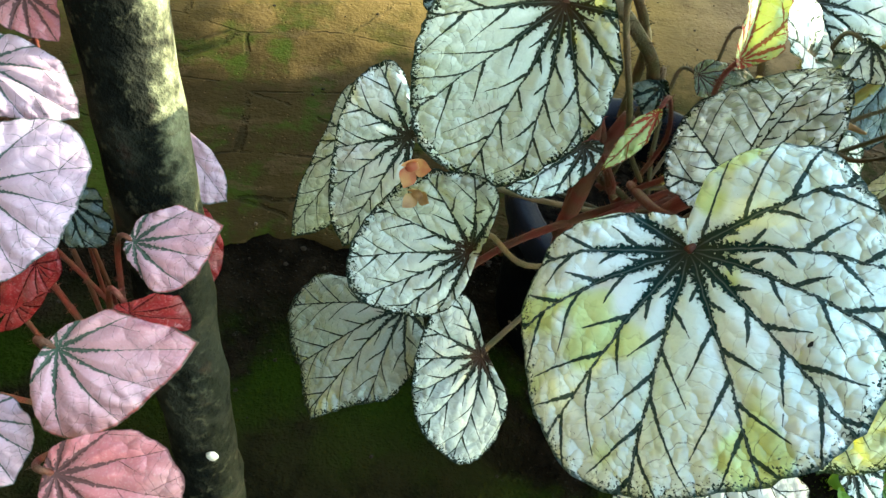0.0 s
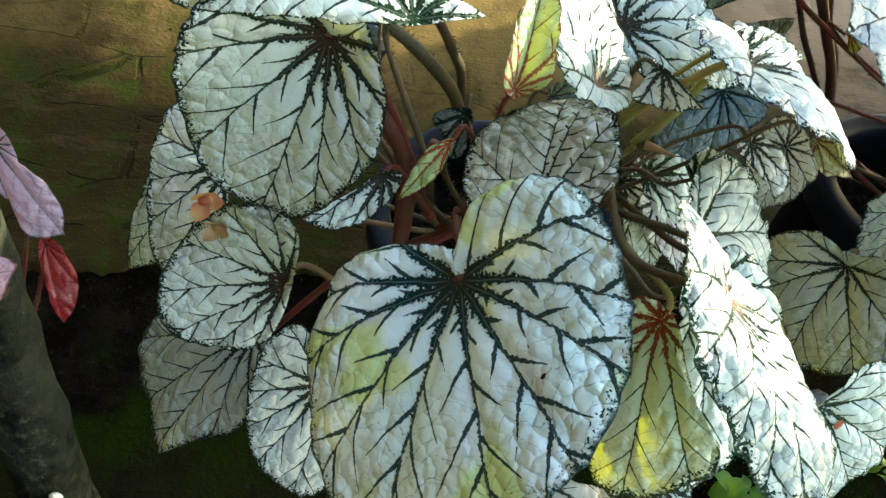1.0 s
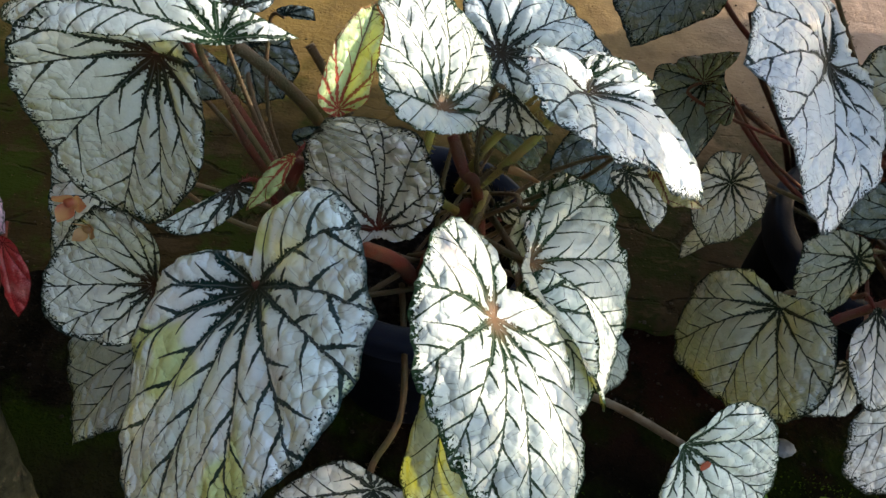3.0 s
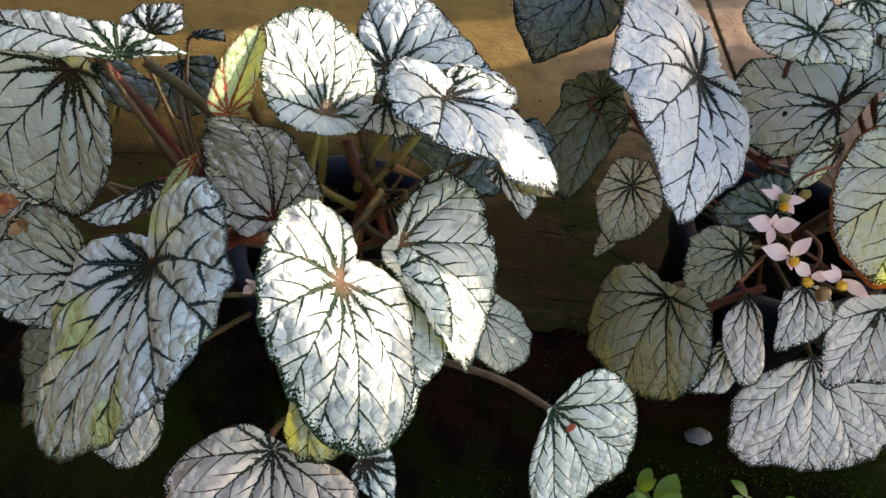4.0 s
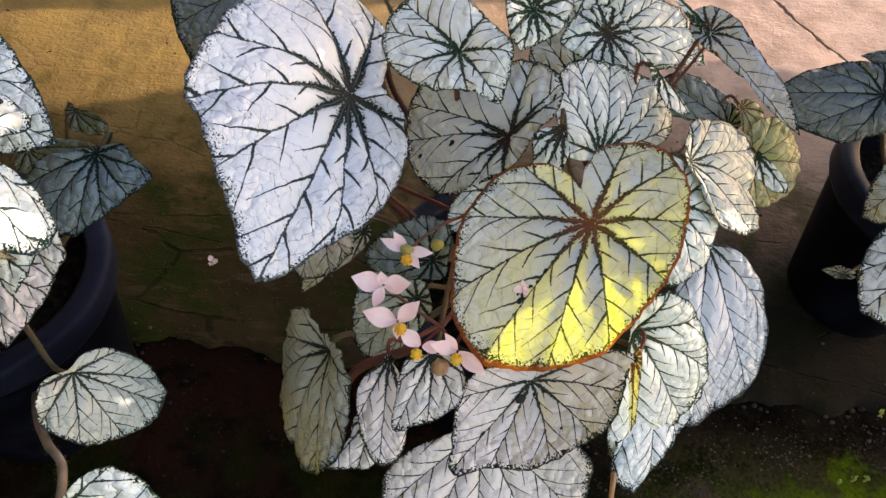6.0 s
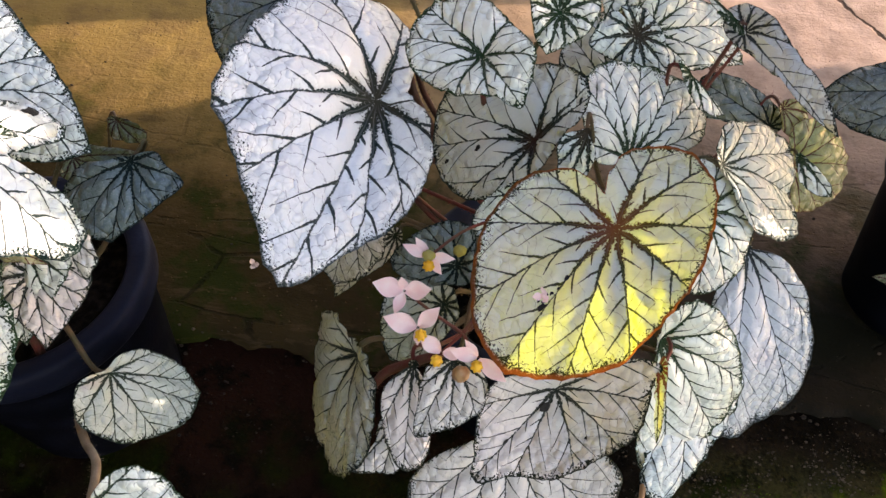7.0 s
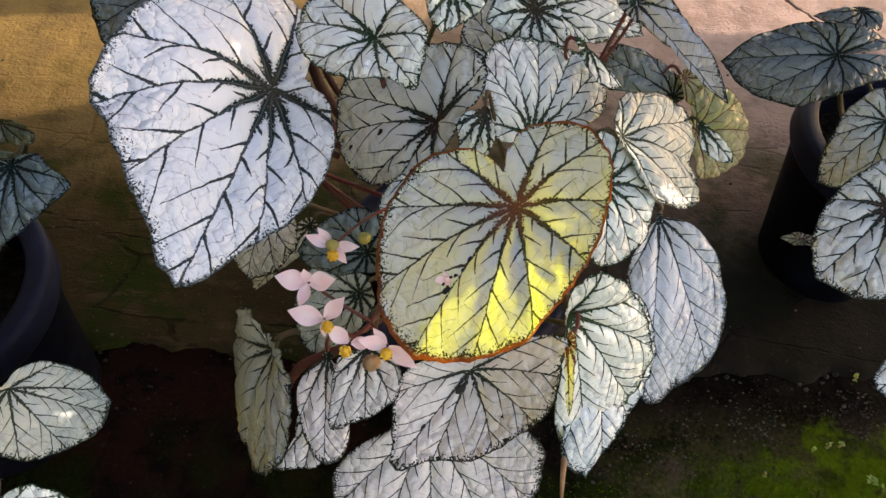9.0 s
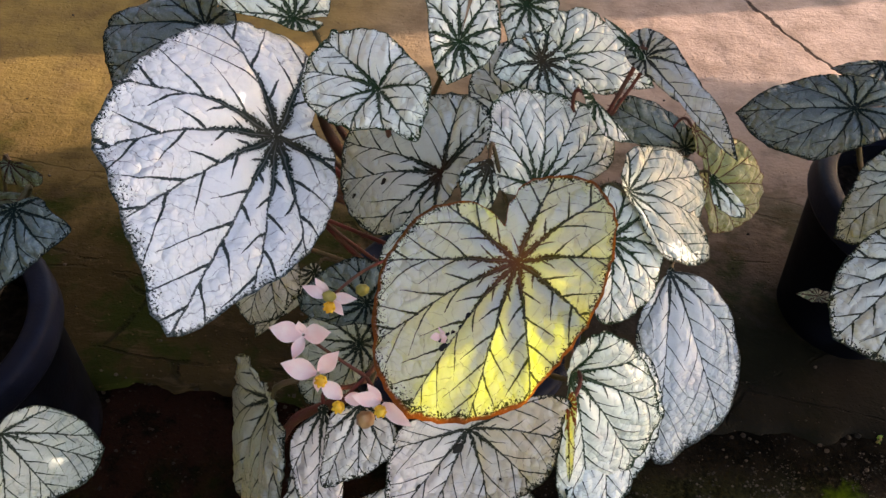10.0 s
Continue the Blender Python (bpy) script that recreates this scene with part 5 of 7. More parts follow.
plant_b = thing("begonia_plant", "silver-white begonia with pale pink flowers in a black pot", "plant", (0.540, 0.260, 0.16), group="silver begonias")
CROWN_B = [(0.540, 0.260, 0.19), (0.500, 0.275, 0.29), (0.605, 0.260, 0.30)]
for j, mat in (
    (leaf(plant_b, (0.369, 0.252, 0.403), (-0.209, -0.974, -0.085), (0.509, -0.182, 0.841), (-0.024, -0.033), -2.26, (0.023, 0.028, 0.036, 0.044, 0.052, 0.061, 0.073, 0.089, 0.108, 0.129, 0.165, 0.144, 0.131, 0.123, 0.124, 0.115, 0.106, 0.100, 0.098, 0.098, 0.099, 0.100, 0.099, 0.097, 0.078, 0.053, 0.037, 0.027, 0.023), (-0.8, 0.9, 0.0, -0.0), WHITE, 1.2, veins=(-84, -38, -18, -1, 29, 55, 80, 136, 174), fan=True), STALK_RED),
    (leaf(plant_b, (0.458, 0.278, 0.447), (0.564, -0.815, -0.129), (-0.299, -0.347, 0.889), (-0.005, 0.009), 3.14, (0.060, 0.055, 0.047, 0.041, 0.036, 0.032, 0.030, 0.029, 0.031, 0.034, 0.038, 0.040, 0.043, 0.047, 0.053, 0.040, 0.036, 0.035, 0.036, 0.036, 0.038, 0.041, 0.045, 0.050, 0.054, 0.058, 0.062, 0.063, 0.063), (-0.0, -0.0, 0.0, 0.0), PALE, 2.6, veins=(-116, -47, -1, 22, 64, 107, 149, 172), fan=True), STALK_RED),
    (leaf(plant_b, (0.487, 0.274, 0.381), (-0.668, -0.310, -0.677), (-0.513, -0.467, 0.720), (-0.024, -0.016), -1.91, (0.020, 0.021, 0.022, 0.025, 0.027, 0.031, 0.038, 0.052, 0.067, 0.075, 0.081, 0.086, 0.089, 0.091, 0.087, 0.069, 0.061, 0.058, 0.057, 0.057, 0.057, 0.057, 0.056, 0.050, 0.040, 0.027, 0.023, 0.021, 0.020), (-0.0, -0.0, 0.0, -0.0), BOLD, veins=(-175, -53, -23, -2, 41, 63, 148, 178), fan=True), STALK_RED),
    (leaf(plant_b, (0.589, 0.287, 0.397), (-0.470, 0.741, 0.480), (0.265, -0.401, 0.877), (-0.021, -0.027), -2.60, (0.007, 0.007, 0.008, 0.010, 0.015, 0.026, 0.035, 0.037, 0.040, 0.046, 0.055, 0.066, 0.074, 0.074, 0.074, 0.075, 0.078, 0.076, 0.073, 0.061, 0.035, 0.019, 0.013, 0.010, 0.008, 0.007, 0.007, 0.006, 0.007), (-0.0, -0.0, 0.0, -0.0), PALE, 1.5, veins=(-59, -12, 10, 36, 60, 79, 98), fan=True), STALK),
    (leaf(plant_b, (0.539, 0.231, 0.404), (-0.212, -0.636, -0.742), (0.000, -0.759, 0.651), (-0.003, -0.018), -0.16, (0.018, 0.017, 0.016, 0.013, 0.012, 0.013, 0.014, 0.015, 0.016, 0.016, 0.017, 0.020, 0.016, 0.014, 0.014, 0.014, 0.014, 0.015, 0.017, 0.017), (1.5, 1.0, 0.00), SILVER), STALK),
    (leaf(plant_b, (0.497, 0.222, 0.353), (-0.773, -0.530, -0.349), (0.050, -0.599, 0.799), (-0.005, -0.027), -0.14, (0.034, 0.026, 0.020, 0.016, 0.014, 0.013, 0.014, 0.017, 0.021, 0.027, 0.033, 0.034, 0.023, 0.019, 0.017, 0.015, 0.016, 0.018, 0.023, 0.028), (1.5, 1.0, 0.00), SILVER), STALK),
    (leaf(plant_b, (0.548, 0.145, 0.399), (-0.531, -0.729, -0.432), (-0.380, -0.250, 0.890), (0.003, -0.029), 2.24, (0.022, 0.038, 0.053, 0.062, 0.069, 0.070, 0.067, 0.064, 0.060, 0.059, 0.060, 0.063, 0.066, 0.072, 0.080, 0.092, 0.099, 0.107, 0.114, 0.111, 0.103, 0.092, 0.083, 0.074, 0.068, 0.061, 0.052, 0.039, 0.023), (-1.2, 1.7, 0.0, -0.2), RUST_BACKLIT, veins=(-165, -125, -85, -49, -24, 2, 30, 60, 100, 168), fan=True, lip=-0.05, wave=0.6), STALK_RED),
    (leaf(plant_b, (0.643, 0.207, 0.372), (0.059, -0.836, -0.545), (0.303, -0.505, 0.808), (0.010, -0.011), 3.14, (0.039, 0.039, 0.038, 0.036, 0.036, 0.035, 0.035, 0.037, 0.041, 0.043, 0.047, 0.051, 0.052, 0.055, 0.058, 0.055, 0.035, 0.025, 0.019, 0.016, 0.014, 0.013, 0.013, 0.013, 0.015, 0.018, 0.025, 0.034, 0.038), (0.0, 0.0, 0.0, 0.0), PALE, fan=True), STALK),
    (leaf(plant_b, (0.679, 0.249, 0.386), (0.785, -0.256, -0.565), (0.506, -0.263, 0.822), (0.019, -0.034), 2.38, (0.006, 0.007, 0.007, 0.009, 0.012, 0.014, 0.018, 0.024, 0.029, 0.035, 0.041, 0.052, 0.065, 0.078, 0.081, 0.077, 0.074, 0.084, 0.073, 0.058, 0.046, 0.016, 0.011, 0.009, 0.007, 0.006, 0.006, 0.006, 0.006), (-0.0, 0.0, 0.0, 0.0), SAGE_SHADED, 1.5, fan=True), STALK),
    (leaf(plant_b, (0.636, 0.114, 0.304), (-0.129, -0.446, -0.886), (0.322, -0.863, 0.388), (0.035, -0.039), 3.14, (0.035, 0.038, 0.039, 0.041, 0.043, 0.046, 0.052, 0.060, 0.072, 0.088, 0.101, 0.109, 0.113, 0.116, 0.013, 0.008, 0.006, 0.005, 0.004, 0.004, 0.004, 0.004, 0.005, 0.006, 0.008, 0.012, 0.022, 0.031, 0.033), (0.0, 0.0, 0.0, 0.0), PALE, veins=(-165, -114, -79, -51, -27, -5), fan=True), STALK),
    (leaf(plant_b, (0.655, 0.106, 0.269), (0.149, -0.718, -0.680), (0.309, -0.619, 0.722), (0.024, -0.079), 0.38, (0.066, 0.063, 0.049, 0.042, 0.039, 0.041, 0.042, 0.041, 0.045, 0.055, 0.078, 0.063, 0.050, 0.038, 0.030, 0.026, 0.025, 0.026, 0.032, 0.041), (1.5, 1.0, 0.00), SILVER), STALK),
    (leaf(plant_b, (0.745, 0.223, 0.204), (-0.041, -0.758, -0.651), (0.149, -0.649, 0.746), (0.022, -0.081), 3.14, (0.004, 0.004, 0.004, 0.004, 0.004, 0.004, 0.004, 0.022, 0.042, 0.065, 0.090, 0.118, 0.146, 0.161, 0.169, 0.095, 0.062, 0.036, 0.004, 0.004, 0.004, 0.004, 0.004, 0.004, 0.004, 0.004, 0.004, 0.004, 0.004), (0.0, 0.0, 0.0, 0.0), ASH, fan=True), STALK),
    (leaf(plant_b, (0.669, 0.294, 0.452), (0.468, -0.881, -0.068), (-0.553, -0.352, 0.755), (0.004, -0.037), 0.06, (0.068, 0.021, 0.013, 0.011, 0.010, 0.010, 0.011, 0.014, 0.022, 0.051, 0.060, 0.040, 0.022, 0.015, 0.012, 0.012, 0.012, 0.014, 0.018, 0.035), (1.5, 1.0, 0.00), ASH), STALK_RED),
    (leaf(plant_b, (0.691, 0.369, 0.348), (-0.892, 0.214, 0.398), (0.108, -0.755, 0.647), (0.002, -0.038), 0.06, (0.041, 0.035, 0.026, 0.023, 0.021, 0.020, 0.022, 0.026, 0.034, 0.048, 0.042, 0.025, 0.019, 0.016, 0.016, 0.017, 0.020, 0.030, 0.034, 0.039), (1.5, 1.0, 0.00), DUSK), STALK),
    (leaf(plant_b, (0.763, 0.334, 0.323), (0.617, -0.298, -0.728), (0.359, -0.717, 0.598), (0.015, -0.011), 0.38, (0.041, 0.043, 0.043, 0.033, 0.029, 0.028, 0.029, 0.033, 0.038, 0.043, 0.040, 0.039, 0.036, 0.034, 0.034, 0.035, 0.037, 0.037, 0.041, 0.040), (1.5, 1.0, 0.00), OLIVE), STALK),
    (leaf(plant_b, (0.376, 0.381, 0.434), (-1.000, 0.005, 0.003), (0.000, -0.507, 0.862), (-0.011, -0.016), -0.38, (0.031, 0.045, 0.044, 0.033, 0.029, 0.025, 0.024, 0.026, 0.031, 0.035, 0.041, 0.043, 0.042, 0.039, 0.027, 0.019, 0.016, 0.016, 0.017, 0.021), (1.5, 1.0, 0.00), PALE), STALK),
    (leaf(plant_b, (0.520, 0.331, 0.456), (-0.190, -0.809, -0.556), (0.000, -0.567, 0.824), (-0.001, 0.008), -0.02, (0.041, 0.034, 0.027, 0.024, 0.023, 0.024, 0.028, 0.039, 0.041, 0.042, 0.046, 0.037, 0.033, 0.029, 0.028, 0.029, 0.028, 0.030, 0.031, 0.034), (1.5, 1.0, 0.00), PALE), STALK),
    (leaf(plant_b, (0.569, 0.381, 0.447), (-0.349, -0.808, -0.475), (0.000, -0.507, 0.862), (-0.000, -0.003), -0.00, (0.034, 0.025, 0.023, 0.021, 0.021, 0.024, 0.027, 0.030, 0.029, 0.028, 0.031, 0.026, 0.025, 0.026, 0.024, 0.025, 0.023, 0.023, 0.023, 0.026), (1.5, 1.0, 0.00), PALE), STALK),
    (leaf(plant_b, (0.580, 0.337, 0.421), (0.742, -0.435, -0.510), (0.104, -0.677, 0.729), (-0.008, -0.003), -0.22, (0.036, 0.023, 0.018, 0.015, 0.015, 0.016, 0.019, 0.024, 0.033, 0.032, 0.031, 0.030, 0.030, 0.028, 0.028, 0.025, 0.024, 0.025, 0.026, 0.031), (1.5, 1.0, 0.00), SILVER, 2.0), STALK),
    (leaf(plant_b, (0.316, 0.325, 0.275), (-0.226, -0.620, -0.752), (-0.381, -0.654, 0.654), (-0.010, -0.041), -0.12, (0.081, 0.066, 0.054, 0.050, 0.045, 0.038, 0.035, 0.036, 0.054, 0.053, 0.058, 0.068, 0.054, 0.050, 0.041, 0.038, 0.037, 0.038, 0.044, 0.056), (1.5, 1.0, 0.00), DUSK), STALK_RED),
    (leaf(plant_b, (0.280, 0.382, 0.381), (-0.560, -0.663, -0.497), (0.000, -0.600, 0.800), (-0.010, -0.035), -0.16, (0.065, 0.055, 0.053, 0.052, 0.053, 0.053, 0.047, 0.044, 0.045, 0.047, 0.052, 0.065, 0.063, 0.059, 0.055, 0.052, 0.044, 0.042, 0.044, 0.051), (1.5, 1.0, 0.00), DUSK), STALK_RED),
    (leaf(plant_b, (0.378, 0.265, 0.195), (-0.611, -0.389, -0.690), (-0.204, -0.764, 0.612), (-0.002, -0.048), -0.04, (0.052, 0.037, 0.024, 0.017, 0.014, 0.013, 0.014, 0.016, 0.019, 0.029, 0.049, 0.041, 0.024, 0.017, 0.013, 0.011, 0.011, 0.012, 0.014, 0.021), (1.5, 1.0, 0.00), ROSE), STALK),
    (leaf(plant_b, (0.367, 0.256, 0.242), (-0.226, -0.618, -0.753), (-0.253, -0.709, 0.658), (0.003, -0.018), 0.06, (0.047, 0.040, 0.036, 0.033, 0.034, 0.035, 0.036, 0.041, 0.048, 0.046, 0.047, 0.039, 0.037, 0.036, 0.034, 0.035, 0.032, 0.034, 0.038, 0.040), (1.5, 1.0, 0.00), ROSE), STALK),
    (leaf(plant_b, (0.377, 0.129, 0.200), (0.136, -0.833, -0.536), (-0.877, -0.353, 0.326), (-0.029, -0.031), -3.09, (0.016, 0.015, 0.015, 0.016, 0.018, 0.023, 0.036, 0.047, 0.054, 0.059, 0.067, 0.078, 0.087, 0.093, 0.096, 0.098, 0.102, 0.103, 0.111, 0.123, 0.116, 0.094, 0.082, 0.068, 0.055, 0.043, 0.036, 0.022, 0.017), (0.9, -1.2, 0.0, -0.5), SILVER_DIM, veins=(-75, -37, -3, 39, 82, 104, 140), fan=True), STALK),
    (leaf(plant_b, (0.431, 0.074, 0.233), (-0.534, -0.598, -0.598), (0.000, -0.707, 0.707), (0.009, -0.024), 0.25, (0.035, 0.018, 0.013, 0.011, 0.011, 0.014, 0.020, 0.026, 0.026, 0.030, 0.026, 0.023, 0.022, 0.022, 0.019, 0.018, 0.020, 0.022, 0.022, 0.026), (1.5, 1.0, 0.00), ROSE), STALK_RED),
    (leaf(plant_b, (0.444, 0.086, 0.261), (0.030, -0.782, -0.622), (-0.002, -0.623, 0.782), (-0.001, -0.040), 3.14, (0.004, 0.004, 0.004, 0.004, 0.004, 0.004, 0.004, 0.004, 0.004, 0.004, 0.004, 0.017, 0.033, 0.068, 0.078, 0.063, 0.046, 0.035, 0.023, 0.004, 0.004, 0.004, 0.004, 0.004, 0.004, 0.004, 0.004, 0.004, 0.004), (-0.0, 0.0, 0.0, -0.0), ROSE, fan=True), STALK_RED),
    (leaf(plant_b, (0.473, 0.087, 0.307), (-0.367, -0.726, -0.581), (-0.000, -0.625, 0.781), (0.009, -0.023), -2.93, (0.004, 0.004, 0.004, 0.004, 0.012, 0.018, 0.023, 0.031, 0.035, 0.040, 0.042, 0.047, 0.050, 0.059, 0.039, 0.030, 0.023, 0.019, 0.004, 0.004, 0.004, 0.004, 0.004, 0.004, 0.004, 0.004, 0.004, 0.004, 0.004), (0.0, -0.0, 0.0, -0.0), ROSE, fan=True), STALK),
    (leaf(plant_b, (0.451, 0.190, 0.324), (-0.958, 0.102, -0.267), (-0.254, -0.733, 0.631), (-0.007, -0.015), -2.85, (0.014, 0.015, 0.016, 0.016, 0.016, 0.015, 0.015, 0.015, 0.017, 0.021, 0.029, 0.036, 0.048, 0.052, 0.047, 0.042, 0.038, 0.036, 0.035, 0.035, 0.034, 0.033, 0.030, 0.024, 0.018, 0.015, 0.014, 0.013, 0.014), (-0.0, -0.0, 0.0, 0.0), DUSK, fan=True), STALK),
    (leaf(plant_b, (0.438, 0.177, 0.254), (-0.663, -0.438, -0.607), (-0.100, -0.752, 0.652), (-0.008, -0.024), -2.56, (0.012, 0.013, 0.014, 0.015, 0.016, 0.017, 0.019, 0.023, 0.030, 0.043, 0.059, 0.066, 0.062, 0.057, 0.053, 0.050, 0.050, 0.045, 0.039, 0.033, 0.027, 0.022, 0.020, 0.018, 0.017, 0.014, 0.013, 0.012, 0.012), (0.0, 0.0, 0.0, -0.0), SILVER_DIM, fan=True), STALK),
    (leaf(plant_b, (0.550, 0.089, 0.296), (-0.551, -0.537, -0.639), (-0.198, -0.660, 0.725), (0.014, -0.010), 3.14, (0.021, 0.035, 0.072, 0.065, 0.061, 0.060, 0.057, 0.054, 0.052, 0.053, 0.055, 0.059, 0.061, 0.067, 0.081, 0.066, 0.056, 0.049, 0.044, 0.038, 0.029, 0.021, 0.017, 0.015, 0.014, 0.014, 0.015, 0.016, 0.019), (-9.0, -4.1, 0.0, -1.9), ROSE, veins=(-161, -137, -101, -62, -18, 1, 43), fan=True), STALK),
    (leaf(plant_b, (0.530, 0.056, 0.201), (0.077, -0.704, -0.706), (-0.005, -0.708, 0.706), (0.005, -0.050), -2.20, (0.006, 0.011, 0.036, 0.067, 0.090, 0.097, 0.104, 0.108, 0.107, 0.105, 0.105, 0.102, 0.113, 0.112, 0.093, 0.077, 0.040, 0.010, 0.005, 0.004, 0.004, 0.004, 0.004, 0.004, 0.004, 0.004, 0.004, 0.004, 0.005), (0.0, -0.0, 0.0, 0.0), ROSE, fan=True), STALK),
    (leaf(plant_b, (0.363, 0.280, 0.371), (0.488, -0.589, -0.644), (0.212, -0.636, 0.742), (0.003, -0.009), 0.35, (0.011, 0.009, 0.008, 0.007, 0.006, 0.006, 0.006, 0.007, 0.010, 0.009, 0.006, 0.005, 0.005, 0.005, 0.005, 0.006, 0.008, 0.010, 0.009, 0.009), (1.5, 1.0, 0.00), GREEN), STALK_RED),
    # narrow strip standing in for the neighbour leaf's sunlit rolled edge
    (leaf(plant_b, (0.604, 0.087, 0.344), (0.079, -0.783, -0.617), (-0.658, -0.506, 0.557), (0.002, -0.025), 0.06, (0.031, 0.008, 0.005, 0.004, 0.004, 0.004, 0.004, 0.004, 0.006, 0.014, 0.026, 0.011, 0.006, 0.004, 0.004, 0.004, 0.004, 0.004, 0.006, 0.011), (1.5, 1.0, 0.00), LIME), STALK_RED),
    (leaf(plant_b, (0.570, 0.358, 0.386), (-0.623, 0.704, 0.341), (-0.101, -0.504, 0.858), (-0.010, -0.018), -0.25, (0.040, 0.041, 0.045, 0.045, 0.045, 0.043, 0.039, 0.040, 0.039, 0.039, 0.043, 0.044, 0.044, 0.044, 0.040, 0.041, 0.039, 0.039, 0.040, 0.040), (1.5, 1.0, 0.00), SILVER, 1.6), STALK_RED),
    (leaf(plant_b, (0.629, 0.395, 0.402), (0.973, -0.001, -0.229), (0.199, -0.497, 0.845), (0.013, -0.026), 0.22, (0.063, 0.044, 0.039, 0.035, 0.034, 0.035, 0.042, 0.045, 0.048, 0.056, 0.048, 0.044, 0.039, 0.039, 0.036, 0.033, 0.034, 0.038, 0.041, 0.049), (1.5, 1.0, 0.00), PALE, 1.6), STALK_RED),
    (leaf(plant_b, (0.636, 0.332, 0.457), (-0.717, 0.657, 0.231), (-0.207, -0.518, 0.830), (0.002, -0.007), 0.08, (0.024, 0.009, 0.005, 0.004, 0.004, 0.004, 0.004, 0.004, 0.006, 0.012, 0.020, 0.010, 0.006, 0.004, 0.004, 0.004, 0.004, 0.004, 0.006, 0.009), (1.5, 1.0, 0.00), PALE), STALK_RED),
    (leaf(plant_b, (0.626, 0.295, 0.419), (0.693, -0.526, -0.492), (0.304, -0.406, 0.862), (-0.005, -0.017), -0.18, (0.026, 0.023, 0.018, 0.015, 0.012, 0.010, 0.009, 0.010, 0.011, 0.014, 0.018, 0.026, 0.004, 0.004, 0.004, 0.004, 0.004, 0.004, 0.004, 0.004), (1.5, 1.0, 0.00), PALE), STALK_RED),
    (leaf(plant_b, (0.736, 0.355, 0.351), (0.567, -0.538, -0.623), (0.212, -0.636, 0.742), (0.004, -0.013), 0.18, (0.020, 0.018, 0.015, 0.014, 0.014, 0.012, 0.012, 0.013, 0.017, 0.019, 0.018, 0.017, 0.014, 0.013, 0.013, 0.013, 0.013, 0.014, 0.016, 0.018), (1.5, 1.0, 0.00), OLIVE), STALK_RED),
    (leaf(plant_b, (0.744, 0.300, 0.340), (0.624, -0.723, -0.296), (-0.207, -0.518, 0.830), (-0.003, -0.023), -0.13, (0.022, 0.018, 0.014, 0.011, 0.010, 0.009, 0.010, 0.010, 0.010, 0.012, 0.017, 0.023, 0.014, 0.011, 0.009, 0.008, 0.008, 0.009, 0.012, 0.017), (1.5, 1.0, 0.00), PALE), STALK),
    (leaf(plant_b, (0.327, 0.344, 0.331), (0.641, 0.651, 0.407), (0.000, -0.530, 0.848), (0.016, -0.021), 0.50, (0.033, 0.025, 0.020, 0.018, 0.018, 0.020, 0.022, 0.021, 0.022, 0.024, 0.028, 0.027, 0.012, 0.008, 0.007, 0.006, 0.006, 0.007, 0.009, 0.014), (1.5, 1.0, 0.00), UNDER), STALK_RED),
    (leaf(plant_b, (0.344, 0.316, 0.306), (-0.648, -0.646, -0.404), (0.000, -0.530, 0.848), (-0.009, -0.010), -0.37, (0.024, 0.018, 0.017, 0.015, 0.014, 0.015, 0.017, 0.020, 0.019, 0.017, 0.015, 0.015, 0.015, 0.015, 0.015, 0.016, 0.017, 0.020, 0.020, 0.017), (1.5, 1.0, 0.00), UNDER), STALK_RED),
):
    stalk(plant_b, j, CROWN_B, mat)

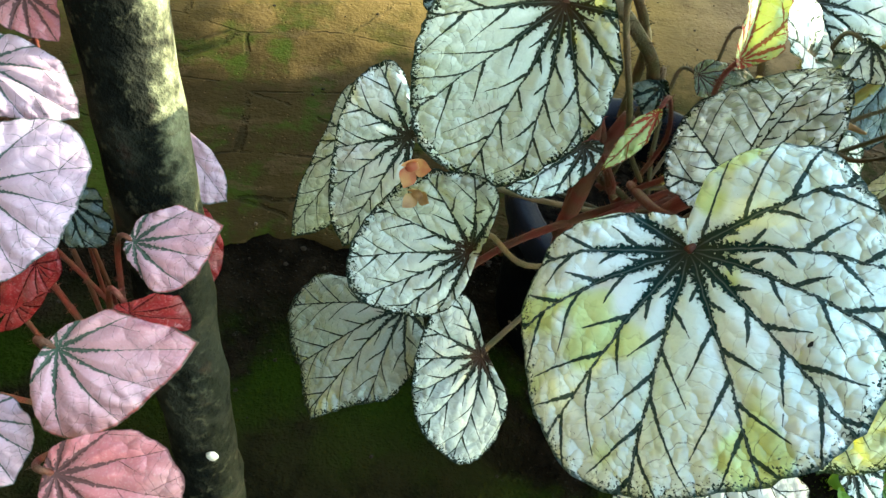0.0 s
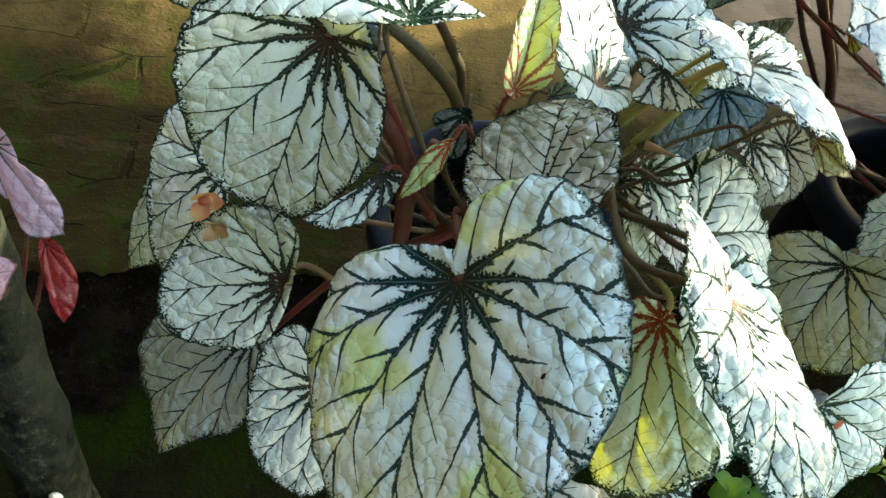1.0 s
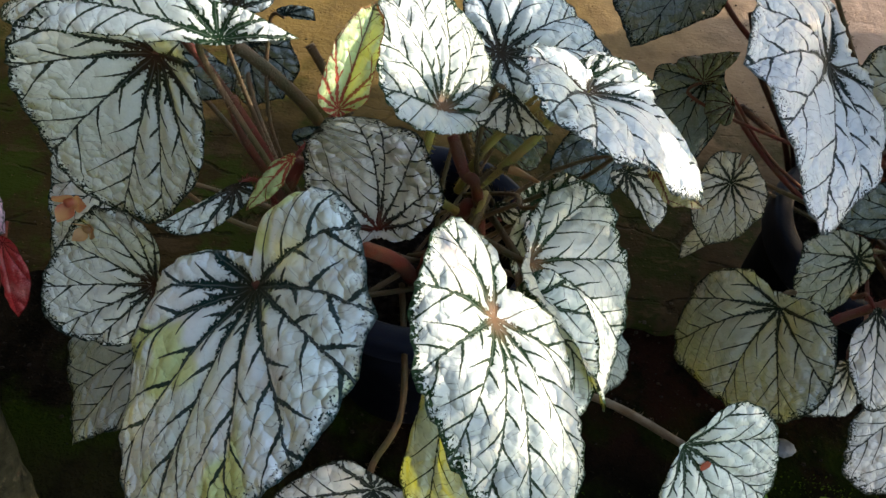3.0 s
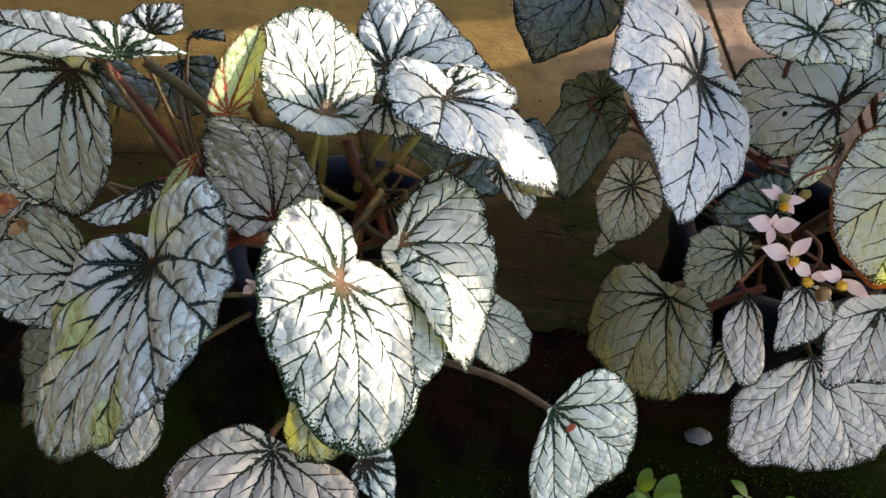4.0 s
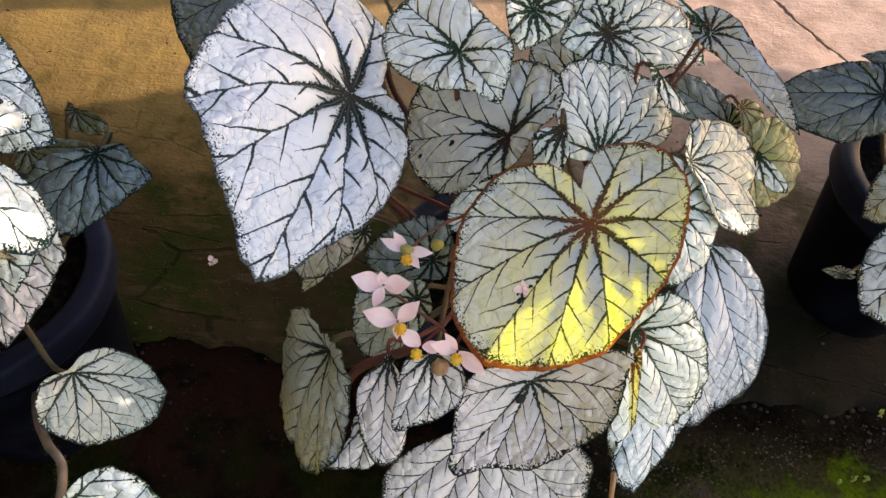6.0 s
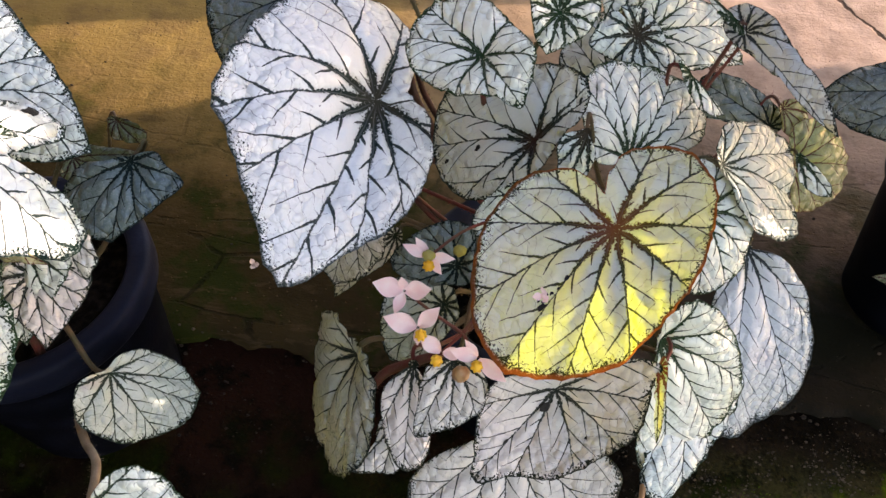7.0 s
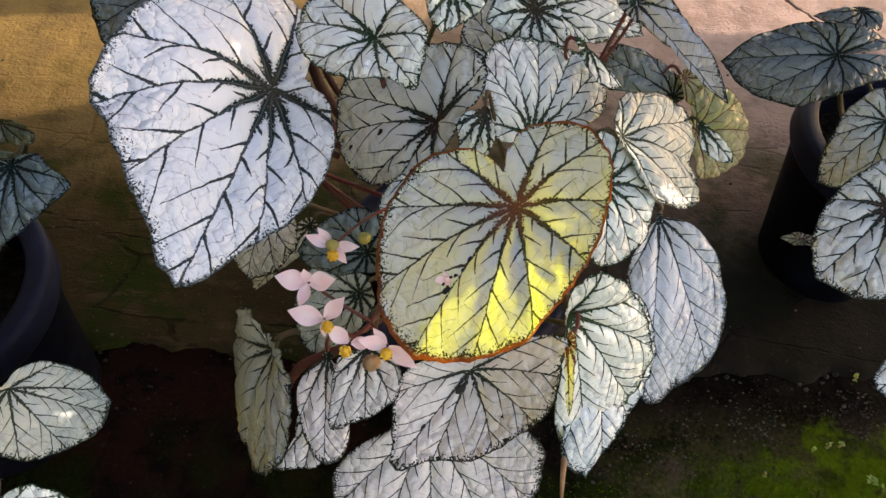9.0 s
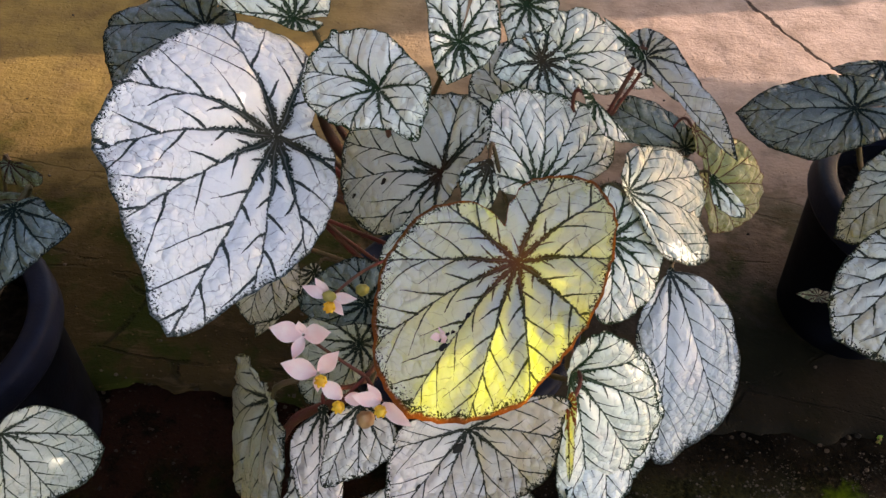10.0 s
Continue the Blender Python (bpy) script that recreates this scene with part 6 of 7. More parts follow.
plant_c = thing("begonia_plant", "blue-grey begonia with broad round leaves in a black pot", "plant", (1.045, 0.440, 0.17), group="silver begonias")
CROWN_C = [(1.045, 0.440, 0.19)]
for j, mat in (
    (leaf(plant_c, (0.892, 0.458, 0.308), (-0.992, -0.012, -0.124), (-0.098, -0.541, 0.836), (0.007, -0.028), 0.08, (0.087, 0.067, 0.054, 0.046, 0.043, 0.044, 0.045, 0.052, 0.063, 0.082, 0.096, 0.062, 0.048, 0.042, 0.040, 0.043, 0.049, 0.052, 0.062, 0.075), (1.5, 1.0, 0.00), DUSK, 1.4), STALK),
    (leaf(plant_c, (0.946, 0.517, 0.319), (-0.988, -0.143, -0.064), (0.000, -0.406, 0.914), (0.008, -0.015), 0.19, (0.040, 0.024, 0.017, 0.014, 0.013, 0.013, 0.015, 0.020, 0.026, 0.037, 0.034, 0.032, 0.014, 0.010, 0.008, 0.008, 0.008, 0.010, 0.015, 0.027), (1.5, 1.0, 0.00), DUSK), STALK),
    (leaf(plant_c, (0.915, 0.354, 0.303), (-0.678, -0.482, -0.555), (-0.303, -0.505, 0.808), (0.001, -0.028), 0.02, (0.055, 0.042, 0.034, 0.029, 0.028, 0.030, 0.035, 0.040, 0.051, 0.057, 0.057, 0.052, 0.047, 0.038, 0.035, 0.035, 0.033, 0.033, 0.038, 0.050), (1.5, 1.0, 0.00), SILVER_DIM), STALK),
    (leaf(plant_c, (0.893, 0.253, 0.290), (-0.680, -0.551, -0.484), (-0.199, -0.497, 0.845), (0.005, -0.031), 0.09, (0.059, 0.052, 0.048, 0.045, 0.045, 0.046, 0.051, 0.058, 0.070, 0.067, 0.062, 0.054, 0.051, 0.049, 0.047, 0.049, 0.053, 0.055, 0.056, 0.055), (1.5, 1.0, 0.00), BOLD), STALK),
    (leaf(plant_c, (0.957, 0.174, 0.193), (-0.832, -0.431, -0.351), (-0.101, -0.504, 0.858), (0.001, -0.019), 0.02, (0.032, 0.031, 0.025, 0.024, 0.022, 0.023, 0.027, 0.029, 0.030, 0.035, 0.034, 0.032, 0.034, 0.033, 0.029, 0.028, 0.030, 0.028, 0.028, 0.030), (1.5, 1.0, 0.00), SILVER), STALK),
    (leaf(plant_c, (0.877, 0.300, 0.219), (-0.999, 0.040, 0.024), (0.000, -0.507, 0.862), (-0.000, -0.002), -0.01, (0.020, 0.011, 0.009, 0.008, 0.007, 0.007, 0.007, 0.007, 0.009, 0.014, 0.017, 0.015, 0.009, 0.007, 0.006, 0.006, 0.007, 0.008, 0.009, 0.012), (1.5, 1.0, 0.00), UNDER), STALK),
):
    stalk(plant_c, j, CROWN_C, mat)

plant_d = thing("red_begonia", "pink and crimson begonia beside the weathered post", "plant", (-0.36, 0.06, 0.02))
CROWN_D = [(-0.36, 0.06, 0.05)]
for j, mat in (
    (leaf(plant_d, (-0.315, 0.020, 0.402), (0.817, -0.438, -0.376), (0.105, -0.527, 0.843), (0.008, -0.015), 0.23, (0.033, 0.034, 0.040, 0.046, 0.050, 0.041, 0.038, 0.034, 0.032, 0.033, 0.038, 0.035, 0.035, 0.038, 0.042, 0.041, 0.037, 0.032, 0.030, 0.030), (1.5, 1.0, 0.00), PINK), STALK_RED),
    (leaf(plant_d, (-0.317, 0.073, 0.420), (0.890, -0.328, -0.316), (0.105, -0.527, 0.843), (0.001, -0.023), 0.04, (0.028, 0.022, 0.018, 0.017, 0.017, 0.019, 0.022, 0.025, 0.032, 0.029, 0.029, 0.031, 0.027, 0.023, 0.020, 0.019, 0.020, 0.019, 0.020, 0.024), (1.5, 1.0, 0.00), PINK), STALK_RED),
    (leaf(plant_d, (-0.256, 0.033, 0.337), (0.971, 0.237, 0.027), (0.105, -0.527, 0.843), (-0.011, -0.026), -0.34, (0.032, 0.024, 0.021, 0.019, 0.020, 0.020, 0.022, 0.024, 0.025, 0.023, 0.022, 0.025, 0.027, 0.025, 0.026, 0.025, 0.025, 0.027, 0.026, 0.028), (1.5, 1.0, 0.00), ROSY), STALK_RED),
    (leaf(plant_d, (-0.260, -0.054, 0.363), (0.994, 0.098, -0.057), (0.102, -0.564, 0.820), (-0.016, -0.032), -0.38, (0.042, 0.030, 0.023, 0.020, 0.020, 0.021, 0.024, 0.028, 0.035, 0.038, 0.037, 0.036, 0.035, 0.033, 0.032, 0.030, 0.032, 0.030, 0.031, 0.036), (1.5, 1.0, 0.00), ROSY), STALK_RED),
    (leaf(plant_d, (-0.241, -0.027, 0.379), (0.987, 0.068, -0.147), (0.116, -0.930, 0.349), (0.005, -0.023), 0.34, (0.016, 0.017, 0.013, 0.012, 0.012, 0.014, 0.013, 0.013, 0.015, 0.020, 0.014, 0.012, 0.011, 0.012, 0.012, 0.013, 0.015, 0.014, 0.014, 0.015), (1.5, 1.0, 0.00), CRIMSON), STALK_RED),
    (leaf(plant_d, (-0.247, -0.099, 0.361), (0.981, -0.092, -0.170), (0.101, -0.504, 0.858), (0.005, -0.026), 0.16, (0.030, 0.028, 0.024, 0.023, 0.024, 0.023, 0.025, 0.030, 0.033, 0.031, 0.031, 0.026, 0.022, 0.020, 0.020, 0.021, 0.021, 0.023, 0.025, 0.029), (1.5, 1.0, 0.00), CORAL), STALK_RED),
    (leaf(plant_d, (-0.313, -0.079, 0.341), (0.555, -0.673, -0.490), (0.105, -0.527, 0.843), (0.005, -0.015), 0.21, (0.024, 0.023, 0.022, 0.022, 0.019, 0.019, 0.021, 0.019, 0.018, 0.020, 0.024, 0.022, 0.021, 0.019, 0.018, 0.017, 0.017, 0.017, 0.017, 0.019), (1.5, 1.0, 0.00), PINK), STALK_RED),
    (leaf(plant_d, (-0.280, 0.165, 0.235), (0.585, -0.528, -0.616), (0.000, -0.759, 0.651), (0.002, -0.014), 0.10, (0.022, 0.021, 0.022, 0.018, 0.016, 0.012, 0.010, 0.010, 0.010, 0.013, 0.018, 0.024, 0.021, 0.016, 0.013, 0.011, 0.011, 0.011, 0.012, 0.015), (1.5, 1.0, 0.00), PINK), STALK_RED),
    (leaf(plant_d, (-0.321, 0.109, 0.433), (0.599, -0.643, -0.477), (0.105, -0.527, 0.843), (-0.003, -0.014), -0.19, (0.018, 0.014, 0.012, 0.011, 0.011, 0.012, 0.015, 0.017, 0.017, 0.020, 0.018, 0.015, 0.014, 0.014, 0.016, 0.016, 0.013, 0.013, 0.013, 0.015), (1.5, 1.0, 0.00), CORAL), STALK_RED),
    (leaf(plant_d, (-0.318, 0.061, 0.320), (0.718, -0.529, -0.453), (0.000, -0.651, 0.759), (-0.001, -0.013), -0.05, (0.020, 0.019, 0.017, 0.017, 0.019, 0.018, 0.018, 0.019, 0.018, 0.018, 0.021, 0.020, 0.019, 0.020, 0.021, 0.017, 0.015, 0.016, 0.018, 0.018), (1.5, 1.0, 0.00), DUSK), STALK_RED),
    (leaf(plant_d, (-0.327, 0.001, 0.337), (0.627, 0.410, 0.663), (0.111, -0.889, 0.444), (-0.000, -0.011), -0.01, (0.034, 0.026, 0.016, 0.012, 0.011, 0.011, 0.012, 0.014, 0.019, 0.027, 0.034, 0.031, 0.019, 0.014, 0.012, 0.012, 0.011, 0.012, 0.014, 0.021), (1.5, 1.0, 0.00), CRIMSON), STALK_RED),
    (leaf(plant_d, (-0.288, 0.166, 0.262), (0.617, -0.614, -0.492), (0.000, -0.625, 0.781), (-0.003, -0.040), -0.06, (0.046, 0.041, 0.034, 0.018, 0.013, 0.014, 0.015, 0.020, 0.023, 0.026, 0.035, 0.050, 0.018, 0.015, 0.014, 0.014, 0.016, 0.019, 0.024, 0.034), (1.5, 1.0, 0.00), PINK), STALK_RED),
    (leaf(plant_d, (-0.289, 0.151, 0.152), (0.098, -0.519, -0.849), (0.105, -0.843, 0.527), (0.006, -0.040), 0.15, (0.043, 0.025, 0.016, 0.013, 0.012, 0.012, 0.013, 0.017, 0.026, 0.040, 0.035, 0.023, 0.018, 0.016, 0.015, 0.014, 0.015, 0.017, 0.022, 0.030), (1.5, 1.0, 0.00), CRIMSON), STALK_RED),
    (leaf(plant_d, (-0.315, -0.002, 0.358), (0.391, -0.535, -0.749), (0.000, -0.814, 0.581), (-0.006, -0.006), -0.55, (0.012, 0.008, 0.009, 0.012, 0.015, 0.026, 0.020, 0.016, 0.012, 0.009, 0.008, 0.008, 0.009, 0.011, 0.016, 0.024, 0.018, 0.013, 0.009, 0.008), (1.5, 1.0, 0.00), CRIMSON), STALK_RED),
):
    stalk(plant_d, j, CROWN_D, mat)

for base, node in ((CROWN_A[0], CROWN_A[1]), (CROWN_A[0], CROWN_A[2])):
    tube("main_stem", [(base[0], base[1], 0.165), (base[0] * 0.7 + node[0] * 0.3, base[1] * 0.7 + node[1] * 0.3, 0.24), node], 0.0075, 0.0055, STALK_RED, plant_a, 12, "thick hairy red stem", 200)
for node in CROWN_B[1:]:
    tube("main_stem", [(0.54, 0.26, 0.15), (0.54 * 0.6 + node[0] * 0.4, 0.262, 0.22), node], 0.0075, 0.0055, STALK_BROWN, plant_b, 12, "thick brown stem", 200)

# ---- post ----
post = thing("wooden_post", "weathered mossy wooden post set in the earth", "post", (-0.268, -0.039, 0))
tube("trunk", [(-0.2676, -0.050, -0.03), (-0.2712, -0.003, 0.10), (-0.2768, 0.070, 0.30), (-0.2824, 0.142, 0.50), (-0.296, 0.323, 1.0), (-0.313, 0.540, 1.6)], 0.0265, 0.0250, BARK, post, 28)

# ---- flowers ----
def petal_material(name, a, b):
    n = Nodes(name)
    vec = n.place(5.0)
    c = n.mix(n.ramp(n.noise(vec, 120, 3), 0.3, 0.7), a, b)
    return n.finish(c, 0.45, n.bump(n.noise(vec, 500, 2), 0.0004, 0.5), glow=b, amount=0.3)


PETAL = petal_material("petal_pink", (0.92, 0.60, 0.58), (0.94, 0.74, 0.70))
POLLEN = petal_material("stamen_yellow", (0.85, 0.42, 0.02), (0.90, 0.60, 0.05))
OVARY = petal_material("ovary_green", (0.26, 0.26, 0.05), (0.40, 0.32, 0.08))
DRY = petal_material("withered_brown", (0.30, 0.14, 0.06), (0.48, 0.30, 0.14))


def petal(parent, ln, wd, turn, lift, mat=None, name="petal"):
    """A cupped petal, broadest past its middle, with a blunt point."""
    bm = bmesh.new()
    rows = []
    for i in range(10):
        s = i / 9
        w = wd * (math.sin(math.pi * min(1.0, s * 0.98 + 0.02)) * (1.0 - 0.30 * s) * 0.98 + 0.08 * (1 - s))
        rows.append([bm.verts.new((w * k, ln * s, 0.30 * ln * s * s * lift - 0.22 * ln * s ** 4 + 0.35 * wd * k * k * (1 - s))) for k in (-1, -0.6, -0.2, 0.2, 0.6, 1)])
    for i in range(9):
        for j in range(5):
            bm.faces.new((rows[i][j], rows[i][j + 1], rows[i + 1][j + 1], rows[i + 1][j]))
    ob = part(name, bm, mat or PETAL, parent)
    ob.matrix_local = pose(0, 0, 0, 0, 0, turn) @ pose(0, 0.001, 0.001, 18 * lift, 0, 0)
    return ob


def blob(parent, name, at, r, mat, n=3, squash=(1, 1, 1), seed=0):
    bm = bmesh.new()
    bmesh.ops.create_icosphere(bm, subdivisions=n, radius=r)
    for v in bm.verts:
        v.co *= 1 + 0.22 * noise.noise(v.co * (2.2 / r) + Vector((seed, 0, 0)))
        v.co = Vector((v.co.x * squash[0], v.co.y * squash[1], v.co.z * squash[2]))
    ob = part(name, bm, mat, parent)
    ob.location = at
    return ob


def flower(at, face, petals, anther=None, ovary=False):
    """petals: length, width, turn and lift of each."""
    f = thing("begonia_flower", "pink-white begonia flower with a green ovary" if ovary else "pale pink begonia flower with yellow stamens", "flower", at, group="begonia flowers")
    f.matrix_world = look(at, Vector(at) - Vector(face), 0)
    for ln, wd, turn, lift in petals:
        petal(f, ln, wd, turn, lift)
    if ovary:
        blob(f, "ovary", (0, 0.001, 0.005), 0.0045, OVARY, 3, (1, 0.8, 0.7))
    if anther:
        head = blob(f, "anther", (anther[0], anther[1], 0.004), 0.0036, POLLEN, 3, (1, 1, 1), 2)
        for k in range(7):
            q = k * 0.9
            blob(head, "stamen", (0.0032 * math.cos(q), 0.0032 * math.sin(q), 0.0015), 0.0012, POLLEN, 1, (1, 1, 1.6))
    return f


flower((0.435, 0.134, 0.359), (-0.05, -0.62, 0.72), ((0.021, 0.0078, 84, 0.7), (0.019, 0.0074, -74, 0.9), (0.016, 0.0046, 168, 1.0), (0.012, 0.0040, 14, 1.6)))
flower((0.447, 0.113, 0.350), (-0.05, -0.62, 0.72), ((0.023, 0.0078, 82, 0.6), (0.021, 0.0062, -36, 0.9), (0.011, 0.0034, 190, 1.0)), (0.003, -0.004))
flower((0.464, 0.101, 0.342), (-0.05, -0.62, 0.72), ((0.018, 0.0062, 58, 0.6), (0.015, 0.0050, -80, 0.7)), (-0.002, -0.005))
flower((0.488, 0.100, 0.343), (-0.05, -0.62, 0.72), ((0.019, 0.0056, 82, 0.8), (0.023, 0.0060, -118, 0.8), (0.014, 0.0036, 45, 0.6)), (0.000, -0.005))
flower((0.448, 0.161, 0.363), (-0.05, -0.62, 0.72), ((0.019, 0.0046, 75, 0.5), (0.015, 0.0040, 45, 0.5), (0.017, 0.0044, -85, 0.5), (0.014, 0.0040, -135, 0.5)), (0.001, -0.006), True)
spray = thing("flower_spray", "reddish flower stalks with green and brown buds", "flower stalk", (0.476, 0.116, 0.343))
tube("stem", [(0.55, 0.24, 0.24), (0.494, 0.149, 0.326), (0.476, 0.116, 0.343)], 0.0022, 0.0016, STALK_RED, spray, 8)
tube("stem", [(0.476, 0.116, 0.343), (0.452, 0.126, 0.352), (0.435, 0.134, 0.359)], 0.0014, 0.0009, STALK_RED, spray, 6)
tube("stem", [(0.476, 0.116, 0.343), (0.488, 0.100, 0.343)], 0.0014, 0.0009, STALK_RED, spray, 6)
tube("stem", [(0.476, 0.116, 0.343), (0.464, 0.101, 0.342)], 0.0014, 0.0009, STALK_RED, spray, 6)
tube("stem", [(0.53, 0.235, 0.34), (0.476, 0.189, 0.366), (0.448, 0.161, 0.363)], 0.0016, 0.0009, STALK_RED, spray, 6)
blob(spray, "bud", Vector((0.468, 0.167, 0.365)) - spray.location, 0.0044, OVARY, 3, (1, 0.8, 1.1))
blob(spray, "bud", Vector((0.478, 0.092, 0.332)) - spray.location, 0.0062, DRY, 3, (0.9, 0.8, 1.2))

# ---- stems and withered bits among the leaves ----
tube("stem", [(0.099, 0.144, 0.400), (0.109, 0.125, 0.386), (0.118, 0.120, 0.378), (0.131, 0.133, 0.290), (0.136, 0.117, 0.195)], 0.0042, 0.0036, STALK_RED, plant_a, 10, "", 300)
tube("stem", [(0.161, 0.137, 0.441), (0.148, 0.130, 0.417), (0.133, 0.126, 0.395), (0.117, 0.120, 0.379)], 0.0028, 0.0033, STALK_GREEN, plant_a, 10, "", 300)
tube("stem", [(0.117, 0.119, 0.383), (0.128, 0.125, 0.392), (0.137, 0.123, 0.398)], 0.0022, 0.0016, STALK, plant_a, 10, "", 300)
tube("bract", [(0.137, 0.123, 0.397), (0.146, 0.119, 0.397), (0.156, 0.115, 0.396)], 0.0034, 0.0008, DRY, plant_a, 10, "dry tan bract", 0)
tube("stem", [(-0.038, 0.130, 0.426), (-0.026, 0.113, 0.411), (-0.013, 0.108, 0.380), (-0.011, 0.106, 0.339), (-0.008, 0.097, 0.252)], 0.0042, 0.0052, STALK_RED, plant_a, 10, "", 300)
tube("stem", [(-0.030, 0.133, 0.464), (-0.009, 0.130, 0.447), (0.013, 0.129, 0.419), (0.025, 0.137, 0.373)], 0.0036, 0.004, STALK, plant_a, 10, "", 300)
tube("stem", [(0.003, 0.173, 0.437), (0.014, 0.168, 0.419), (0.023, 0.171, 0.395), (0.030, 0.176, 0.331)], 0.003, 0.0034, STALK, plant_a, 10, "", 300)
tube("stem", [(0.005, 0.113, 0.396), (-0.003, 0.107, 0.378), (-0.009, 0.100, 0.359), (-0.010, 0.102, 0.284)], 0.0045, 0.006, STALK_RED, plant_a, 10, "", 300)
tube("stem", [(0.084, 0.136, 0.413), (0.080, 0.137, 0.374), (0.068, 0.147, 0.292)], 0.003, 0.003, STALK_GREEN, plant_a, 10, "", 300)
tube("stem", [(0.378, 0.415, 0.339), (0.394, 0.379, 0.303), (0.418, 0.368, 0.273), (0.448, 0.362, 0.235), (0.484, 0.365, 0.175)], 0.003, 0.003, STALK_BROWN, plant_b, 10, "", 300)
tube("stem", [(0.394, 0.406, 0.347), (0.409, 0.374, 0.315), (0.432, 0.361, 0.281), (0.456, 0.358, 0.240), (0.491, 0.362, 0.179)], 0.0052, 0.0052, STALK_BROWN, plant_b, 10, "", 300)
tube("stem", [(0.404, 0.401, 0.351), (0.416, 0.383, 0.316), (0.440, 0.369, 0.281), (0.464, 0.360, 0.231)], 0.003, 0.003, STALK_BROWN, plant_b, 10, "", 300)
tube("stem", [(0.380, 0.346, 0.281), (0.406, 0.343, 0.265), (0.427, 0.345, 0.250)], 0.0034, 0.0034, STALK_BROWN, plant_b, 10, "", 300)
tube("stem", [(0.407, 0.109, 0.235), (0.414, 0.115, 0.250), (0.424, 0.122, 0.262), (0.444, 0.128, 0.272), (0.464, 0.133, 0.280)], 0.0036, 0.0036, STALK_RED, plant_b, 10, "hairy dark red leaf stalk", 200)
tube("dry_stalk", [(0.624, 0.093, 0.246), (0.622, 0.071, 0.239), (0.620, 0.051, 0.231), (0.620, 0.038, 0.223)], 0.0034, 0.0008, DRY, plant_b, 10, "withered tan leaf stalk", 0)


def blemish(plant, place, size, mat, label=""):
    """A ragged spot lying on the leaf of the plant that is nearest to the place."""
    place = Vector(place) - plant.location
    best = None
    for ob in plant.children:
        if ob.name.startswith("leaf"):
            m = ob.matrix_basis
            tree = BVHTree.FromPolygons([m @ v.co for v in ob.data.vertices], [tuple(p.vertices) for p in ob.data.polygons])
            hit = tree.find_nearest(place, 0.02)
            if hit[0] and (best is None or hit[3] < best[3]):
                best = hit
    if best is None:
        return
    at, up = best[0], best[1]
    if up.dot(Vector((-0.1, -0.6, 0.8))) < 0:
        up = -up
    a = up.orthogonal().normalized()
    b = up.cross(a)
    verts, k = [at + up * 0.0016], 9
    for i in range(k):
        w = 2 * math.pi * i / k
        r = size * (1 + 0.7 * noise.noise(Vector((w, place.x * 300, place.y * 300))))
        verts.append(at + (a * math.cos(w) * 1.25 + b * math.sin(w) * 0.8) * r + up * 0.0011)
    ob = mesh_ob("blemish", verts, [(0, 1 + i, 1 + (i + 1) % k) for i in range(k)], mat, plant)
    tagged(ob, label or "dark eaten hole in a leaf")


for place, size in (((0.5245, 0.1269, 0.3835), 0.0013), ((0.5224, 0.1204, 0.3790), 0.0022), ((0.5277, 0.1276, 0.3851), 0.0012), ((0.5360, 0.1366, 0.3911), 0.0018), ((0.5204, 0.1240, 0.3806), 0.0010), ((0.5234, 0.1234, 0.3816), 0.0015), ((0.5315, 0.1310, 0.3870), 0.0011), ((0.4507, 0.2626, 0.3498), 0.0020), ((0.4726, 0.2615, 0.3692), 0.0022), ((0.5383, 0.0918, 0.2970), 0.0034), ((0.5136, 0.0699, 0.2842), 0.0019), ((0.5673, 0.0744, 0.2957), 0.0009)):
    blemish(plant_b, place, size, HOLE)
for place, size in (((0.2048, 0.1689, 0.4508), 0.0042), ((0.0347, -0.0607, 0.4524), 0.0011), ((0.2437, 0.1083, 0.2350), 0.0010)):
    blemish(plant_a, place, size, HOLE)
blemish(plant_a, (0.2788, -0.0225, 0.2993), 0.0030, petal_material("rust_spot", (0.55, 0.08, 0.02), (0.40, 0.10, 0.03)), "orange rust spot on a leaf")


def withered(at, face, size, label, mat, where=None):
    f = thing("withered_flower", label, "flower", at, group="withered flowers")
    f.matrix_world = look(at, Vector(at) - Vector(face), 0)
    for k, turn in enumerate((20, 150, 265)):
        petal(f, size * (1.0 - 0.18 * k), size * 0.36, turn, 2.2 - 0.5 * k, mat)
    blob(f, "ovary", (0, 0, size * 0.15), size * 0.26, mat, 2, (1, 0.8, 0.8), size * 900)
    return f


RUST = petal_material("withered_rust", (0.42, 0.08, 0.05), (0.55, 0.30, 0.12))
FADED = petal_material("faded_petal", (0.62, 0.46, 0.44), (0.72, 0.60, 0.56))
withered((-0.124, 0.070, 0.386), (0.1, -0.8, 0.5), 0.017, "withered red-brown begonia flower beside a silver leaf", RUST)
withered((-0.118, 0.066, 0.366), (-0.3, -0.7, 0.4), 0.014, "withered orange begonia flower under a silver leaf", DRY)
withered((0.206, 0.374, 0.003), (0.1, -0.3, 0.9), 0.011, "faded pink flower fallen on the cement floor", FADED)
withered((0.522, 0.118, 0.396), (-0.5, -0.4, 0.7), 0.008, "small pink petal fallen on a silver leaf", PETAL)
withered((0.040, 0.100, 0.262), (0.1, -0.7, 0.6), 0.018, "dry tan flower remains among the leaf stalks", DRY)
withered((0.028, 0.085, 0.285), (-0.2, -0.6, 0.6), 0.013, "dry tan flower remains among the leaf stalks", FADED)

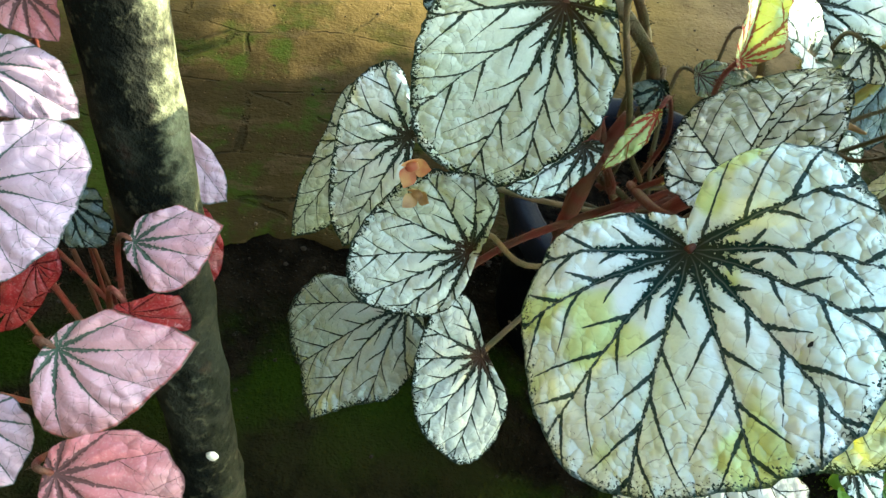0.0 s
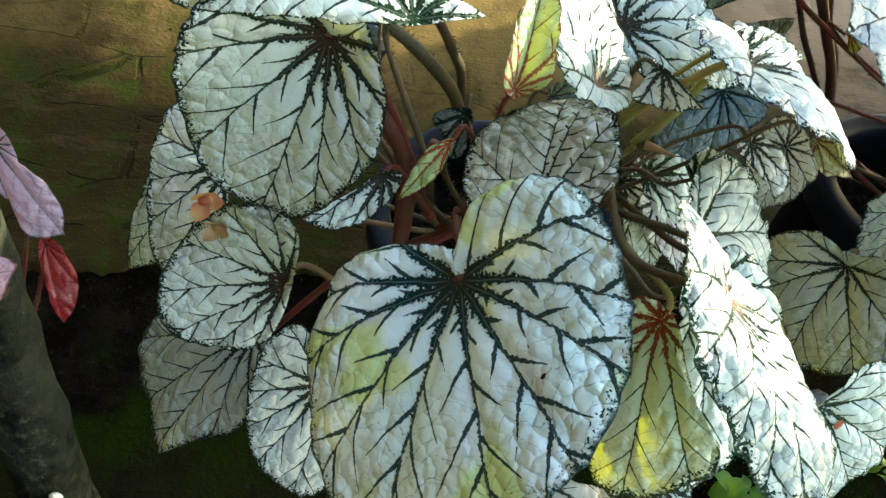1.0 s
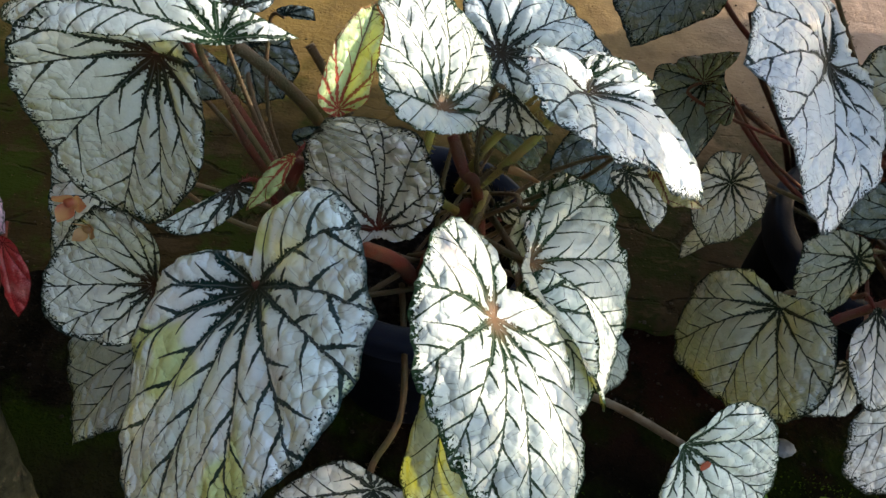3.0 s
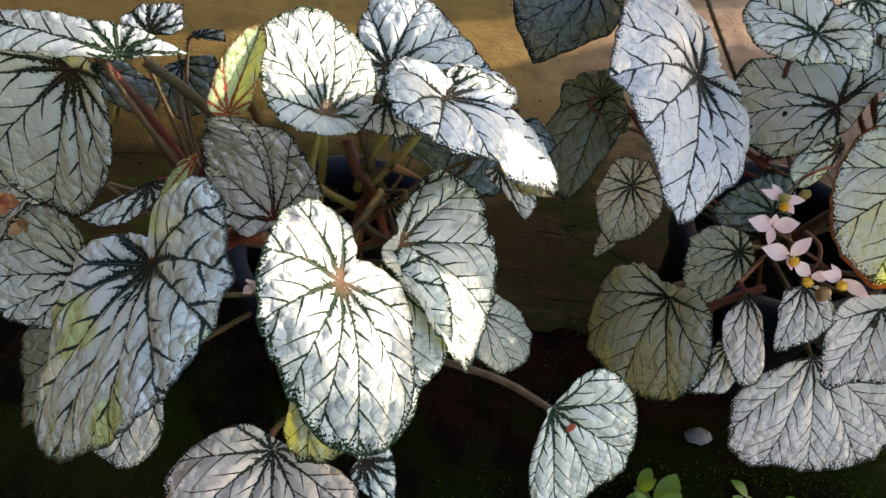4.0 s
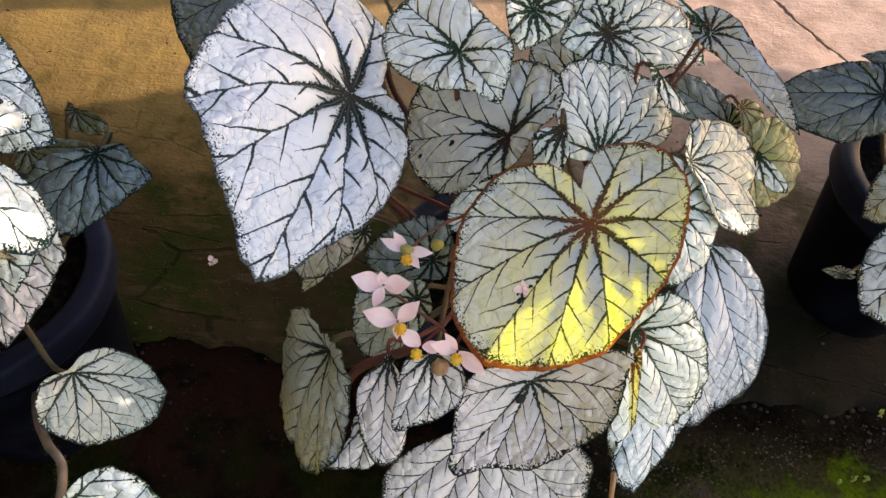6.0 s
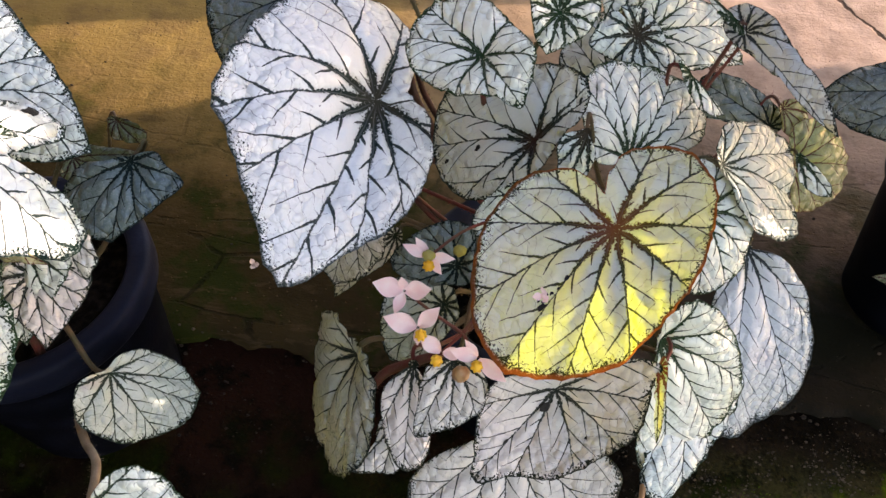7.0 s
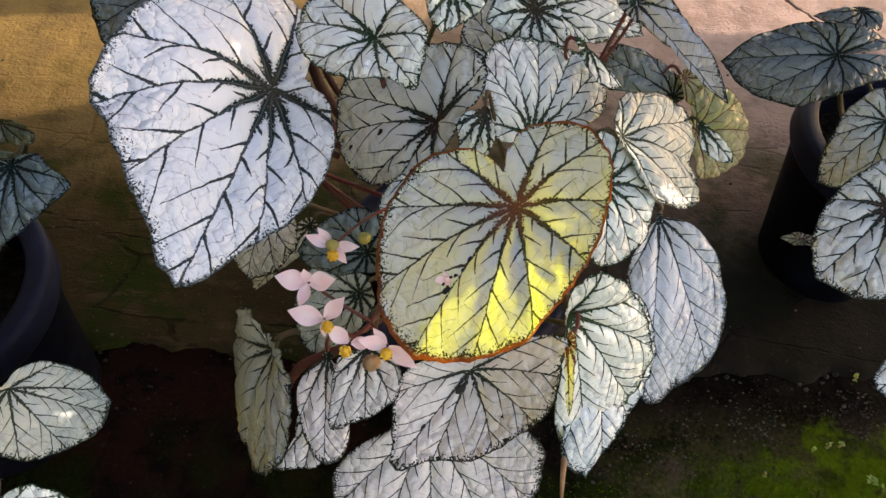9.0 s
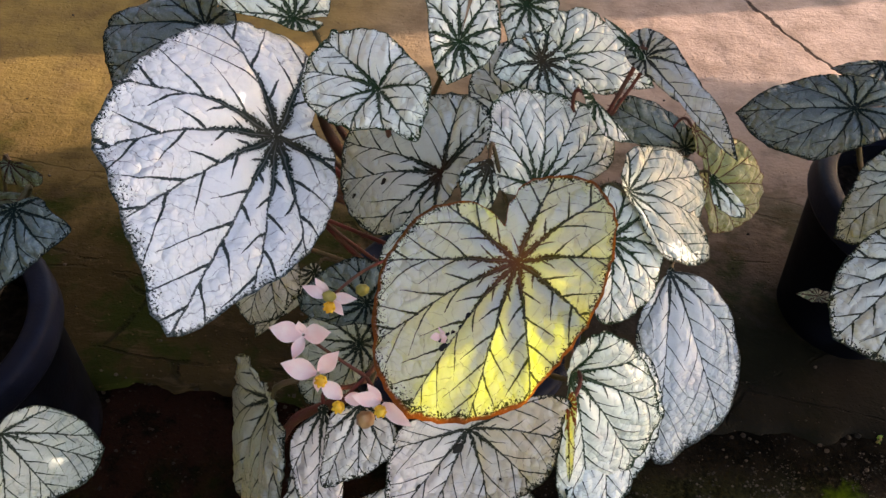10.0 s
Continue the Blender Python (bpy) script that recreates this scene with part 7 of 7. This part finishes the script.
def grit_stone():
    n = Nodes("blue_grey_stone")
    vec = n.place()
    return n.finish(n.mix(n.noise(vec, 90, 4), (0.05, 0.06, 0.075), (0.13, 0.14, 0.16)), 0.7, n.bump(n.noise(vec, 200, 4), 0.003, 0.8))


# white fleck on the post
fleck = blob(post, "dropping", (0.0, 0.0, 0.0), 0.006, petal_material("white_fleck", (0.75, 0.74, 0.70), (0.82, 0.81, 0.78)), 2, (0.8, 0.5, 1.3), 3)
fleck.location = Vector((-0.2585, -0.0215, 0.118)) - post.location

stone = thing("stone", "small blue-grey stone lying on the damp earth", "stone", (0.504, 0.119, 0.0))
blob(stone, "body", (0, 0, 0), 0.012, grit_stone(), 3, (1.3, 0.8, 0.55), 7)

# ---- small weeds on the earth ----
def weed_material():
    n = Nodes("weed_leaf")
    vec = n.place(7.0)
    c = n.mix(n.ramp(n.noise(vec, 60, 3), 0.3, 0.7), (0.06, 0.15, 0.018), (0.12, 0.24, 0.035))
    return n.finish(c, 0.5, n.bump(n.noise(vec, 400, 2), 0.0006, 0.5), glow=(0.30, 0.55, 0.03), amount=0.3)


WEED = weed_material()


def blade_mesh(ln, wd):
    verts, faces = [], []
    for i in range(8):
        s = i / 7
        w = wd * math.sin(math.pi * (0.06 + 0.94 * s)) ** 0.8 if i < 7 else 0.0004
        z = 0.30 * ln * math.sin(s * 2.2)
        verts += [(-w, ln * s, z + 0.25 * w), (0, ln * s, z), (w, ln * s, z + 0.25 * w)]
    for i in range(7):
        for k in (0, 1):
            faces.append((3 * i + k, 3 * i + k + 1, 3 * i + k + 4, 3 * i + k + 3))
    me = bpy.data.meshes.new("leaf")
    me.from_pydata(verts, [], faces)
    me.materials.append(WEED)
    me.polygons.foreach_set("use_smooth", [True] * len(me.polygons))
    return me


BLADES = [blade_mesh(0.020, 0.0055), blade_mesh(0.028, 0.0080), blade_mesh(0.013, 0.0045)]


def weed(x, y, n, size, seed, label):
    w = thing("weed", label, "weed", (x, y, -0.008), group="small weeds")
    rnd = random.Random(seed)
    for k in range(n):
        z = 0.004 + 0.020 * size * (k % 3) / 2 + rnd.uniform(0, 0.006)
        q = rnd.uniform(0, 360)
        ob = new("leaf", rnd.choice(BLADES))
        ob.parent = w
        r = rnd.uniform(0.001, 0.012 * size)
        ob.matrix_local = pose(r * math.cos(q), r * math.sin(q), z, rnd.uniform(-5, 35), 0, q) @ Matrix.Scale(size * rnd.uniform(0.8, 1.2), 4)
    tube("stem", [(x, y, -0.014), (x + 0.002, y, 0.0), (x, y + 0.002, 0.022 * size)], 0.0016, 0.001, STALK_GREEN, w, 6)
    return w


for k, (x, y, n, size) in enumerate(((0.345, 0.005, 8, 1.35), (0.385, 0.000, 7, 1.2), (0.425, 0.020, 8, 1.3), (0.419, 0.045, 4, 0.8), (0.455, 0.005, 6, 1.1), (0.544, 0.036, 5, 1.0), (0.575, 0.028, 7, 1.2))):
    weed(x, y, n, size, k, "small bright green weed growing in mossy earth")
for k, (x, y, n, size) in enumerate(((0.966, 0.171, 7, 0.15), (0.985, 0.176, 6, 0.14), (1.001, 0.178, 9, 0.16), (1.021, 0.138, 9, 0.32), (1.035, 0.130, 9, 0.30), (1.045, 0.262, 4, 0.22), (0.90, 0.140, 2, 0.22), (1.060, 0.168, 5, 0.8), (0.66, 0.025, 6, 0.5))):
    weed(x, y, n, size, 40 + k, "tiny green seedling in dark gritty moss")

# ---- grit, crumbs and moss on the ground ----
def scatter(name, label, category, mat, spots, seed):
    """Small uneven stones, each its own low lump."""
    rnd = random.Random(seed)
    verts, faces = [], []
    for x, y, z, r in spots:
        q, i0 = rnd.uniform(0, 6.28), len(verts)
        ring = 5
        verts.append(Vector((x, y, z + r * rnd.uniform(0.5, 0.9))))
        for k in range(ring):
            w = q + 2 * math.pi * k / ring
            rr = r * rnd.uniform(0.75, 1.2)
            verts.append(Vector((x + rr * math.cos(w), y + rr * math.sin(w) * 0.8, z + r * rnd.uniform(0.15, 0.4))))
        for k in range(ring):
            w = q + 2 * math.pi * k / ring
            verts.append(Vector((x + 0.9 * r * math.cos(w), y + 0.8 * r * math.sin(w), z - 0.4 * r)))
        for k in range(ring):
            k2 = (k + 1) % ring
            faces += [(i0, i0 + 1 + k, i0 + 1 + k2), (i0 + 1 + k, i0 + 6 + k, i0 + 6 + k2, i0 + 1 + k2)]
    return tagged(mesh_ob(name, verts, faces, mat, None, False), label, category, kind="stuff")


def grit_material(name, a, b):
    n = Nodes(name)
    g = n.t.nodes.new("ShaderNodeNewGeometry")
    c = n.mix(g.outputs["Random Per Island"], a, b)
    return n.finish(c, 0.85, n.bump(n.noise(n.place(), 600, 3), 0.0008, 0.8), spec=0.15)


rnd = random.Random(21)
spots = []
for k in range(2600):
    x = rnd.uniform(-0.6, 1.35)
    y = rnd.gauss(0.20 + 0.02 * math.sin(x * 9), 0.045) if k % 3 else rnd.uniform(-0.2, 0.26)
    if y < edge_line(x) - 0.004 and noise.noise(Vector((x * 9, y * 9, 4))) > -0.12:
        spots.append((x, y, earth_height(x, y), 0.0006 + 0.0024 * rnd.random() ** 6))
fine_grit = []
for k in range(5000):
    x = rnd.uniform(0.62, 1.35)
    y = rnd.gauss(0.185 + 0.02 * math.sin(x * 7) + 0.03 * (x - 0.8), 0.026)
    if y < edge_line(x) - 0.004 and noise.noise(Vector((x * 16, y * 26, 7))) + 0.5 * noise.noise(Vector((x * 50, y * 60, 2))) > rnd.uniform(-0.15, 0.4):
        fine_grit.append((x, y, earth_height(x, y), 0.0004 + 0.0016 * rnd.random() ** 3))
scatter("grit", "pale and dark grit scattered over the earth", "grit", grit_material("grit", (0.006, 0.005, 0.003), (0.070, 0.055, 0.040)), [q for q in spots if q[0] > 0.62] + fine_grit, 3)
# the same grit under the leaves, shade put into a darker colour
scatter("soil_crumbs", "grit on the damp earth under the leaves, darkened for their shade", "crumbs", grit_material("soil_crumbs", (0.004, 0.003, 0.002), (0.022, 0.015, 0.011)), [q for q in spots if q[0] <= 0.62], 6)
spots = []
for k in range(900):
    x, t = rnd.uniform(-0.6, 1.35), rnd.random() ** 1.7 * 0.75
    spots.append((x, edge_line(x) + 0.004 + t, 0.0006, 0.0006 + 0.0022 * rnd.random() ** 6))
scatter("crumbs", "dark crumbs and grains of earth on the cement floor", "crumbs", grit_material("crumbs", (0.008, 0.007, 0.005), (0.07, 0.052, 0.038)), spots, 4)
spots = []
for k in range(150):
    x = rnd.uniform(-0.6, 1.35)
    spots.append((x, edge_line(x) + rnd.gauss(-0.002, 0.008), -0.006, 0.0013 + 0.0034 * rnd.random() ** 3))
scatter("edge_rubble", "broken bits of cement along the floor edge", "rubble", grit_material("rubble", (0.012, 0.009, 0.006), (0.045, 0.032, 0.022)), spots, 5)


def moss_stuff():
    n = Nodes("moss_tuft")
    g = n.t.nodes.new("ShaderNodeNewGeometry")
    c = n.mix(g.outputs["Random Per Island"], (0.024, 0.050, 0.002), (0.075, 0.125, 0.006))
    mat = n.finish(c, 0.9, spec=0.05)
    rnd = random.Random(9)
    verts, faces = [], []
    for k in range(26000):
        x, y = rnd.uniform(0.20, 1.35), rnd.uniform(-0.25, 0.20)
        thick = noise.noise(Vector((x * 7, y * 11, 12))) + 0.6 * noise.noise(Vector((x * 25, y * 30, 2))) - max(0.0, (y - 0.02 - 0.13 * x) / 0.05)
        if thick < -0.05:
            continue
        z, q, h = earth_height(x, y), rnd.uniform(0, 6.28), rnd.uniform(0.0015, 0.0040)
        dx, dy, i0 = 0.0011 * math.cos(q), 0.0011 * math.sin(q), len(verts)
        verts += [Vector((x - dx, y - dy, z - 0.001)), Vector((x + dx, y + dy, z - 0.001)), Vector((x + rnd.uniform(-0.002, 0.002), y + rnd.uniform(-0.002, 0.002), z + h))]
        faces.append((i0, i0 + 1, i0 + 2))
    return tagged(mesh_ob("moss", verts, faces, mat, None, False), "low green moss on the damp earth", "moss", kind="stuff")


moss_stuff()
